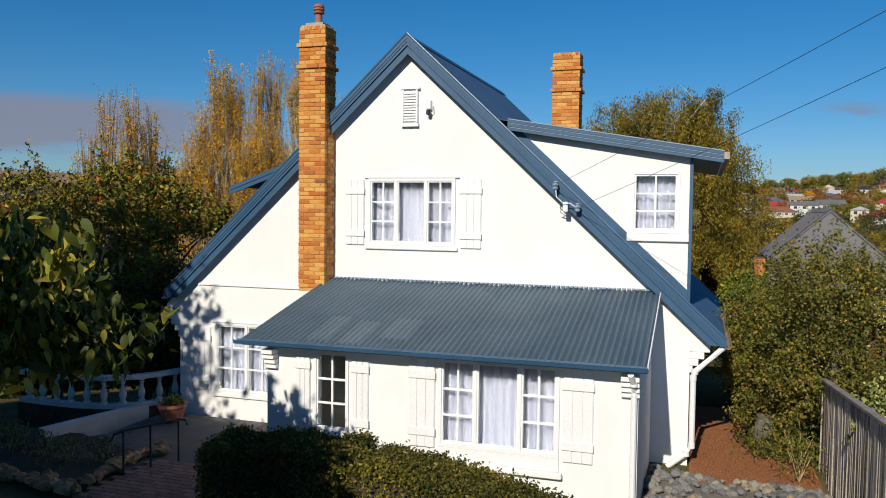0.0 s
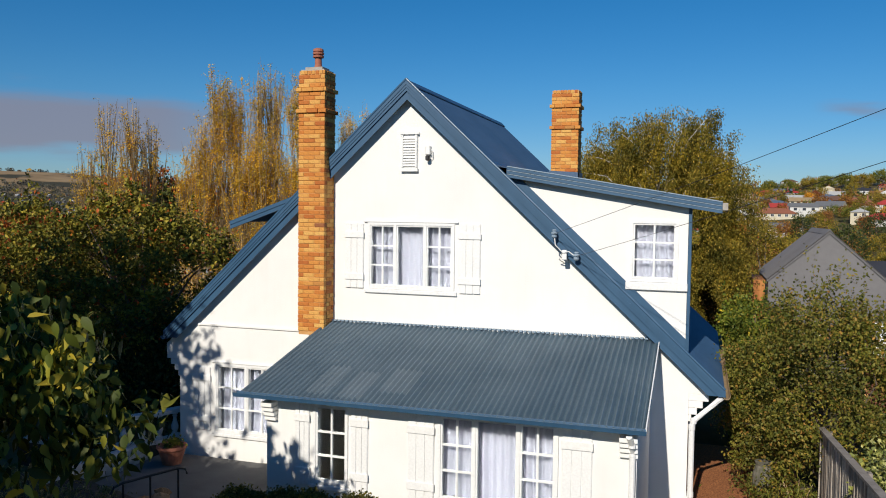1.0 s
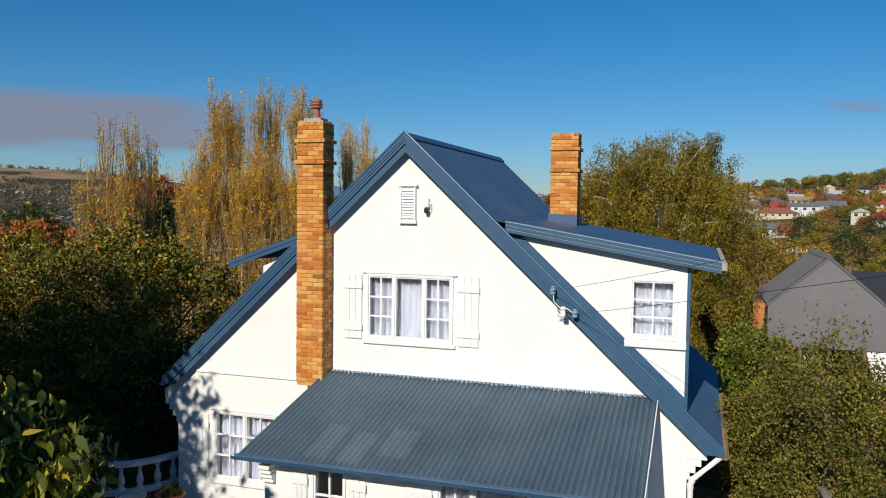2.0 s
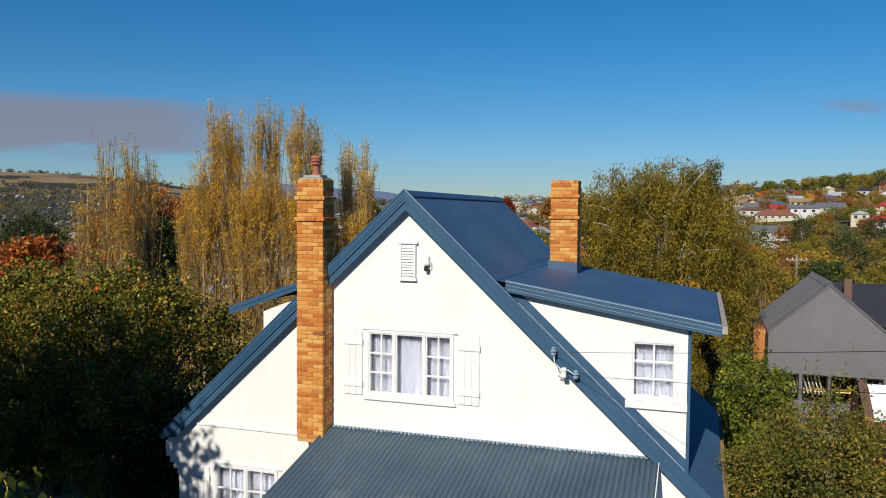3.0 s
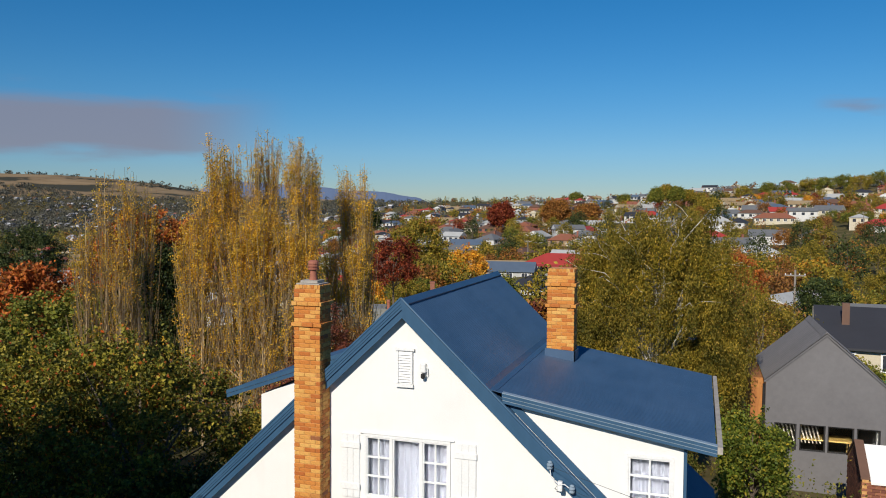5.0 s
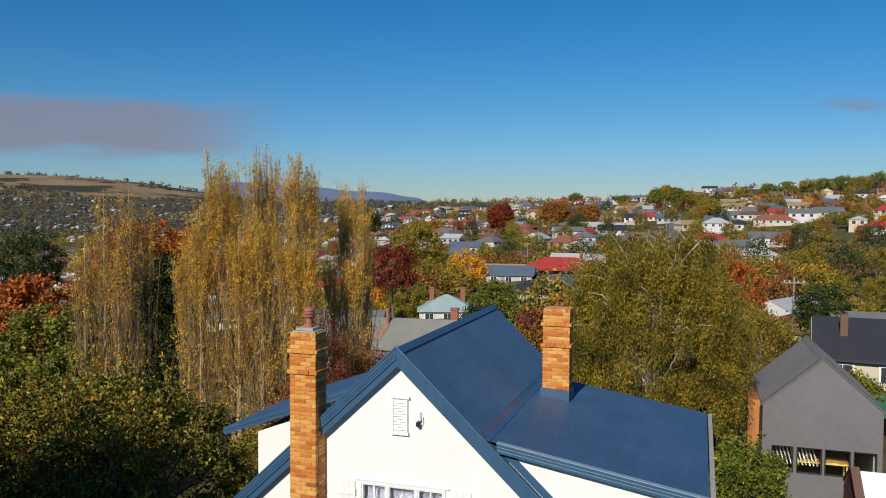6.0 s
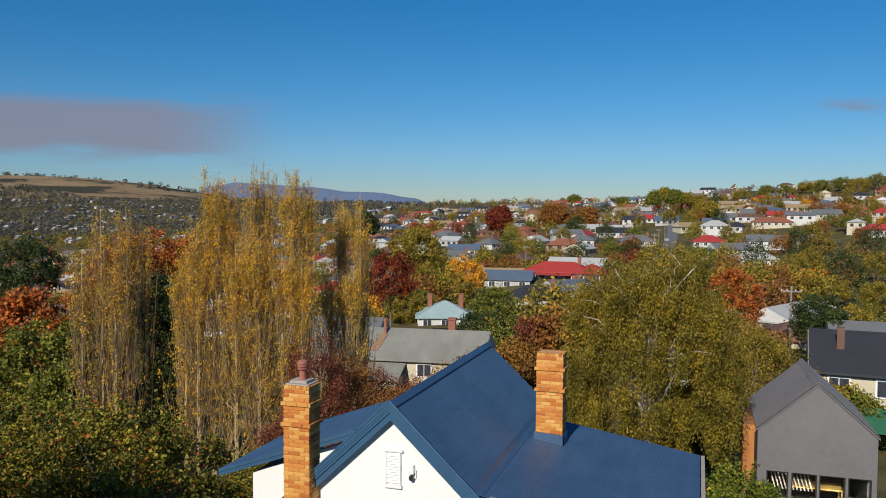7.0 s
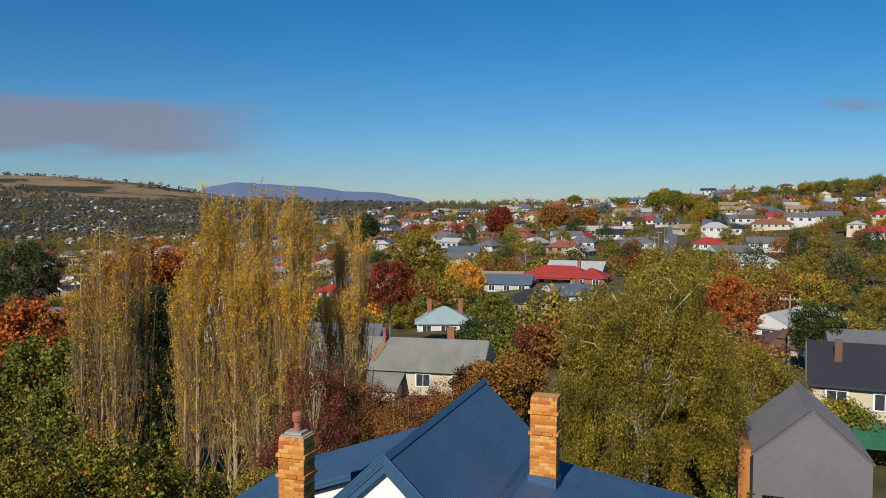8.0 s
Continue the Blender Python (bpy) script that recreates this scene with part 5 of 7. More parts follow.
for (b, d, rz, w, dep, h, style, wi, roof, label, ch, por) in (
    (-21.2, 77, 6, 17.0, 8.5, 3.6, "gable", WALLS[0], GREY_OLD, "cream cottage with old grey-green iron roof", 2, False),
    (-17.9, 124, 20, 8.5, 8.0, 3.2, "hip", WALLS[1], ROOFS[7], "cottage with pale teal hipped roof", 2, False),
    (-9.6, 182, -4, 15, 8, 3.0, "hip", WALLS[1], ROOFS[2], "long house with bright red roof", 1, True),
    (-7.3, 178, -4, 7, 8, 3.0, "hip", WALLS[3], ROOFS[2], "red brick wing with bright red roof", 0, False),
    (-8.3, 208, -4, 14, 9, 3.6, "gable", WALLS[0], ROOFS[4], "house with pale iron roof", 0, False),
    (-11.3, 150, 10, 11, 8, 3.0, "hip", WALLS[4], ROOFS[1], "grey house with dark hipped roof", 1, False),
    (-9.0, 158, 35, 8, 7, 3.0, "gable", WALLS[1], ROOFS[8], "small house with slate-blue gable roof", 1, False),
    (-11.3, 340, 80, 10, 9, 3.4, "gable", WALLS[1], ROOFS[4], "white gabled weatherboard house", 1, False),
    (-14.6, 345, 70, 10, 9, 3.0, "hip", WALLS[1], ROOFS[0], "white house with grey hipped roof", 1, False),
    (-5.8, 385, 10, 16, 9, 3.2, "gable", WALLS[1], ROOFS[1], "white house with dark roof", 1, False),
    (-4.2, 330, 10, 14, 9, 3.2, "hip", WALLS[4], ROOFS[0], "grey house with a hipped iron roof", 1, False),
    (4.2, 312, 0, 12, 8, 4.2, "gable", WALLS[1], ROOFS[0], "white two-storey house with grey gable roof", 0, False),
    (7.1, 318, -6, 10, 9, 3.0, "hip", WALLS[0], ROOFS[0], "cream house with grey hipped roof", 1, True),
    (0.6, 322, 6, 12, 9, 3.0, "hip", WALLS[1], ROOFS[2], "white house with deep red hipped roof", 0, False),
    (1.0, 372, 0, 12, 9, 5.4, "hip", WALLS[1], ROOFS[4], "white two-storey rendered house", 0, False),
    (2.0, 290, 24, 13, 8, 3.0, "gable", WALLS[1], ROOFS[0], "white cottage with grey iron roof", 1, False),
    (3.6, 262, 0, 13, 8, 2.8, "hip", WALLS[1], ROOFS[4], "low white house with pale roof", 0, False),
    (5.3, 128, 62, 9, 8, 3.2, "gable", WALLS[1], ROOFS[4], "white gabled house with pale roof", 0, False),
    (7.2, 140, 5, 12, 8, 2.8, "hip", WALLS[1], ROOFS[4], "low white house with pale roof", 0, False),
    (5.9, 108, 12, 7, 7, 3.0, "hip", WALLS[0], ROOFS[5], "brick cottage with brown tiled roof", 0, False),
    (4.6, 400, 0, 18, 9, 3.6, "hip", WALLS[0], ROOFS[3], "long cream house with terracotta roof", 1, False),
    (7.9, 420, -20, 12, 9, 4.0, "gable", WALLS[0], ROOFS[0], "pale yellow gabled house", 0, False),
    (10.9, 345, 0, 14, 9, 3.0, "hip", WALLS[1], ROOFS[2], "white house with crimson roof", 0, False),
    (-45.6, 330, -20, 14, 10, 3.0, "hip", WALLS[1], ROOFS[2], "white house with red hipped roof", 0, False),
    (-43.6, 345, -20, 15, 10, 3.0, "gable", WALLS[0], ROOFS[6], "cream house with tan roof", 0, False),
    (-44.0, 250, -10, 13, 9, 3.2, "hip", WALLS[1], ROOFS[0], "white house with grey roof", 0, False),
    (-46.0, 215, 10, 16, 9, 3.2, "gable", WALLS[1], ROOFS[4], "long white house with pale roof", 0, False),
    (-38.6, 352, -20, 14, 9, 3.2, "hip", WALLS[1], ROOFS[7], "long house with pale teal roof", 0, False),
    (-40.2, 335, -20, 9, 9, 3.2, "hip", WALLS[1], ROOFS[2], "house with bright red roof", 0, False),
    (-36.2, 380, -20, 15, 9, 3.4, "hip", WALLS[0], ROOFS[6], "cream house with tan roof", 0, False),
    (-27.4, 190, -15, 14, 9, 3.6, "gable", WALLS[0], ROOFS[6], "cream house with worn yellow-tan roof", 2, False),
    (-25.6, 112, 10, 12, 8, 3.4, "gable", WALLS[4], ROOFS[0], "grey-roofed cottage behind the poplars", 1, False),
    (-32.0, 150, -10, 13, 9, 3.4, "hip", WALLS[1], ROOFS[0], "white house behind the poplars", 1, False),
    (-14.2, 200, 12, 14, 8, 3.0, "gable", WALLS[0], ROOFS[6], "long low tan building", 0, False),
    (-13.2, 176, 5, 10, 7, 3.2, "gable", WALLS[4], ROOFS[8], "small shed-like house with blue-grey roof", 0, False),
    (-16.0, 232, 12, 11, 8, 3.0, "hip", WALLS[0], ROOFS[1], "cream cottage with dark roof", 1, False),
    (-17.0, 300, 24, 13, 8, 3.0, "hip", WALLS[1], ROOFS[0], "white cottage with grey roof", 1, False),
    (-19.6, 330, -12, 13, 8, 3.0, "gable", WALLS[0], ROOFS[4], "cream house with pale roof", 0, False),
    (-22.4, 260, -12, 13, 8, 3.0, "gable", WALLS[1], ROOFS[5], "white house with brown roof", 0, False),
):
    house_at(b, d, rz, w, dep, h, style, wi, roof, label, chimneys=ch, porch=por, dz=-1.1 if 100 < d < 215 else 0.0)
    keep(b, d, w)

# the rest of the town: a few kinds of house, many times over
rng_town = random.Random(5)
KINDS = []
for k, (w, dep, h, style, wi, ri, words) in enumerate((
        (13, 8, 3.0, "hip", 4, 0, "pale grey house with grey hipped roof among trees"), (12, 9, 3.1, "gable", 0, 4, "cream house with pale iron roof among trees"),
        (14, 9, 3.0, "hip", 2, 3, "tan brick house with terracotta roof among trees"), (11, 8, 4.6, "gable", 1, 1, "white two-storey house with dark gable roof"),
        (13, 9, 3.0, "hip", 3, 5, "red brick house with brown tiled roof"), (15, 8, 3.2, "gable", 0, 6, "long cream house with tan roof"),
        (12, 9, 3.0, "hip", 1, 2, "white house with red roof among trees"), (12, 8, 3.2, "gable", 4, 8, "grey house with slate-blue roof"))):
    x, y = out(-30 + 5 * k, 470 + 20 * k)
    KINDS.append(suburb_house((x, y, ground_z(x, y)), rng_town.uniform(-40, 40), w, dep, h, style, WALLS[wi], ROOFS[ri], words, 1, group="houses of the town", plain=True))
placed = [out(b, d) for b, d, _ in TAKEN]
tries = 0
while len(placed) < 39 + 288 and tries < 6000:
    tries += 1
    b, d = rng_town.uniform(-50, 15), 140 + 640 * rng_town.random() ** 0.75
    x, y = out(b, d)
    if any((x - p) ** 2 + (y - q) ** 2 < 14.5 ** 2 for p, q in placed) or any(abs(b - tb) < tw + 0.9 and d < td for tb, td, tw in TAKEN):
        continue
    if -3.6 < b < -1.0 and 225 < d < 445:
        continue
    placed.append((x, y))
    copy_thing(KINDS[rng_town.randrange(8)], pose(x, y, ground_z(x, y) - 0.7, 0, 0, rng_town.choice((-12, 78, -8, 84, 30, 5))))


# houses between the houses: one mesh of walls, roofs and dark windows
def town_infill():
    r = random.Random(21)
    verts, faces, slots = [], [], []
    mats = [WALLS[1], WALLS[0], WALLS[4], WALLS[3], ROOFS[0], ROOFS[1], ROOFS[4], ROOFS[5], ROOFS[3], ROOFS[8], ROOFS[2], FAR_GLASS]

    def quad(pts, slot):
        n = len(verts)
        verts.extend(pts)
        faces.append(tuple(range(n, n + len(pts))))
        slots.append(slot)

    made, goes = 0, 0
    while made < 210 and goes < 9000:
        goes += 1
        b, d = r.uniform(-50, 15), 245 + 520 * r.random() ** 0.8
        x0, y0 = out(b, d)
        if any((x0 - p) ** 2 + (y0 - q) ** 2 < 11.5 ** 2 for p, q in placed) or any(abs(b - tb) < tw + 0.5 and d < td and td - d < 60 for tb, td, tw in TAKEN) or (-3.8 < b < -0.8 and 215 < d < 450):
            continue
        placed.append((x0, y0))
        made += 1
        w, dep, h = r.uniform(4.0, 6.8), r.uniform(3.2, 4.4), r.choice((2.8, 3.0, 3.2, 3.2, 5.2))
        turn, base = radians(r.choice((-12, 78, -6, 84, 24, 4))), ground_z(x0, y0) - 0.6
        ca, sa = math.cos(turn), math.sin(turn)

        def at(x, y, z):
            return (x0 + x * ca - y * sa, y0 + x * sa + y * ca, base + z)

        wall, roof = r.choice((0, 0, 0, 1, 1, 2, 3)), r.choice((4, 4, 5, 6, 6, 7, 8, 9, 10))
        ring = [(-w, -dep), (w, -dep), (w, dep), (-w, dep)]
        for (ax, ay), (bx, by) in zip(ring, ring[1:] + ring[:1]):
            quad([at(ax, ay, -3), at(bx, by, -3), at(bx, by, h), at(ax, ay, h)], wall)
        o, top = 0.45, h + dep * r.uniform(0.38, 0.6)
        e = [at(-w - o, -dep - o, h - 0.12), at(w + o, -dep - o, h - 0.12), at(w + o, dep + o, h - 0.12), at(-w - o, dep + o, h - 0.12)]
        hip = r.random() < 0.55
        k = max(0.3, w - dep) if hip else w + o
        p, q = at(-k, 0, top), at(k, 0, top)
        quad([e[0], e[1], q, p], roof), quad([e[2], e[3], p, q], roof)
        quad([e[1], e[2], q], roof if hip else wall), quad([e[3], e[0], p], roof if hip else wall)
        quad(e[::-1], wall)
        for side in (-1, 1):
            for c in range(3):
                cx = (-0.62 + 0.62 * c) * w
                quad([at(cx + u, side * (dep + 0.03), v) for u, v in ((-0.7, h - 1.8), (0.7, h - 1.8), (0.7, h - 0.6), (-0.7, h - 0.6))], 11)
                if c < 2:
                    cy = (-0.45 + 0.9 * c) * dep
                    quad([at(side * (w + 0.03), cy + u, v) for u, v in ((-0.6, h - 1.8), (0.6, h - 1.8), (0.6, h - 0.6), (-0.6, h - 0.6))], 11)
    me = bpy.data.meshes.new("town_houses")
    me.from_pydata(verts, [], faces)
    for m in mats:
        me.materials.append(m)
    me.polygons.foreach_set("material_index", slots)
    tagged(new("town_houses", me), "small white and cream houses crowding the hillside", "houses", kind="stuff")


town_infill()


# far suburb across the valley: too many to count
def far_suburb():
    bm = bmesh.new()
    r = random.Random(9)
    for _ in range(900):
        b, d = r.uniform(-52, -20), r.uniform(900, 1950)
        x, y = out(b, d)
        z = ground_z(x, y)
        if z > 44 or noise.noise((x * 0.006, y * 0.006, 1.7)) < -0.12:
            continue
        s, h = r.uniform(1.6, 3.6), r.uniform(2.0, 3.0)
        box(bm, x - s, x + s, y - 4, y + 4, z - 2, z + h)
        prism(bm, [(x - s - 0.5, y - 4.6, z + h), (x - s - 0.5, y + 4.6, z + h), (x - s - 0.5, y, z + h + 1.8)], (2 * s + 1, 0, 0))
    m = island("far_suburb_walls_and_roofs", [(0, (0.11, 0.11, 0.13)), (0.4, (0.20, 0.20, 0.22)), (0.65, (0.36, 0.36, 0.37)), (0.8, (0.60, 0.59, 0.58)), (0.96, (0.70, 0.69, 0.68)), (1, (0.30, 0.12, 0.09))])
    tagged(part("far_suburb", bm, m), "distant houses across the valley", "houses", kind="stuff")


far_suburb()

# town trees: a few kinds, many copies
PROTO = []
for k, (name, material, words, hgt, radii, low) in enumerate((
        ("garden_tree", GREEN, "green garden tree in the town", 7.5, (3.4, 3.4, 3.2), -0.4), ("garden_tree", OLIVE, "olive-green tree in the town", 9.0, (3.8, 3.8, 4.0), -0.4),
        ("autumn_tree", RUST, "rust-coloured autumn tree in the town", 8.0, (3.6, 3.6, 3.5), -0.4), ("autumn_tree", RED, "dark red autumn tree in the town", 8.0, (3.4, 3.4, 3.6), -0.5),
        ("autumn_tree", YELLOW, "yellow autumn tree in the town", 7.0, (3.0, 3.0, 3.0), -0.4), ("pine_tree", PINE, "dark green pine in the town", 12.0, (3.6, 3.6, 5.5), -0.6),
        ("garden_tree", WEEP, "golden-olive tree in the town", 8.5, (3.6, 3.6, 3.8), -0.5), ("autumn_tree", BROWN, "brown nearly bare tree in the town", 7.0, (3.2, 3.2, 3.0), -0.5))):
    x, y = out(-38 + 6 * k, 440)
    PROTO.append(broad_tree(name, (x, y, ground_z(x, y)), hgt, radii, material, words, 200 + k, 110, 14, 0.28, 0.55, low=low, limbs=6, trunk_r=0.2, group="trees of the town"))
WEIGHTS = (0, 0, 0, 1, 1, 1, 1, 2, 2, 3, 4, 4, 5, 5, 6, 6, 6, 6, 7, 7, 7)
count = 0
tries = 0
while count < 295 and tries < 9000:
    tries += 1
    b, d = rng_town.uniform(-50, 15), 62 + 560 * rng_town.random() ** 0.75
    x, y = out(b, d)
    if any(abs(b - tb) < tw + math.degrees(4.0 / d) and d < td + 6 and td - d < (48 if td < 215 else 18) for tb, td, tw in TAKEN) or any((x - p) ** 2 + (y - q) ** 2 < 9 ** 2 for p, q in placed):
        continue
    if -3.6 < b < -1.0 and 225 < d < 445:
        continue
    count += 1
    copy_thing(PROTO[rng_town.choice(WEIGHTS)], pose(x, y, ground_z(x, y) - 0.6 - rng_town.random() * 1.5, 0, 0, rng_town.uniform(0, 360)))



def woods(name, groups, seed, near, far, spread, leaf_count, size, radius, clear, bearings=(-54, 18), ceiling=1e9):
    """Garden trees and woods too many to count, one mesh for each colour."""
    rng = np.random.default_rng(seed)
    for material, n, words in groups:
        pts, sizes = [], []
        made = 0
        while made < n:
            b, d = rng.uniform(*bearings), near + (far - near) * rng.random() ** spread
            x, y = out(b, d)
            made += 1
            if clear and (any(abs(b - tb) < tw + 0.3 and d < td + 5 and td - d < (46 if td < 215 else 14) for tb, td, tw in TAKEN) or any((x - p) ** 2 + (y - q) ** 2 < 8.5 ** 2 for p, q in placed) or (-3.4 < b < -1.2 and 225 < d < 440)):
                continue
            z = ground_z(x, y)
            if z > ceiling and noise.noise((x * 0.004, y * 0.004, 5.5)) < 0.04:
                continue
            r = rng.uniform(*radius)
            q = rng.normal(size=(leaf_count, 3))
            q /= np.linalg.norm(q, axis=1)[:, None]
            q *= (1 + 0.25 * np.sin(q[:, :1] * 4 + made) * np.cos(q[:, 1:2] * 5 + made)) * rng.uniform(0.55, 1.05, (leaf_count, 1))
            pts.append(np.array((x, y, z + r * 0.75)) + q * r * np.array((1, 1, rng.uniform(0.7, 1.15))))
            sizes.append(np.full(leaf_count, r * size))
        sizes = np.concatenate(sizes)
        me = leaves_mesh(name, np.concatenate(pts), sizes * rng.uniform(0.6, 1.3, len(sizes)), material, rng)
        tagged(new(name, me), words, "trees", kind="stuff")


NEAR_MIX = ((OLIVE, 150, "olive garden trees near the valley floor"), (GREEN, 90, "green garden trees near the valley floor"), (WEEP, 70, "golden-olive trees near the valley floor"), (BROWN, 60, "brown half-bare trees near the valley floor"), (PINE, 40, "dark evergreens near the valley floor"))
TOWN_MIX = ((OLIVE, 760, "olive garden trees and hedges of the town"), (GREEN, 560, "green garden trees and hedges of the town"), (PINE, 150, "dark evergreens of the town"), (RUST, 190, "rust autumn trees of the town"), (BROWN, 340, "brown half-bare trees of the town"), (WEEP, 230, "golden-olive trees of the town"))
woods("garden_woods", NEAR_MIX, 75, 82, 190, 0.9, 620, 0.060, (1.4, 2.9), True)
woods("garden_woods", TOWN_MIX, 76, 180, 640, 0.85, 150, 0.125, (1.3, 3.0), True)
woods("valley_woods", ((HAZY_GUM, 7000, "haze-greyed woods across the valley"), (OLIVE, 240, "olive woods across the valley")), 79, 950, 2300, 0.9, 30, 0.29, (2.4, 5.6), False, (-54, -20), 34)
VALLEY_MIX = ((OLIVE, 520, "olive garden trees down in the valley"), (GREEN, 260, "green garden trees down in the valley"), (RUST, 170, "rust autumn trees down in the valley"), (BROWN, 220, "brown half-bare trees down in the valley"), (WEEP, 220, "golden-olive trees down in the valley"))
woods("valley_trees", VALLEY_MIX, 80, 420, 980, 1.0, 90, 0.16, (2.2, 4.6), True, (-54, -24))
woods("far_woods", ((OLIVE, 800, "distant olive woods and garden trees"), (HAZY_GUM, 600, "distant haze-greyed woods"), (PINE, 220, "distant dark woods"), (RUST, 200, "distant autumn trees"), (BROWN, 420, "distant bare brown trees")), 77, 460, 1900, 1.3, 44, 0.25, (2.0, 4.4), False, ceiling=40)
woods("hill_trees", ((HAZY_GUM, 1700, "dark tree lines on the far hills"),), 78, 1900, 2900, 0.6, 24, 0.42, (4.0, 8.0), False, ceiling=34)


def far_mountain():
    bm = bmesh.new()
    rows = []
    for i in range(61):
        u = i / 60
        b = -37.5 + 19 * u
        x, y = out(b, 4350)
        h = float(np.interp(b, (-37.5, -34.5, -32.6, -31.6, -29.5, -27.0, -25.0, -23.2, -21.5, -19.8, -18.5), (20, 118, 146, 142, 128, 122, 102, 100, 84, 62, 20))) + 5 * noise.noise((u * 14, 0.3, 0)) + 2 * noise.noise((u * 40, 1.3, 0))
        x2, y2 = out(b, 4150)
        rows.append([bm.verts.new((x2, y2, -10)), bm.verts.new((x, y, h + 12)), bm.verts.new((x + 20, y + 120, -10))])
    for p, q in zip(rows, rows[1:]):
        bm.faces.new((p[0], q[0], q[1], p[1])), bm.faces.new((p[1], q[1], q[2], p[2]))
    # the blue is distance haze put into the base colour
    tagged(part("backdrop", bm, paint("far_mountain_haze_blue", (0.115, 0.165, 0.275), 0.95)), "far mountain range on the horizon in painted haze blue", "mountain", kind="structure")


far_mountain()

# the road climbing the far side of the valley
ASPHALT = speckled("asphalt", (0.13, 0.13, 0.135), (0.18, 0.18, 0.185), 0.5, 0.9, 12, 0.2)


def build_road():
    bm = bmesh.new()
    prev = None
    for i in range(60):
        u = i / 59
        x, y = out(-2.9 + 2.6 * u - 1.5 * u * u, 235 + 200 * u)
        z = max(ground_z(x - 3.6, y), ground_z(x + 3.6, y), ground_z(x, y)) + 0.25
        row = [bm.verts.new((x + s, y, z + dz)) for s, dz in ((-2.9, -0.6), (-2.2, 0.0), (2.2, 0.0), (2.9, -0.6))]
        if prev:
            for k in range(3):
                bm.faces.new((prev[k], prev[k + 1], row[k + 1], row[k]))
        prev = row
    tagged(part("road", bm, ASPHALT), "grey asphalt road climbing the hillside", "road", kind="structure")


build_road()


def car(b, d, side, color, words):
    x, y = out(b, d)
    root = tagged(empty("car", (x + side, y, ground_z(x, y) + 0.3), 2), words, "car")
    bm = bmesh.new()
    prism(bm, [(-0.85, -2.1, 0.35), (-0.85, 2.1, 0.35), (-0.85, 2.1, 0.85), (-0.85, 1.1, 0.95), (-0.85, 0.6, 1.42), (-0.85, -1.2, 1.42), (-0.85, -1.9, 0.95), (-0.85, -2.1, 0.9)], (1.7, 0, 0))
    part("body", bm, color, root)
    part("windscreen", boxed(-0.7, 0.7, -1.95, -1.3, 0.98, 1.30), FAR_GLASS, root)
    for sx in (-0.86, 0.70):
        for cy in (-1.3, 1.3):
            b2 = bmesh.new()
            tube(b2, [(sx, cy, 0.32), (sx + 0.16, cy, 0.32)], 0.32, 12)
            part("wheel", b2, IRON, root)


for b, d, s, c, w in ((-2.55, 252, -2.0, paint("white_car_paint", (0.75, 0.75, 0.75), 0.3), "white car parked by the road"), (-2.3, 262, 2.0, paint("black_car_paint", (0.02, 0.02, 0.025), 0.3), "black car parked by the road"), (-2.0, 300, 2.0, ROOFS[1], "dark car parked by the road"), (-1.85, 350, -2.0, paint("silver_car_paint", (0.45, 0.46, 0.48), 0.3), "silver car parked by the road")):
    car(b, d, s, c, w)


def power_pole(at, h, label, wood):
    root = tagged(empty("power_pole", at), label, "pole", "power poles")
    bm = bmesh.new()
    tube(bm, [(0, 0, -1), (0, 0, h)], [0.16, 0.11], 8)
    part("shaft", bm, wood, root)
    part("crossarm", boxed(-1.1, 1.1, -0.06, 0.06, h - 0.7, h - 0.55), wood, root)
    for x in (-1.0, -0.45, 0.45, 1.0):
        b2 = bmesh.new()
        lathe(b2, [(0.05, 0), (0.06, 0.08), (0.03, 0.16)], (x, 0, h - 0.55), 8)
        part("insulator", b2, WHITE_PAINT, root)


WOOD_POLE = speckled("grey_pole_wood", (0.20, 0.17, 0.14), (0.34, 0.30, 0.26), 3, 0.9, 20, 0.4, stretch=(1, 1, 0.2))
for b, d, h in ((5.95, 96, 8.2), (-3.4, 250, 9), (-2.7, 300, 9), (-2.3, 350, 9), (-3.0, 275, 9), (-17.3, 230, 8), (-12.0, 260, 8), (9.9, 330, 9), (2.6, 210, 7.5)):
    x, y = out(b, d)
    power_pole((x, y, ground_z(x, y)), h, "grey timber power pole with crossarm", WOOD_POLE)


# ---- the grey house next door ----
GREY_METAL = speckled("grey_cladding", (0.145, 0.138, 0.140), (0.172, 0.164, 0.165), 0.5, 0.6, 6, 0.1)
GREY_ROOF = speckled("grey_steel_roof", (0.200, 0.188, 0.186), (0.235, 0.222, 0.218), 0.5, 0.8, 6, 0.1, spec=0.3)
CORTEN = speckled("orange_stained_timber", (0.30, 0.10, 0.025), (0.52, 0.22, 0.06), 3, 0.8, 12, 0.4, stretch=(1, 1, 0.2))
TIMBER_DECK = speckled("weathered_deck_timber", (0.26, 0.23, 0.19), (0.38, 0.34, 0.28), 4, 0.85, 30, 0.3, stretch=(1, 0.1, 1))

grey_house = tagged(empty("grey_house"), "modern grey-clad gabled house with dark windows", "house")
GX0, GXP, GX1, GY, GE, GP = 7.18, 9.14, 11.10, 17.9, 2.44, 4.18
GREY_OPENINGS = ((7.50, 8.24), (8.34, 9.19), (9.26, 10.11), (10.19, 10.94))
SILL_Z, HEAD_Z = -0.06, 0.90
bm = bmesh.new()
wall_columns(bm, (GX0, GXP, GX1), lambda x: GP - abs(x - GXP) * (GP - GE) / (GXP - GX0), [(a, b, SILL_Z, HEAD_Z) for a, b in GREY_OPENINGS], GY, GY + 0.25, -4.0)
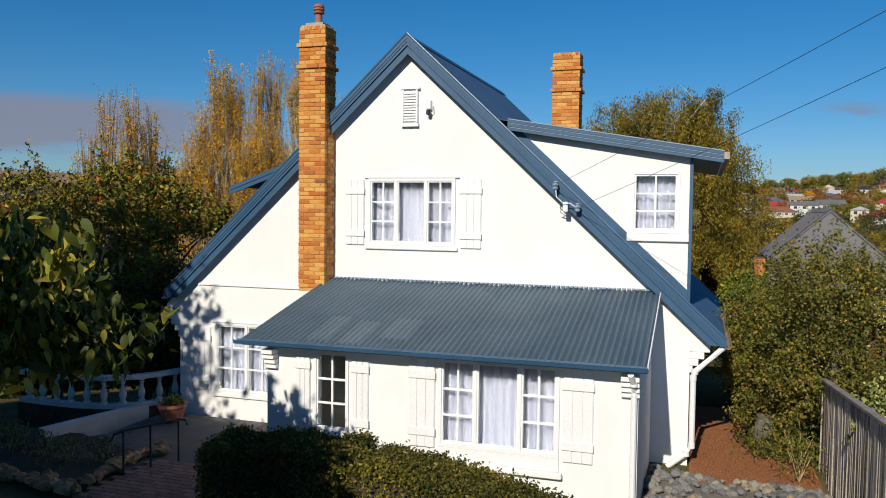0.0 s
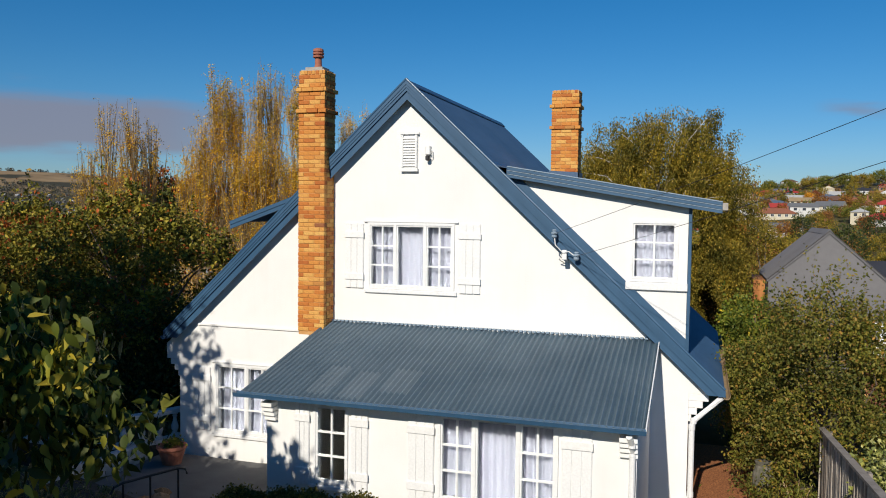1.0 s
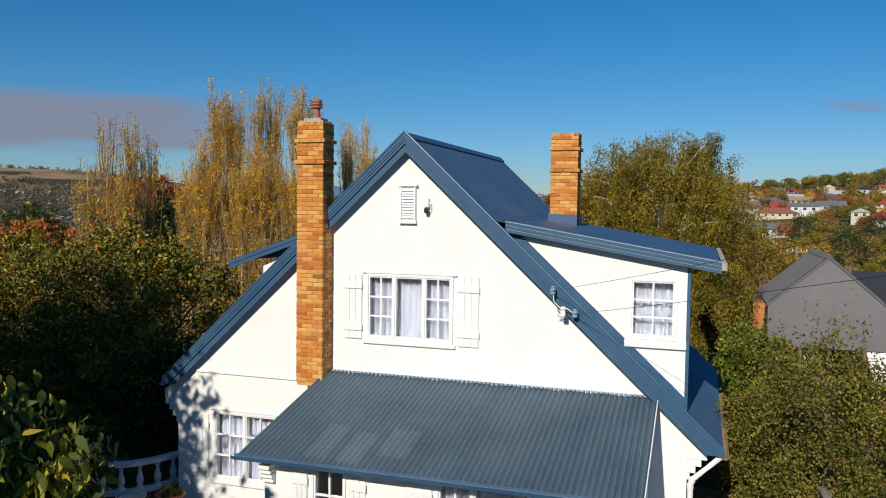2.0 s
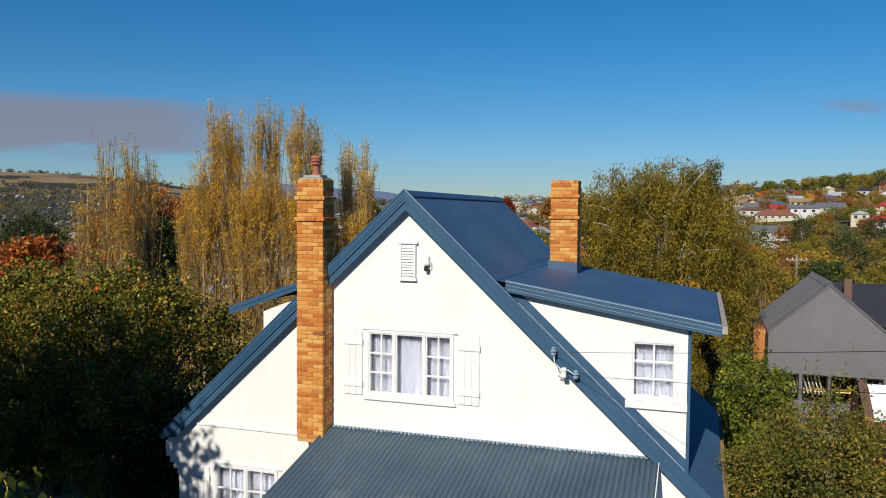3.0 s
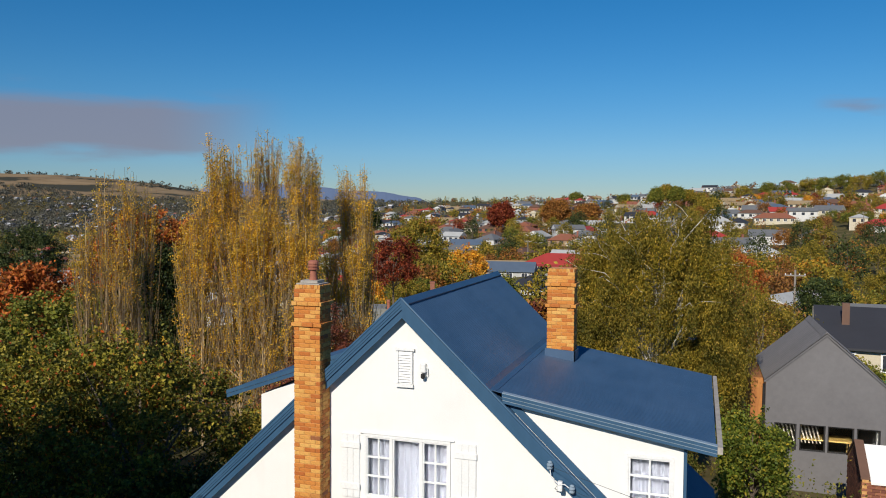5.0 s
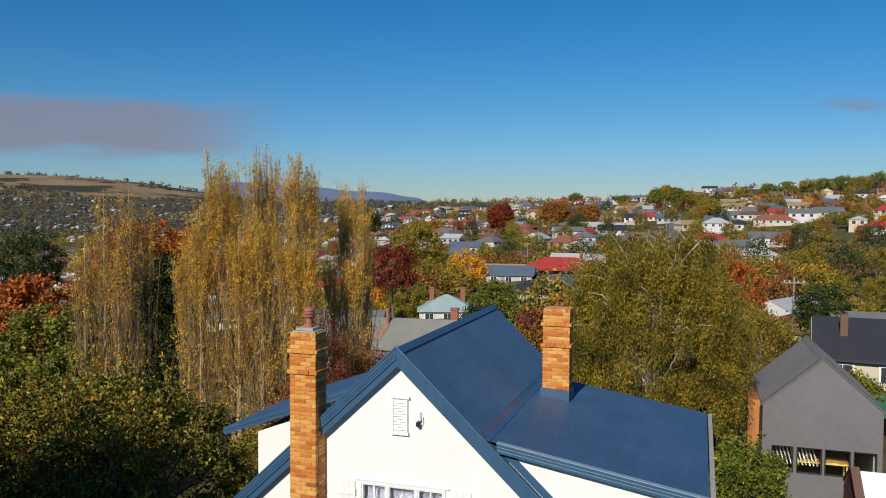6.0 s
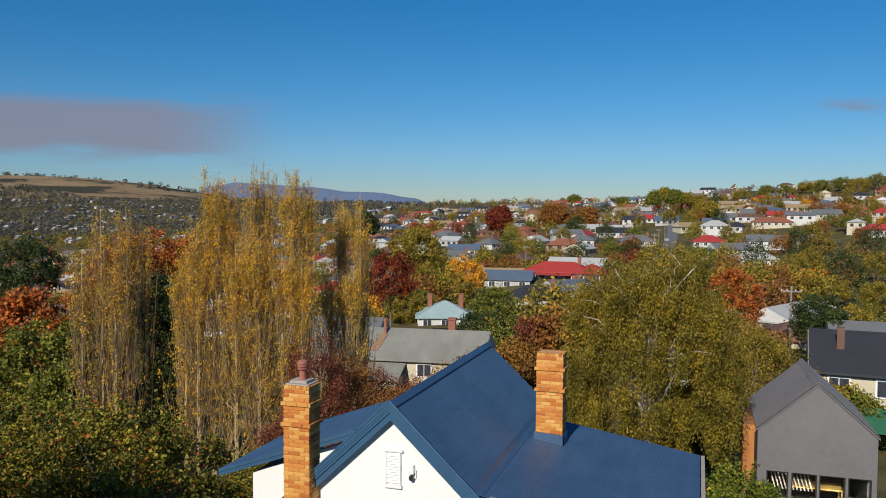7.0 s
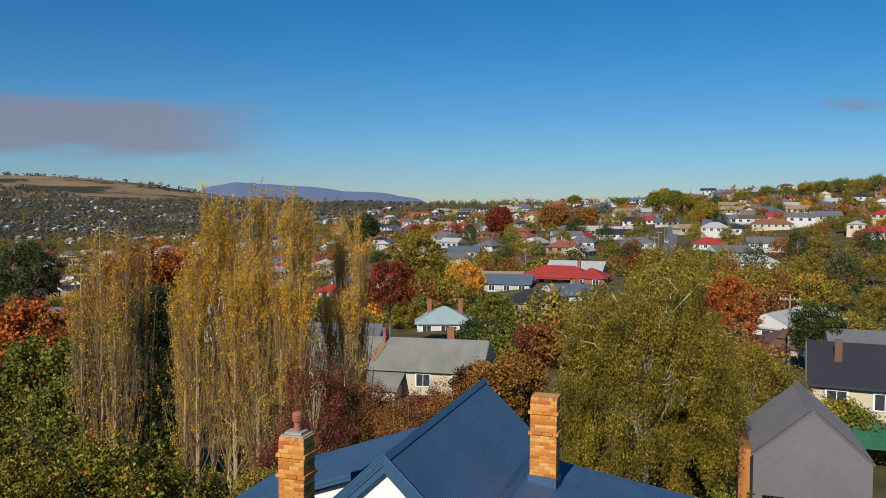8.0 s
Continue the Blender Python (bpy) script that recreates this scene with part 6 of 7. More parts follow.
part("wall", bm, GREY_METAL, grey_house)
for x in (GX0, GX1 - 0.25):
    part("wall", boxed(x, x + 0.25, GY + 0.25, GY + 4.5, -4, GE - 0.1), GREY_METAL, grey_house)
bm = bmesh.new()
wall_columns(bm, (GX0, GXP, GX1), lambda x: GP - abs(x - GXP) * (GP - GE) / (GXP - GX0), [], GY + 4.5, GY + 4.7, -4.0)
part("wall", bm, GREY_METAL, grey_house)
for s in (-1, 1):
    bm = bmesh.new()
    e = Vector((s * 2.02, 0, -2.02 * (GP - GE) / (GXP - GX0)))
    a = Vector((GXP, GY - 0.06, GP + 0.05))
    corrugated(bm, a, (0, 4.9, 0), e, 0.30, 0.006, 0.03, 4)
    part("roof", bm, GREY_ROOF, grey_house, "grey standing seam roof")
    bm = bmesh.new()
    prism(bm, [a, a + e, a + e - Vector((0, 0, 0.10)), a - Vector((0, 0, 0.10))], (0, 0.035, 0))
    part("verge_trim", bm, GREY_METAL, grey_house)
bm = bmesh.new()
prism(bm, [(GXP - 0.16, GY - 0.07, GP + 0.05 - 0.12), (GXP, GY - 0.07, GP + 0.10), (GXP + 0.16, GY - 0.07, GP + 0.05 - 0.12), (GXP, GY - 0.07, GP + 0.06)], (0, 4.9, 0))
part("ridge_capping", bm, GREY_ROOF, grey_house)
for x0, x1 in GREY_OPENINGS:
    bm = bmesh.new()
    frame_ring(bm, x0, x1, SILL_Z, HEAD_Z, 0.045, GY + 0.05, GY + 0.12)
    w = part("window", bm, IRON, grey_house, "dark framed window")
    part("pane", boxed(x0 + 0.045, x1 - 0.045, GY + 0.080, GY + 0.086, SILL_Z + 0.045, HEAD_Z - 0.045), GLASS, w).visible_shadow = False
part("inner_wall", boxed(GX0 + 0.26, GX1 - 0.26, GY + 3.4, GY + 3.5, -0.5, 1.6), DARK, grey_house)
part("inner_floor", boxed(GX0 + 0.26, GX1 - 0.26, GY + 0.26, GY + 4.4, -0.60, -0.5), DARK, grey_house)
part("inner_ceiling", boxed(GX0 + 0.26, GX1 - 0.26, GY + 0.26, GY + 4.4, 1.6, 1.7), DARK, grey_house)
PALE_WOOD = speckled("pale_yellow_wood", (0.42, 0.26, 0.07), (0.58, 0.38, 0.12), 5, 0.5, 30, 0.2, 0.003, stretch=(1, 6, 6))
blind = tagged(empty("slatted_blind"), "pale slatted timber blind inside the window", "blind")
for k in range(11):
    bm = bmesh.new()
    x = 7.62 + 0.125 * k
    prism(bm, [(x, GY + 0.55, HEAD_Z - 0.02), (x + 0.05, GY + 0.55, HEAD_Z - 0.02), (x + 0.27, GY + 0.55, 0.10), (x + 0.22, GY + 0.55, 0.10)], (0, 0.02, 0))
    part("slat", bm, TIMBER_DECK, blind)
table = tagged(empty("dining_table", (9.25, GY + 0.95, -0.5)), "pale yellow wooden table inside the grey house", "table")
part("tabletop", soft_box(-0.95, 0.95, -0.42, 0.42, 0.70, 0.745, 0.008), PALE_WOOD, table)
for x in (-0.88, 0.82):
    for y in (-0.36, 0.30):
        part("leg", boxed(x, x + 0.06, y, y + 0.06, 0, 0.70), PALE_WOOD, table)
part("side_cladding", boxed(6.72, 7.16, 18.6, 21.5, -4, 2.35), CORTEN, grey_house, "orange stained timber side wall")
bm = bmesh.new()
tube(bm, [(7.11, 17.82, 2.30), (7.11, 17.82, -3)], 0.045, 8)
part("downpipe", bm, IRON, grey_house)
# deck before it, board by board
deck = tagged(empty("deck"), "grey weathered timber deck beside the grey house", "deck")
for k in range(22):
    part("plank", boxed(7.2 + 0.19 * k, 7.375 + 0.19 * k, 12.4, 17.88, -1.60, -1.56), TIMBER_DECK, deck)
part("joist", boxed(7.2, 11.4, 12.5, 12.7, -4, -1.603), TIMBER_DECK, deck)

RED_BRICK = per_object("red_brick", [(0, (0.16, 0.055, 0.035)), (0.5, (0.26, 0.09, 0.05)), (1, (0.34, 0.13, 0.07))], 0.9)
outhouse = tagged(empty("brick_outbuilding"), "red brick outbuilding with white roof and gable parapet", "outbuilding")
part("core", boxed(9.56, 12.6, 12.22, 14.58, -4, 0.80), MORTAR, outhouse)
bm = bmesh.new()
gable = [(12.2, 0.93), (13.4, 1.70), (14.6, 0.93)]
prism(bm, [(9.37, 12.22, -4), *[(9.37, y, z - 0.05) for y, z in gable], (9.37, 14.58, -4)], (0.17, 0, 0))
part("parapet", bm, MORTAR, outhouse)
for (ya, za), (yb, zb) in zip(gable, gable[1:]):
    bm = bmesh.new()
    prism(bm, [(9.33, ya, za), (9.33, yb, zb), (9.33, yb, zb - 0.07), (9.33, ya, za - 0.07)], (0.25, 0, 0))
    part("coping", bm, ROOFS[5], outhouse, "brown brick coping")
    bm = bmesh.new()
    prism(bm, [(9.59, ya - 0.05 if ya < 13 else ya, za - 0.12), (9.59, yb, zb - 0.12), (9.59, yb, zb - 0.18), (9.59, ya - 0.05 if ya < 13 else ya, za - 0.18)], (3.2, 0, 0))
    part("roof", bm, WHITE_WALL, outhouse, "white painted flat roof sheet")
me = mesh_of("brick", boxed(-0.113, 0.113, -0.006, 0.03, -0.036, 0.036), RED_BRICK)
side_me = mesh_of("brick", boxed(-0.006, 0.03, -0.113, 0.113, -0.036, 0.036), RED_BRICK)
for r in range(22):
    for k in range(8):
        ob = new("brick", me)
        ob.parent = outhouse
        ob.location = (9.49 + 0.24 * k + (0.12 if r % 2 else 0), 12.195, 0.74 - 0.086 * r)
for r in range(24):
    z = 1.56 - 0.086 * r
    for k in range(10):
        y = 12.33 + 0.24 * k - (0.12 if r % 2 else 0)
        if 12.3 < y < 14.5 and z + 0.10 < 1.70 - abs(y - 13.4) * 0.64 - 0.08:
            ob = new("brick", side_me)
            ob.parent = outhouse
            ob.location = (9.365, y, z)

black_house = house_at(14.0, 66, -6, 15, 9, 3.2, "gable", WALLS[0], ROOFS[1], "cream brick house with black steel roof", chimneys=1, dz=1.75)
part("chimney", boxed(-6.1, -5.6, -2.3, -1.8, 3.0, 5.9), ROOFS[5], black_house, "red brick chimney")
charcoal_house = house_at(13.4, 92, 0, 16, 10, 3.4, "gable", WALLS[4], ROOFS[0], "house with a grey steel roof behind", chimneys=1)
TARP = speckled("green_shade_cloth", (0.025, 0.13, 0.065), (0.04, 0.18, 0.085), 1, 0.8, 30, 0.2)
awning = tagged(empty("green_awning", (16.8, 40.0, -1.0)), "green fabric shade awning", "awning")
bm = bmesh.new()
prism(bm, [(-2.5, -1.6, -1.6), (2.5, -1.6, -1.6), (2.5, 1.6, -0.85), (-2.5, 1.6, -0.85)], (0, 0, 0.05))
part("canopy", bm, TARP, awning)
for x in (-2.3, 2.3):
    part("post", boxed(x - 0.04, x + 0.04, -1.5, -1.4, -6, -1.58), IRON, awning)

stack = tagged(empty("chimney_stack", (4.48, 31.0, 0)), "white rendered chimney of a house behind the birch", "chimney")
part("shaft", boxed(-0.28, 0.28, -0.28, 0.28, -7, 1.45), WHITE_WALL, stack)
part("cap", soft_box(-0.36, 0.36, -0.36, 0.36, 1.452, 1.78, 0.03), IRON, stack)

# ---- the front garden ----
MULCH = speckled("red_bark_mulch", (0.17, 0.048, 0.016), (0.60, 0.24, 0.080), 34, 0.95, 60, 1.0, 0.03)
CONCRETE = speckled("garden_concrete", (0.09, 0.088, 0.085), (0.14, 0.137, 0.134), 1.5, 0.9, 30, 0.3)
GRAVEL = speckled("grey_gravel", (0.14, 0.125, 0.095), (0.26, 0.235, 0.19), 5, 0.95, 40, 1.0, 0.02)
PAVER = per_object("pink_paver", [(0, (0.22, 0.12, 0.09)), (1, (0.34, 0.20, 0.16))], 0.9)
# soil of the garden bed; also the painted shade inside the hedges
SOIL_AND_SHADE = speckled("dark_soil_and_shade", (0.035, 0.025, 0.018), (0.08, 0.06, 0.04), 4, 0.95, 30, 0.8, 0.02)


def ground_patch(name, ring, z, material, label, category):
    bm = bmesh.new()
    prism(bm, [(x, y, z - 0.4) for x, y in ring], (0, 0, 0.4))
    return tagged(part(name, bm, material), label, category, kind="structure")


ground_patch("mulch_bed", [(4.75, -0.9), (6.6, -0.7), (6.6, 4.0), (4.75, 4.0)], 0.035, MULCH, "red bark mulch along the side of the house", "mulch")
ground_patch("gravel_bed", [(4.2, -4.5), (6.6, -4.5), (6.6, -0.72), (4.2, -0.92)], 0.03, GRAVEL, "grey stony gravel beside the porch", "gravel")
ground_patch("garden_path", [(-4.9, -2.4), (-1.6, -4.4), (-1.3, -0.2), (-4.9, -0.2)], 0.03, CONCRETE, "grey concrete path by the front door", "path")
ground_patch("garden_bed", [(-7.6, -3.8), (-3.4, -4.3), (-3.4, -2.6), (-5.3, -2.0), (-7.6, -2.4)], 0.05, SOIL_AND_SHADE, "dark planted garden bed", "garden bed")

STONE_GREY = per_object("grey_stone", [(0, (0.15, 0.15, 0.15)), (0.5, (0.27, 0.265, 0.25)), (0.8, (0.38, 0.33, 0.24)), (1, (0.44, 0.33, 0.18))], 0.9, 20, 0.6, 0.35, 0.02)
STONE_SAND = per_object("sandstone", [(0, (0.30, 0.17, 0.08)), (0.6, (0.42, 0.26, 0.13)), (1, (0.5, 0.36, 0.2))], 0.9, 20, 0.6, 0.35, 0.02)


def stone_mesh(seed, material):
    bm = bmesh.new()
    bmesh.ops.create_icosphere(bm, subdivisions=2, radius=1)
    for v in bm.verts:
        v.co = Vector((round(v.co.x * 1.6) / 1.6, round(v.co.y * 1.6) / 1.6, round(v.co.z * 1.6) / 1.6)) * 0.45 + v.co * 0.5
        v.co *= 1 + 0.46 * noise.noise(v.co * 1.3 + Vector((seed * 3.1, 0, 0))) + 0.12 * noise.noise(v.co * 4 + Vector((0, seed, 0)))
        v.co.z *= 0.68
    return mesh_of("rock", bm, material)


GREY_STONES = [stone_mesh(k, STONE_GREY) for k in range(6)]
SAND_STONES = [stone_mesh(k + 9, STONE_SAND) for k in range(5)]
rng_rock = random.Random(4)


def rock(x, y, z, s, meshes, label, group):
    ob = new("rock", rng_rock.choice(meshes))
    ob.location, ob.scale, ob.rotation_euler = (x, y, z), (s, s * rng_rock.uniform(0.7, 1.1), s), (0, 0, rng_rock.uniform(0, 6.3))
    tagged(ob, label, "rock", group)


for k in range(170):
    u = rng_rock.random()
    if k < 100:
        x, y = 4.22 + 0.75 * rng_rock.random() ** 1.3, -3.4 + 2.9 * u
    else:
        x, y = 4.7 + 1.9 * u, -0.95 + rng_rock.uniform(-0.35, 0.22)
    rock(x, y, 0.05 + rng_rock.random() * 0.05, rng_rock.uniform(0.04, 0.105), GREY_STONES, "rough grey garden stone", "stones beside the porch")
for k in range(34):
    u = k / 33
    x, y = -7.8 + 4.6 * u, -3.75 - 0.55 * u + rng_rock.uniform(-0.15, 0.15)
    rock(x, y, 0.1, rng_rock.uniform(0.09, 0.18), SAND_STONES, "orange sandstone edging rock", "rocks of the garden bed")
for k in range(12):
    rock(-3.35 + rng_rock.uniform(-0.12, 0.12), -4.2 + 0.17 * k, 0.1, rng_rock.uniform(0.10, 0.2), SAND_STONES, "orange sandstone edging rock", "rocks of the garden bed")

# pavers
paving = tagged(empty("paving"), "pink clay pavers below the handrail", "paving")
me = mesh_of("paver", soft_box(-0.11, 0.11, -0.055, 0.055, -0.03, 0.02, 0.005), PAVER)
for i in range(14):
    for j in range(9):
        ob = new("paver", me)
        ob.parent = paving
        ob.location = (-3.1 + 0.235 * j + (0.117 if i % 2 else 0), -4.35 + 0.12 * i, 0.035)

# hedges
def hedge(name, line, width, height, seed, n, label):
    """A clipped hedge along a line of points: core coloured as inner shade, and a skin of small leaves."""
    rng = np.random.default_rng(seed)
    root = tagged(empty(name), label, "hedge")
    core = bmesh.new()
    pts = []
    arr = np.array(line)
    seg = np.linalg.norm(np.diff(arr, axis=0), axis=1)
    for (a, b) in zip(arr, arr[1:]):
        t = (b - a) / np.linalg.norm(b - a)
        s = np.array((t[1], -t[0])) * (width / 2 - 0.06)
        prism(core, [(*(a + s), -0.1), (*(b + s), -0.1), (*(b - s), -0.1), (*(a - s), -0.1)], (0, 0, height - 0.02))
        m = int(n * np.linalg.norm(b - a) / seg.sum())
        u, side = rng.uniform(-0.02, 1.02, m), rng.uniform(-1, 1, m)
        z = rng.uniform(0, 1, m)
        face = rng.integers(0, 5, m)
        off = np.where(face < 2, side, np.where(face == 2, side, np.sign(side))) * width / 2
        z = np.where(face <= 2, 1.0, z) * height
        wob = np.array([noise.noise((q * 3, w * 3, seed)) for q, w in zip(u * np.linalg.norm(b - a), z)]) * 0.06
        p = a + (b - a) * u[:, None] + np.array((t[1], -t[0])) * (off * (1 + wob))[:, None]
        pts.append(np.column_stack((p, z + wob + rng.normal(size=m) * 0.022)) + rng.normal(size=(m, 3)) * 0.03)
    for a, t0, t1 in ((arr[0], arr[1], arr[0]), (arr[-1], arr[-2], arr[-1])):
        t = (t1 - t0) / np.linalg.norm(t1 - t0)
        m = n // 12
        p = a + np.array((t[1], -t[0])) * (rng.uniform(-1, 1, m) * width / 2)[:, None] + t * 0.03
        pts.append(np.column_stack((p, rng.uniform(0, height, m))) + rng.normal(size=(m, 3)) * 0.03)
    # solid dark core stands in for the shade between the leaves
    part("core", core, SOIL_AND_SHADE, root)
    pts = np.concatenate(pts)
    hang("leaves", leaves_mesh("leaves", pts, rng.uniform(0.014, 0.030, len(pts)), HEDGE, rng), root)


hedge("hedge", [(-0.80, -4.62), (0.1, -4.42), (1.05, -4.30)], 0.9, 1.08, 5, 30000, "dark clipped hedge before the porch")
hedge("hedge", [(1.12, -4.40), (2.2, -4.75), (3.1, -5.25), (4.2, -6.1)], 0.9, 1.06, 6, 34000, "sunlit clipped hedge curving from the porch")

# balustrade
balustrade = tagged(empty("balustrade"), "white concrete balustrade with turned balusters", "balustrade")
BAL = [(-4.94, 0.34), (-5.12, -0.16), (-5.38, -0.54), (-5.80, -0.80), (-6.33, -0.91), (-7.02, -0.92), (-7.72, -0.88)]


def rail_along(z0, z1, w, name):
    bm = bmesh.new()
    prev = None
    for i, (x, y) in enumerate(BAL):
        a, b = BAL[max(0, i - 1)], BAL[min(len(BAL) - 1, i + 1)]
        n = Vector((b[1] - a[1], a[0] - b[0], 0)).normalized() * w
        row = [bm.verts.new((x + s * n.x, y + s * n.y, z)) for s, z in ((-1, z0), (1, z0), (1, z1), (-1, z1))]
        if prev:
            for k in range(4):
                bm.faces.new((prev[k], prev[(k + 1) % 4], row[(k + 1) % 4], row[k]))
        else:
            bm.faces.new(row)
        prev = row
    bm.faces.new(prev[::-1])
    bmesh.ops.bevel(bm, geom=[e for e in bm.edges if len(e.link_faces) == 2 and e.calc_face_angle(0) > 1.0], offset=0.012, segments=1, affect="EDGES")
    part(name, bm, CONCRETE_WHITE, balustrade)


CONCRETE_WHITE = speckled("painted_concrete", (0.52, 0.52, 0.51), (0.64, 0.64, 0.63), 3, 0.8, 30, 0.3)
rail_along(0.16, 0.24, 0.09, "base_rail")
rail_along(0.70, 0.78, 0.09, "top_rail")
bal_mesh = bmesh.new()
lathe(bal_mesh, [(0.07, 0), (0.07, 0.04), (0.042, 0.06), (0.068, 0.14), (0.07, 0.19), (0.04, 0.29), (0.03, 0.36), (0.046, 0.39), (0.032, 0.41), (0.058, 0.43), (0.058, 0.46)], (0, 0, 0), 14)
bal_me = mesh_of("baluster", bal_mesh, CONCRETE_WHITE)
reach = [0.0]
for (ax, ay), (bx, by) in zip(BAL, BAL[1:]):
    reach.append(reach[-1] + math.hypot(bx - ax, by - ay))
for k in range(10):
    u = reach[-1] * (k + 0.45) / 10
    ob = new("baluster", bal_me)
    ob.parent = balustrade
    ob.location = (float(np.interp(u, reach, [p[0] for p in BAL])), float(np.interp(u, reach, [p[1] for p in BAL])), 0.24)
bm = bmesh.new()
prism(bm, [(x, y + 0.12, -0.3) for x, y in BAL] + [(x, y - 0.12, -0.3) for x, y in BAL[::-1]], (0, 0, 0.458))
tagged(part("terrace_edge", bm, SOIL_AND_SHADE), "low dark soil-coloured edge under the balustrade", "kerb", kind="structure")

low_wall = tagged(empty("low_wall"), "low white painted garden wall", "wall")
bm = bmesh.new()
prism(bm, [(-5.75, -2.45, -0.2), (-5.58, -2.50, -0.2), (-5.10, -0.45, -0.2), (-5.28, -0.40, -0.2)], (0, 0, 0.42))
part("body", bm, CONCRETE_WHITE, low_wall)

# pot with a small plant
pot = tagged(empty("plant_pot", (-4.35, -0.75, 0.03)), "terracotta pot with a small green plant", "plant pot")
bm = bmesh.new()
lathe(bm, [(0.17, 0), (0.24, 0.25), (0.27, 0.29), (0.27, 0.34), (0.24, 0.34), (0.21, 0.29), (0.04, 0.28)], (0, 0, 0), 20)
part("pot", bm, TERRACOTTA, pot)
rng_p = np.random.default_rng(3)
p = rng_p.normal(size=(260, 3)) * np.array((0.09, 0.09, 0.05)) + np.array((0, 0, 0.38))
hang("plant", leaves_mesh("plant", p, rng_p.uniform(0.02, 0.045, 260), GREEN, rng_p), pot)


def tuft(x, y, s, seed, material, label):
    rng = np.random.default_rng(seed)
    root = tagged(empty("tuft_plant", (x, y, 0.05)), label, "plant", "plants of the garden bed")
    n = 320
    a, r = rng.uniform(0, 6.28, n), np.abs(rng.normal(size=n)) * s * 0.5
    pts = np.column_stack((np.cos(a) * r, np.sin(a) * r, rng.uniform(0.05, 1, n) * s * (1 - 0.35 * np.minimum(1, r / s))))
    hang("leaves", leaves_mesh("leaves", pts, rng.uniform(0.025, 0.06, n), material, rng, -1.8, 0.2), root)
    for k in range(5):
        bm = bmesh.new()
        tube(bm, [(0, 0, -0.02), (math.cos(k * 1.3) * s * 0.25, math.sin(k * 1.3) * s * 0.25, s * 0.6)], [0.012, 0.004], 4)
        part("stem", bm, TWIG, root)


SILVER = foliage("silver_green_leaf", [(0, (0.10, 0.12, 0.05)), (1, (0.26, 0.28, 0.14))])
for k, (x, y, s) in enumerate(((-6.6, -3.0, 0.45), (-5.6, -3.1, 0.42), (-4.9, -3.2, 0.40), (-4.3, -3.3, 0.46), (-3.8, -3.1, 0.40), (-6.1, -2.7, 0.35), (-7.2, -3.2, 0.4))):
    tuft(x, y, s, 400 + k, SILVER, "small grey-green tufted plant")
for k, (x, y, s) in enumerate(((6.3, -0.35, 0.75), (6.35, 0.3, 0.9), (6.1, 0.9, 0.6))):
    tuft(x, y, s, 430 + k, GREEN, "bushy green plant by the fence")

# handrail
handrail = tagged(empty("handrail"), "black wrought-iron handrail with three posts", "handrail")
for x, y in ((-3.12, -3.50), (-2.96, -3.10), (-2.79, -2.66)):
    bm = bmesh.new()
    tube(bm, [(x, y, 0.0), (x, y, 0.68)], 0.016, 8)
    part("post", bm, IRON, handrail)
bm = bmesh.new()
tube(bm, [(-3.21, -3.66, 0.57), (-3.18, -3.62, 0.67), (-3.12, -3.50, 0.70), (-2.79, -2.66, 0.70), (-2.74, -2.56, 0.67), (-2.73, -2.52, 0.58)], 0.02, 8)
part("rail", bm, IRON, handrail)

# paling fence rising towards the street
PALING = per_object("weathered_paling", [(0, (0.27, 0.225, 0.18)), (0.5, (0.46, 0.40, 0.33)), (1, (0.64, 0.57, 0.48))], 0.95, 30, 0.5, 0.4)
fence = tagged(empty("paling_fence"), "weathered grey timber paling fence", "fence")


def fence_top(y):
    return 1.46 - 0.095 * (y + 0.3)


rng_f = random.Random(8)
paling = mesh_of("paling", soft_box(-0.011, 0.011, -0.043, 0.043, -1.75, 0, 0.004), PALING)
for k in range(70):
    y = 0.55 - 0.1 * k
    ob = new("paling", paling)
    ob.parent = fence
    ob.location, ob.rotation_euler = (6.70 + rng_f.uniform(-0.006, 0.006), y, fence_top(y) + rng_f.uniform(-0.012, 0.012)), (0, rng_f.uniform(-0.01, 0.01), rng_f.uniform(-0.16, 0.10))
for dz in (-0.15, -1.3):
    bm = bmesh.new()
    prism(bm, [(6.715, 0.6, fence_top(0.6) + dz), (6.715, -6.4, fence_top(-6.4) + dz), (6.715, -6.4, fence_top(-6.4) + dz - 0.09), (6.715, 0.6, fence_top(0.6) + dz - 0.09)], (0.05, 0, 0))
    part("rail", bm, WOOD_POLE, fence)
bm = bmesh.new()
prism(bm, [(6.66, 0.6, fence_top(0.6) + 0.02), (6.66, -6.4, fence_top(-6.4) + 0.02), (6.66, -6.4, fence_top(-6.4) + 0.055), (6.66, 0.6, fence_top(0.6) + 0.055)], (0.10, 0, 0))
part("capping_rail", bm, WOOD_POLE, fence)
for y in (0.55, -2.4, -4.8):
    part("post", boxed(6.77, 6.87, y - 0.05, y + 0.05, -0.6, fence_top(y)), WOOD_POLE, fence)

stone_pot = tagged(empty("garden_urn", (5.92, 1.05, 0.02)), "dark mottled grey stone garden urn", "urn")
bm = bmesh.new()
lathe(bm, [(0.12, 0), (0.16, 0.16), (0.165, 0.42), (0.12, 0.58), (0.14, 0.64), (0.10, 0.64)], (0, 0, 0), 16)
part("body", bm, speckled("mottled_dark_stone", (0.07, 0.07, 0.045), (0.20, 0.185, 0.15), 9, 0.9, 40, 0.6), stone_pot)

CABLE = speckled("black_cable", (0.012, 0.012, 0.013), (0.025, 0.025, 0.027), 5, 0.6, 20, 0.1)
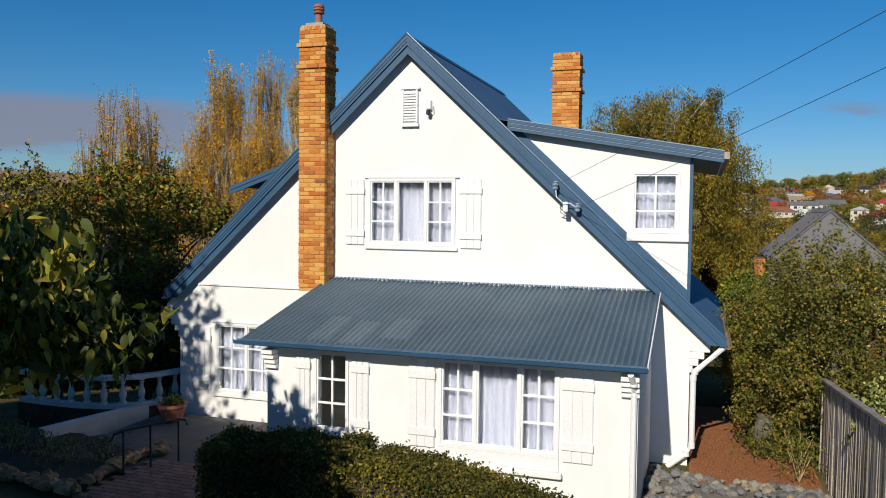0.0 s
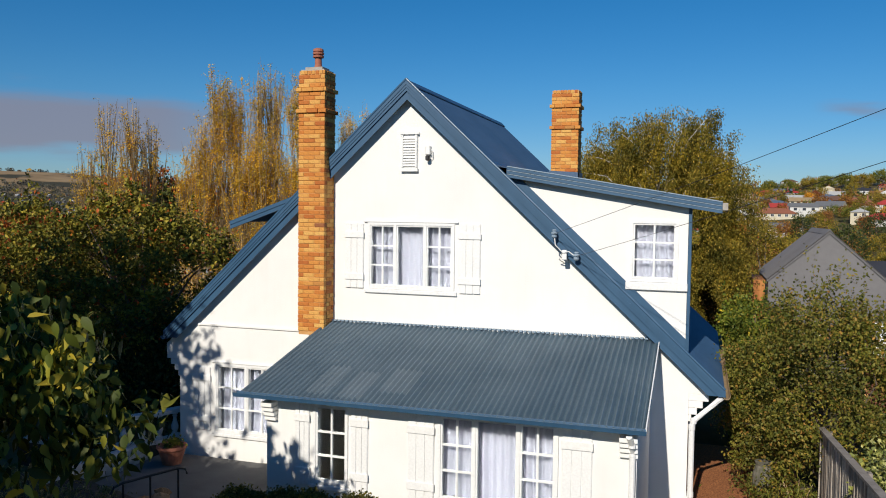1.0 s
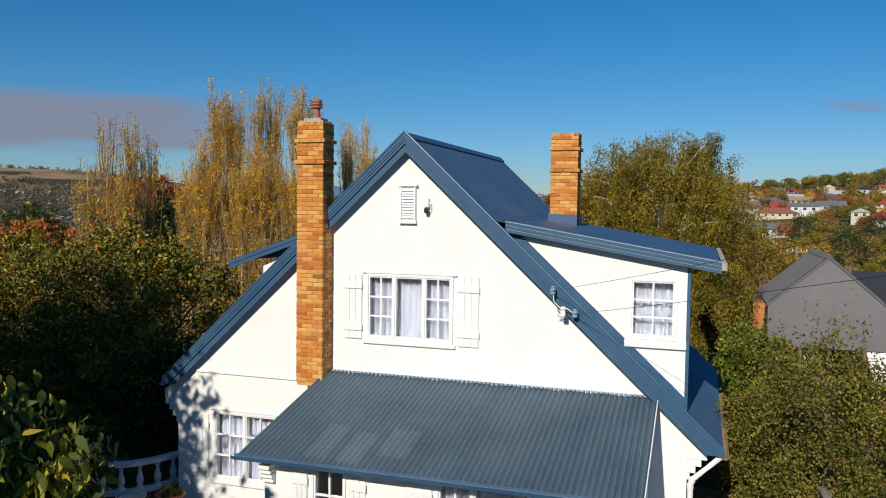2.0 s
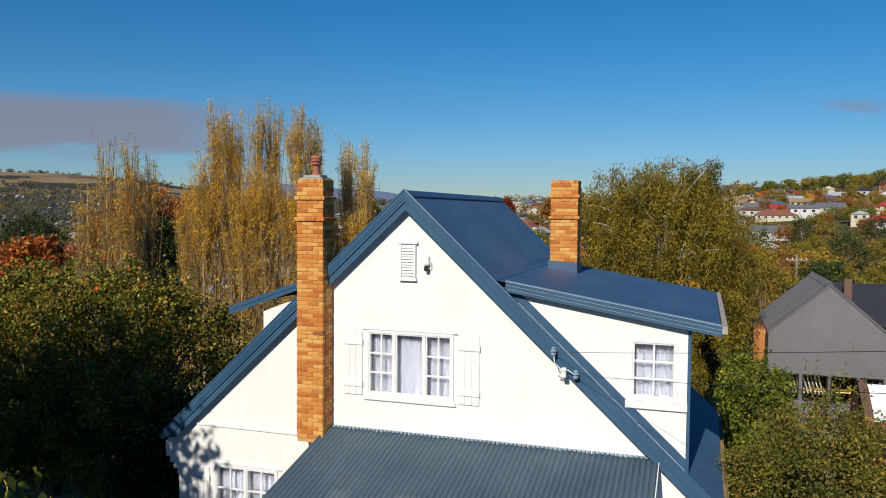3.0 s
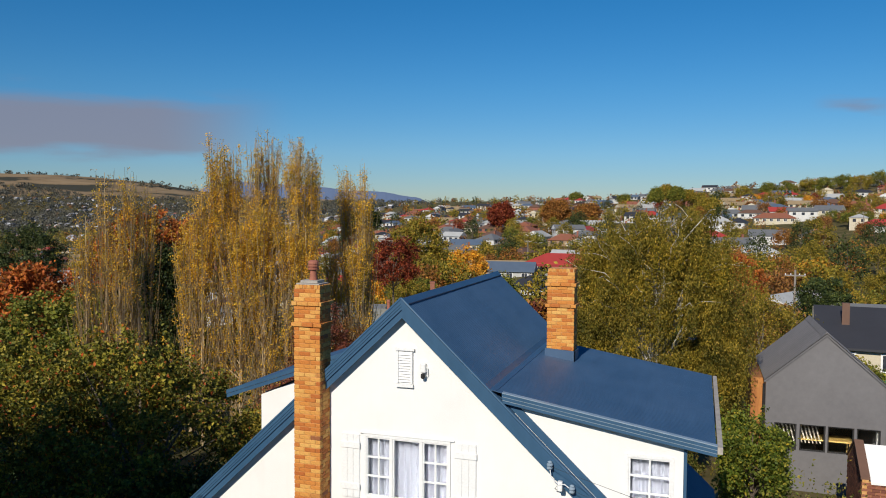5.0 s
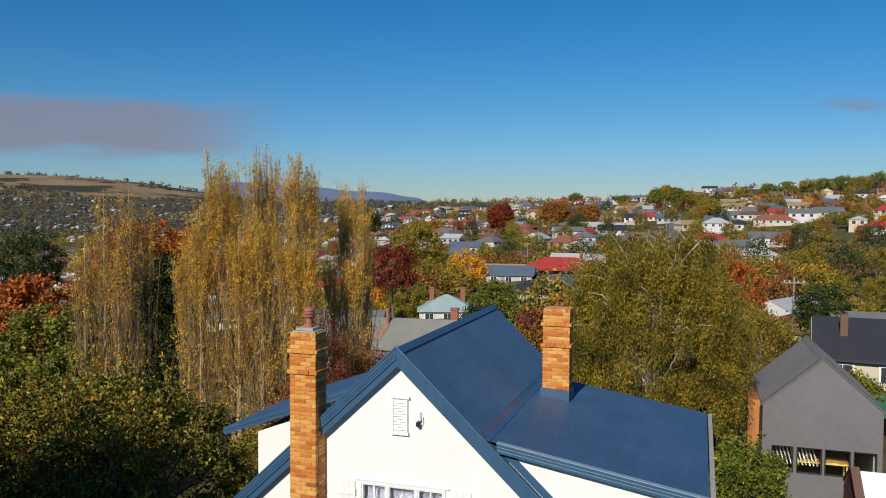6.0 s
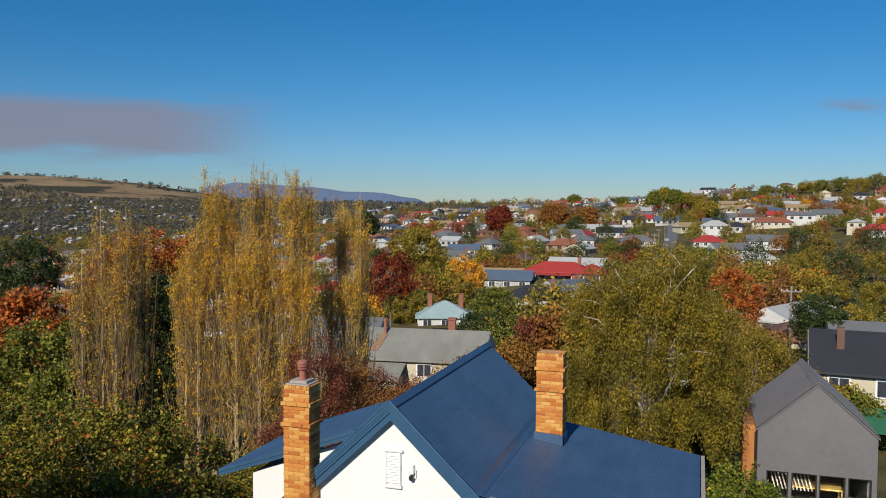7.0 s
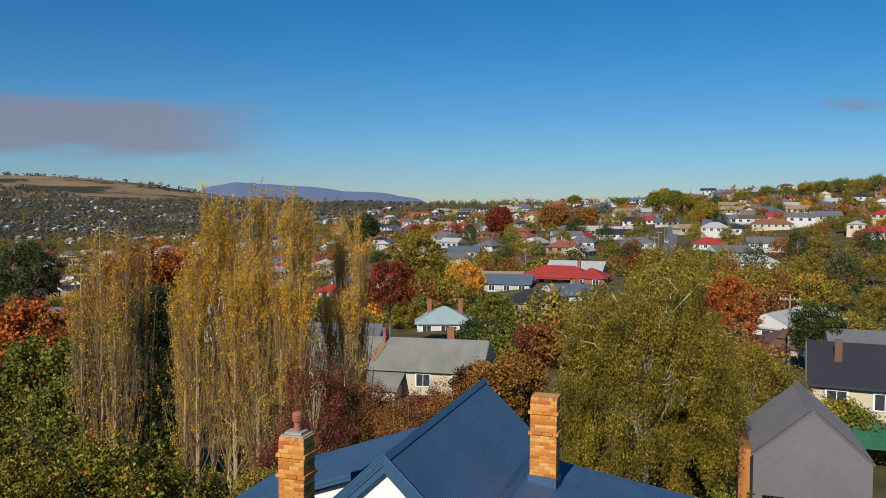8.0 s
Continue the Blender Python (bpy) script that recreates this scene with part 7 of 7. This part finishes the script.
# service bracket on the barge, and the two cables to the street pole
bracket = tagged(empty("service_bracket"), "insulators and junction box on the barge board", "cable bracket")
for x, z in ((2.60, 4.40), (2.96, 4.05)):
    bm = bmesh.new()
    lathe(bm, [(0.02, -0.07), (0.045, -0.05), (0.045, -0.025), (0.025, -0.015), (0.05, 0.0), (0.05, 0.025), (0.025, 0.035), (0.04, 0.055), (0.02, 0.07)], (x, -0.29, z), 12)
    part("insulator", bm, ZINC, bracket)
    part("arm", boxed(x - 0.012, x + 0.012, -0.29, -0.216, z - 0.012, z + 0.012), ZINC, bracket)
part("junction_box", soft_box(2.72, 2.80, -0.27, -0.19, 3.98, 4.14, 0.01), WHITE_PAINT, bracket)
for k in range(2):
    bm = bmesh.new()
    tube(bm, [(2.60 + 0.36 * k, -0.29, 4.38 - 0.35 * k), (2.62 + 0.22 * k, -0.30, 4.22 - 0.1 * k), (2.74, -0.28, 4.10), (2.66, -0.15, 3.98), (2.76, -0.06, 3.90)], 0.009, 6)
    part("lead", bm, WHITE_PAINT, bracket)
for k, (a, b) in enumerate((((2.60, -0.33, 4.40), (6.2, -5.95, 5.58)), ((2.96, -0.33, 4.05), (6.3, -5.7, 5.2)))):
    bm = bmesh.new()
    a, b = Vector(a), Vector(b)
    pts = []
    for i in range(25):
        u = i / 24 * 2.6
        p = a + (b - a) * u
        p.z += 0.035 * (u * u - u) * 2
        pts.append(p)
    tube(bm, pts, 0.003, 6)
    tagged(part("power_cable", bm, CABLE), "black overhead cable running to the house", "cable", "overhead cables")
street_at = a + (b - a) * 2.6
power_pole((street_at.x, street_at.y - 0.1, 0.3), 8.6, "grey timber street pole carrying the cables", WOOD_POLE)


# ---- chimneys, brick by brick ----
COURSE, LONG, JOINT = 0.074, 0.205, 0.008
BRICK_MESHES = {}


def brick_mesh(w, d, h):
    key = (round(w, 3), round(d, 3), round(h, 3))
    if key not in BRICK_MESHES:
        BRICK_MESHES[key] = mesh_of("brick", soft_box(-w / 2, w / 2, -d / 2, d / 2, -h / 2, h / 2, 0.006), BRICK)
    return BRICK_MESHES[key]


def brick_chimney(parent, x0, x1, y0, y1, z0, z1, bands, rng):
    """A square shaft of bricks in half bond, with two proud bands and an upright top course."""
    part("core", boxed(x0 + 0.012, x1 - 0.012, y0 + 0.012, y1 - 0.012, z0, z1 - 0.01), MORTAR, parent)
    n = int((z1 - z0) / COURSE)
    skin = 0.10

    def put(cx, cy, cz, w, d, h):
        ob = new("brick", brick_mesh(w, d, h))
        ob.parent = parent
        ob.location = (cx + rng.uniform(-0.003, 0.003), cy + rng.uniform(-0.004, 0.004), cz)

    for c in range(n):
        top = z1 - c * COURSE
        cz, h = top - COURSE / 2, COURSE - JOINT
        out_by = 0.035 if any(abs(cz - b) < COURSE / 2 for b in bands) else 0.0
        xa, xb, ya, yb = x0 - out_by, x1 + out_by, y0 - out_by, y1 + out_by
        upright = c == 0 or out_by > 0
        step = 0.072 if upright and c == 0 else LONG + JOINT
        start = xa - (0 if c % 2 else step / 2)
        x = start
        while x < xb - 0.02:
            a, b = max(xa, x), min(xb, x + step - JOINT)
            if b - a > 0.03:
                put((a + b) / 2, ya + skin / 2, cz, round(b - a, 2), skin, h)
            x += step
        y = ya + skin + JOINT - (step / 2 if c % 2 else 0)
        while y < yb - 0.02:
            a, b = max(ya + skin + JOINT, y), min(yb, y + step - JOINT)
            if b - a > 0.03:
                put(xb - skin / 2, (a + b) / 2, cz, skin, round(b - a, 2), h)
            y += step


rng_b = random.Random(2)
chimney_a = tagged(empty("chimney"), "tall orange brick chimney with clay pot", "chimney")
brick_chimney(chimney_a, -1.95, -1.44, -0.39, 0.04, 2.52, 7.17, (6.87, 6.49), rng_b)
chimney_b = tagged(empty("chimney"), "orange brick chimney through the dormer roof", "chimney")
brick_chimney(chimney_b, 1.80, 2.37, 3.60, 4.05, 5.35, 7.29, (6.95, 6.54), rng_b)
# the sides out of sight, joined
for ch, (x0, x1, y0, y1, z0, z1) in ((chimney_a, (-1.95, -1.44, -0.39, 0.04, 2.52, 7.17)), (chimney_b, (1.80, 2.37, 3.60, 4.05, 5.35, 7.29))):
    bm = bmesh.new()
    for c in range(int((z1 - z0) / COURSE)):
        top = z1 - c * COURSE
        box(bm, x0, x0 + 0.013, y0 + 0.11, y1, top - COURSE + JOINT, top)
        box(bm, x0 + 0.014, x1 - 0.11, y1 - 0.013, y1, top - COURSE + JOINT, top)
    tagged(part("back_bricks", bm, TERRACOTTA, ch), kind="stuff")
bm = bmesh.new()
prism(bm, [(-1.92, -0.36, 7.168), (-1.47, -0.36, 7.168), (-1.47, 0.01, 7.168), (-1.92, 0.01, 7.168)], (0, 0, 0.022))
box(bm, -1.86, -1.53, -0.31, -0.04, 7.195, 7.24)
part("flaunching", bm, CEMENT, chimney_a, "cement capping")
bm = bmesh.new()
lathe(bm, [(0.075, 7.24), (0.062, 7.30), (0.058, 7.42), (0.095, 7.425), (0.098, 7.455), (0.075, 7.46), (0.075, 7.475), (0.098, 7.48), (0.10, 7.51), (0.078, 7.515), (0.078, 7.525), (0.095, 7.53), (0.09, 7.57), (0.05, 7.59)], (-1.68, -0.17, 0), 16)
part("chimney_pot", bm, TERRACOTTA, chimney_a, "ribbed clay chimney pot")
bm = bmesh.new()
prism(bm, [(1.77, 3.57, 5.40), (2.40, 3.57, 5.28), (2.40, 3.57, 5.58), (1.77, 3.57, 5.62)], (0, 0.02, 0))
prism(bm, [(2.38, 3.57, 5.28), (2.38, 4.08, 5.28), (2.38, 4.08, 5.58), (2.38, 3.57, 5.58)], (0.02, 0, 0))
part("flashing", bm, ROOF_BLUE, chimney_b)

# rust stain, flue and lean-to on the grey-roofed cottage
COTTAGE = next(o for o in scene.objects if o.name.startswith("suburban_house") and "old grey-green" in o["label"])
STAIN = 0.05
RUSTY = speckled("rust_stain", (0.34, 0.14, 0.05), (0.26, 0.22, 0.16), 1.2, 0.9, 8, 0.2)
bm = bmesh.new()
prism(bm, [(-1.7, -1.2, 5.145 + STAIN), (-1.0, -1.0, 5.245 + STAIN), (-1.3, -3.6, 3.955 + STAIN), (-2.4, -3.7, 3.905 + STAIN)], (0, -0.01, 0.03))
part("rust_stain", bm, RUSTY, COTTAGE, "rust stain below the flue")
bm = bmesh.new()
lathe(bm, [(0.16, 4.9), (0.16, 6.5), (0.2, 6.5), (0.2, 6.75)], (-1.3, -0.9, 0), 10)
part("flue", bm, TERRACOTTA, COTTAGE, "rusty iron flue")
part("lean_to", boxed(-3.0, 1.4, -7.0, -4.3, -2.5, 2.0), WALLS[0], COTTAGE)
bm = bmesh.new()
prism(bm, [(-3.3, -7.3, 1.95), (-3.3, -7.3, 2.07), (-3.3, -4.2, 3.2), (-3.3, -4.2, 3.08)], (5.0, 0, 0))
part("lean_to_roof", bm, GREY_OLD, COTTAGE)
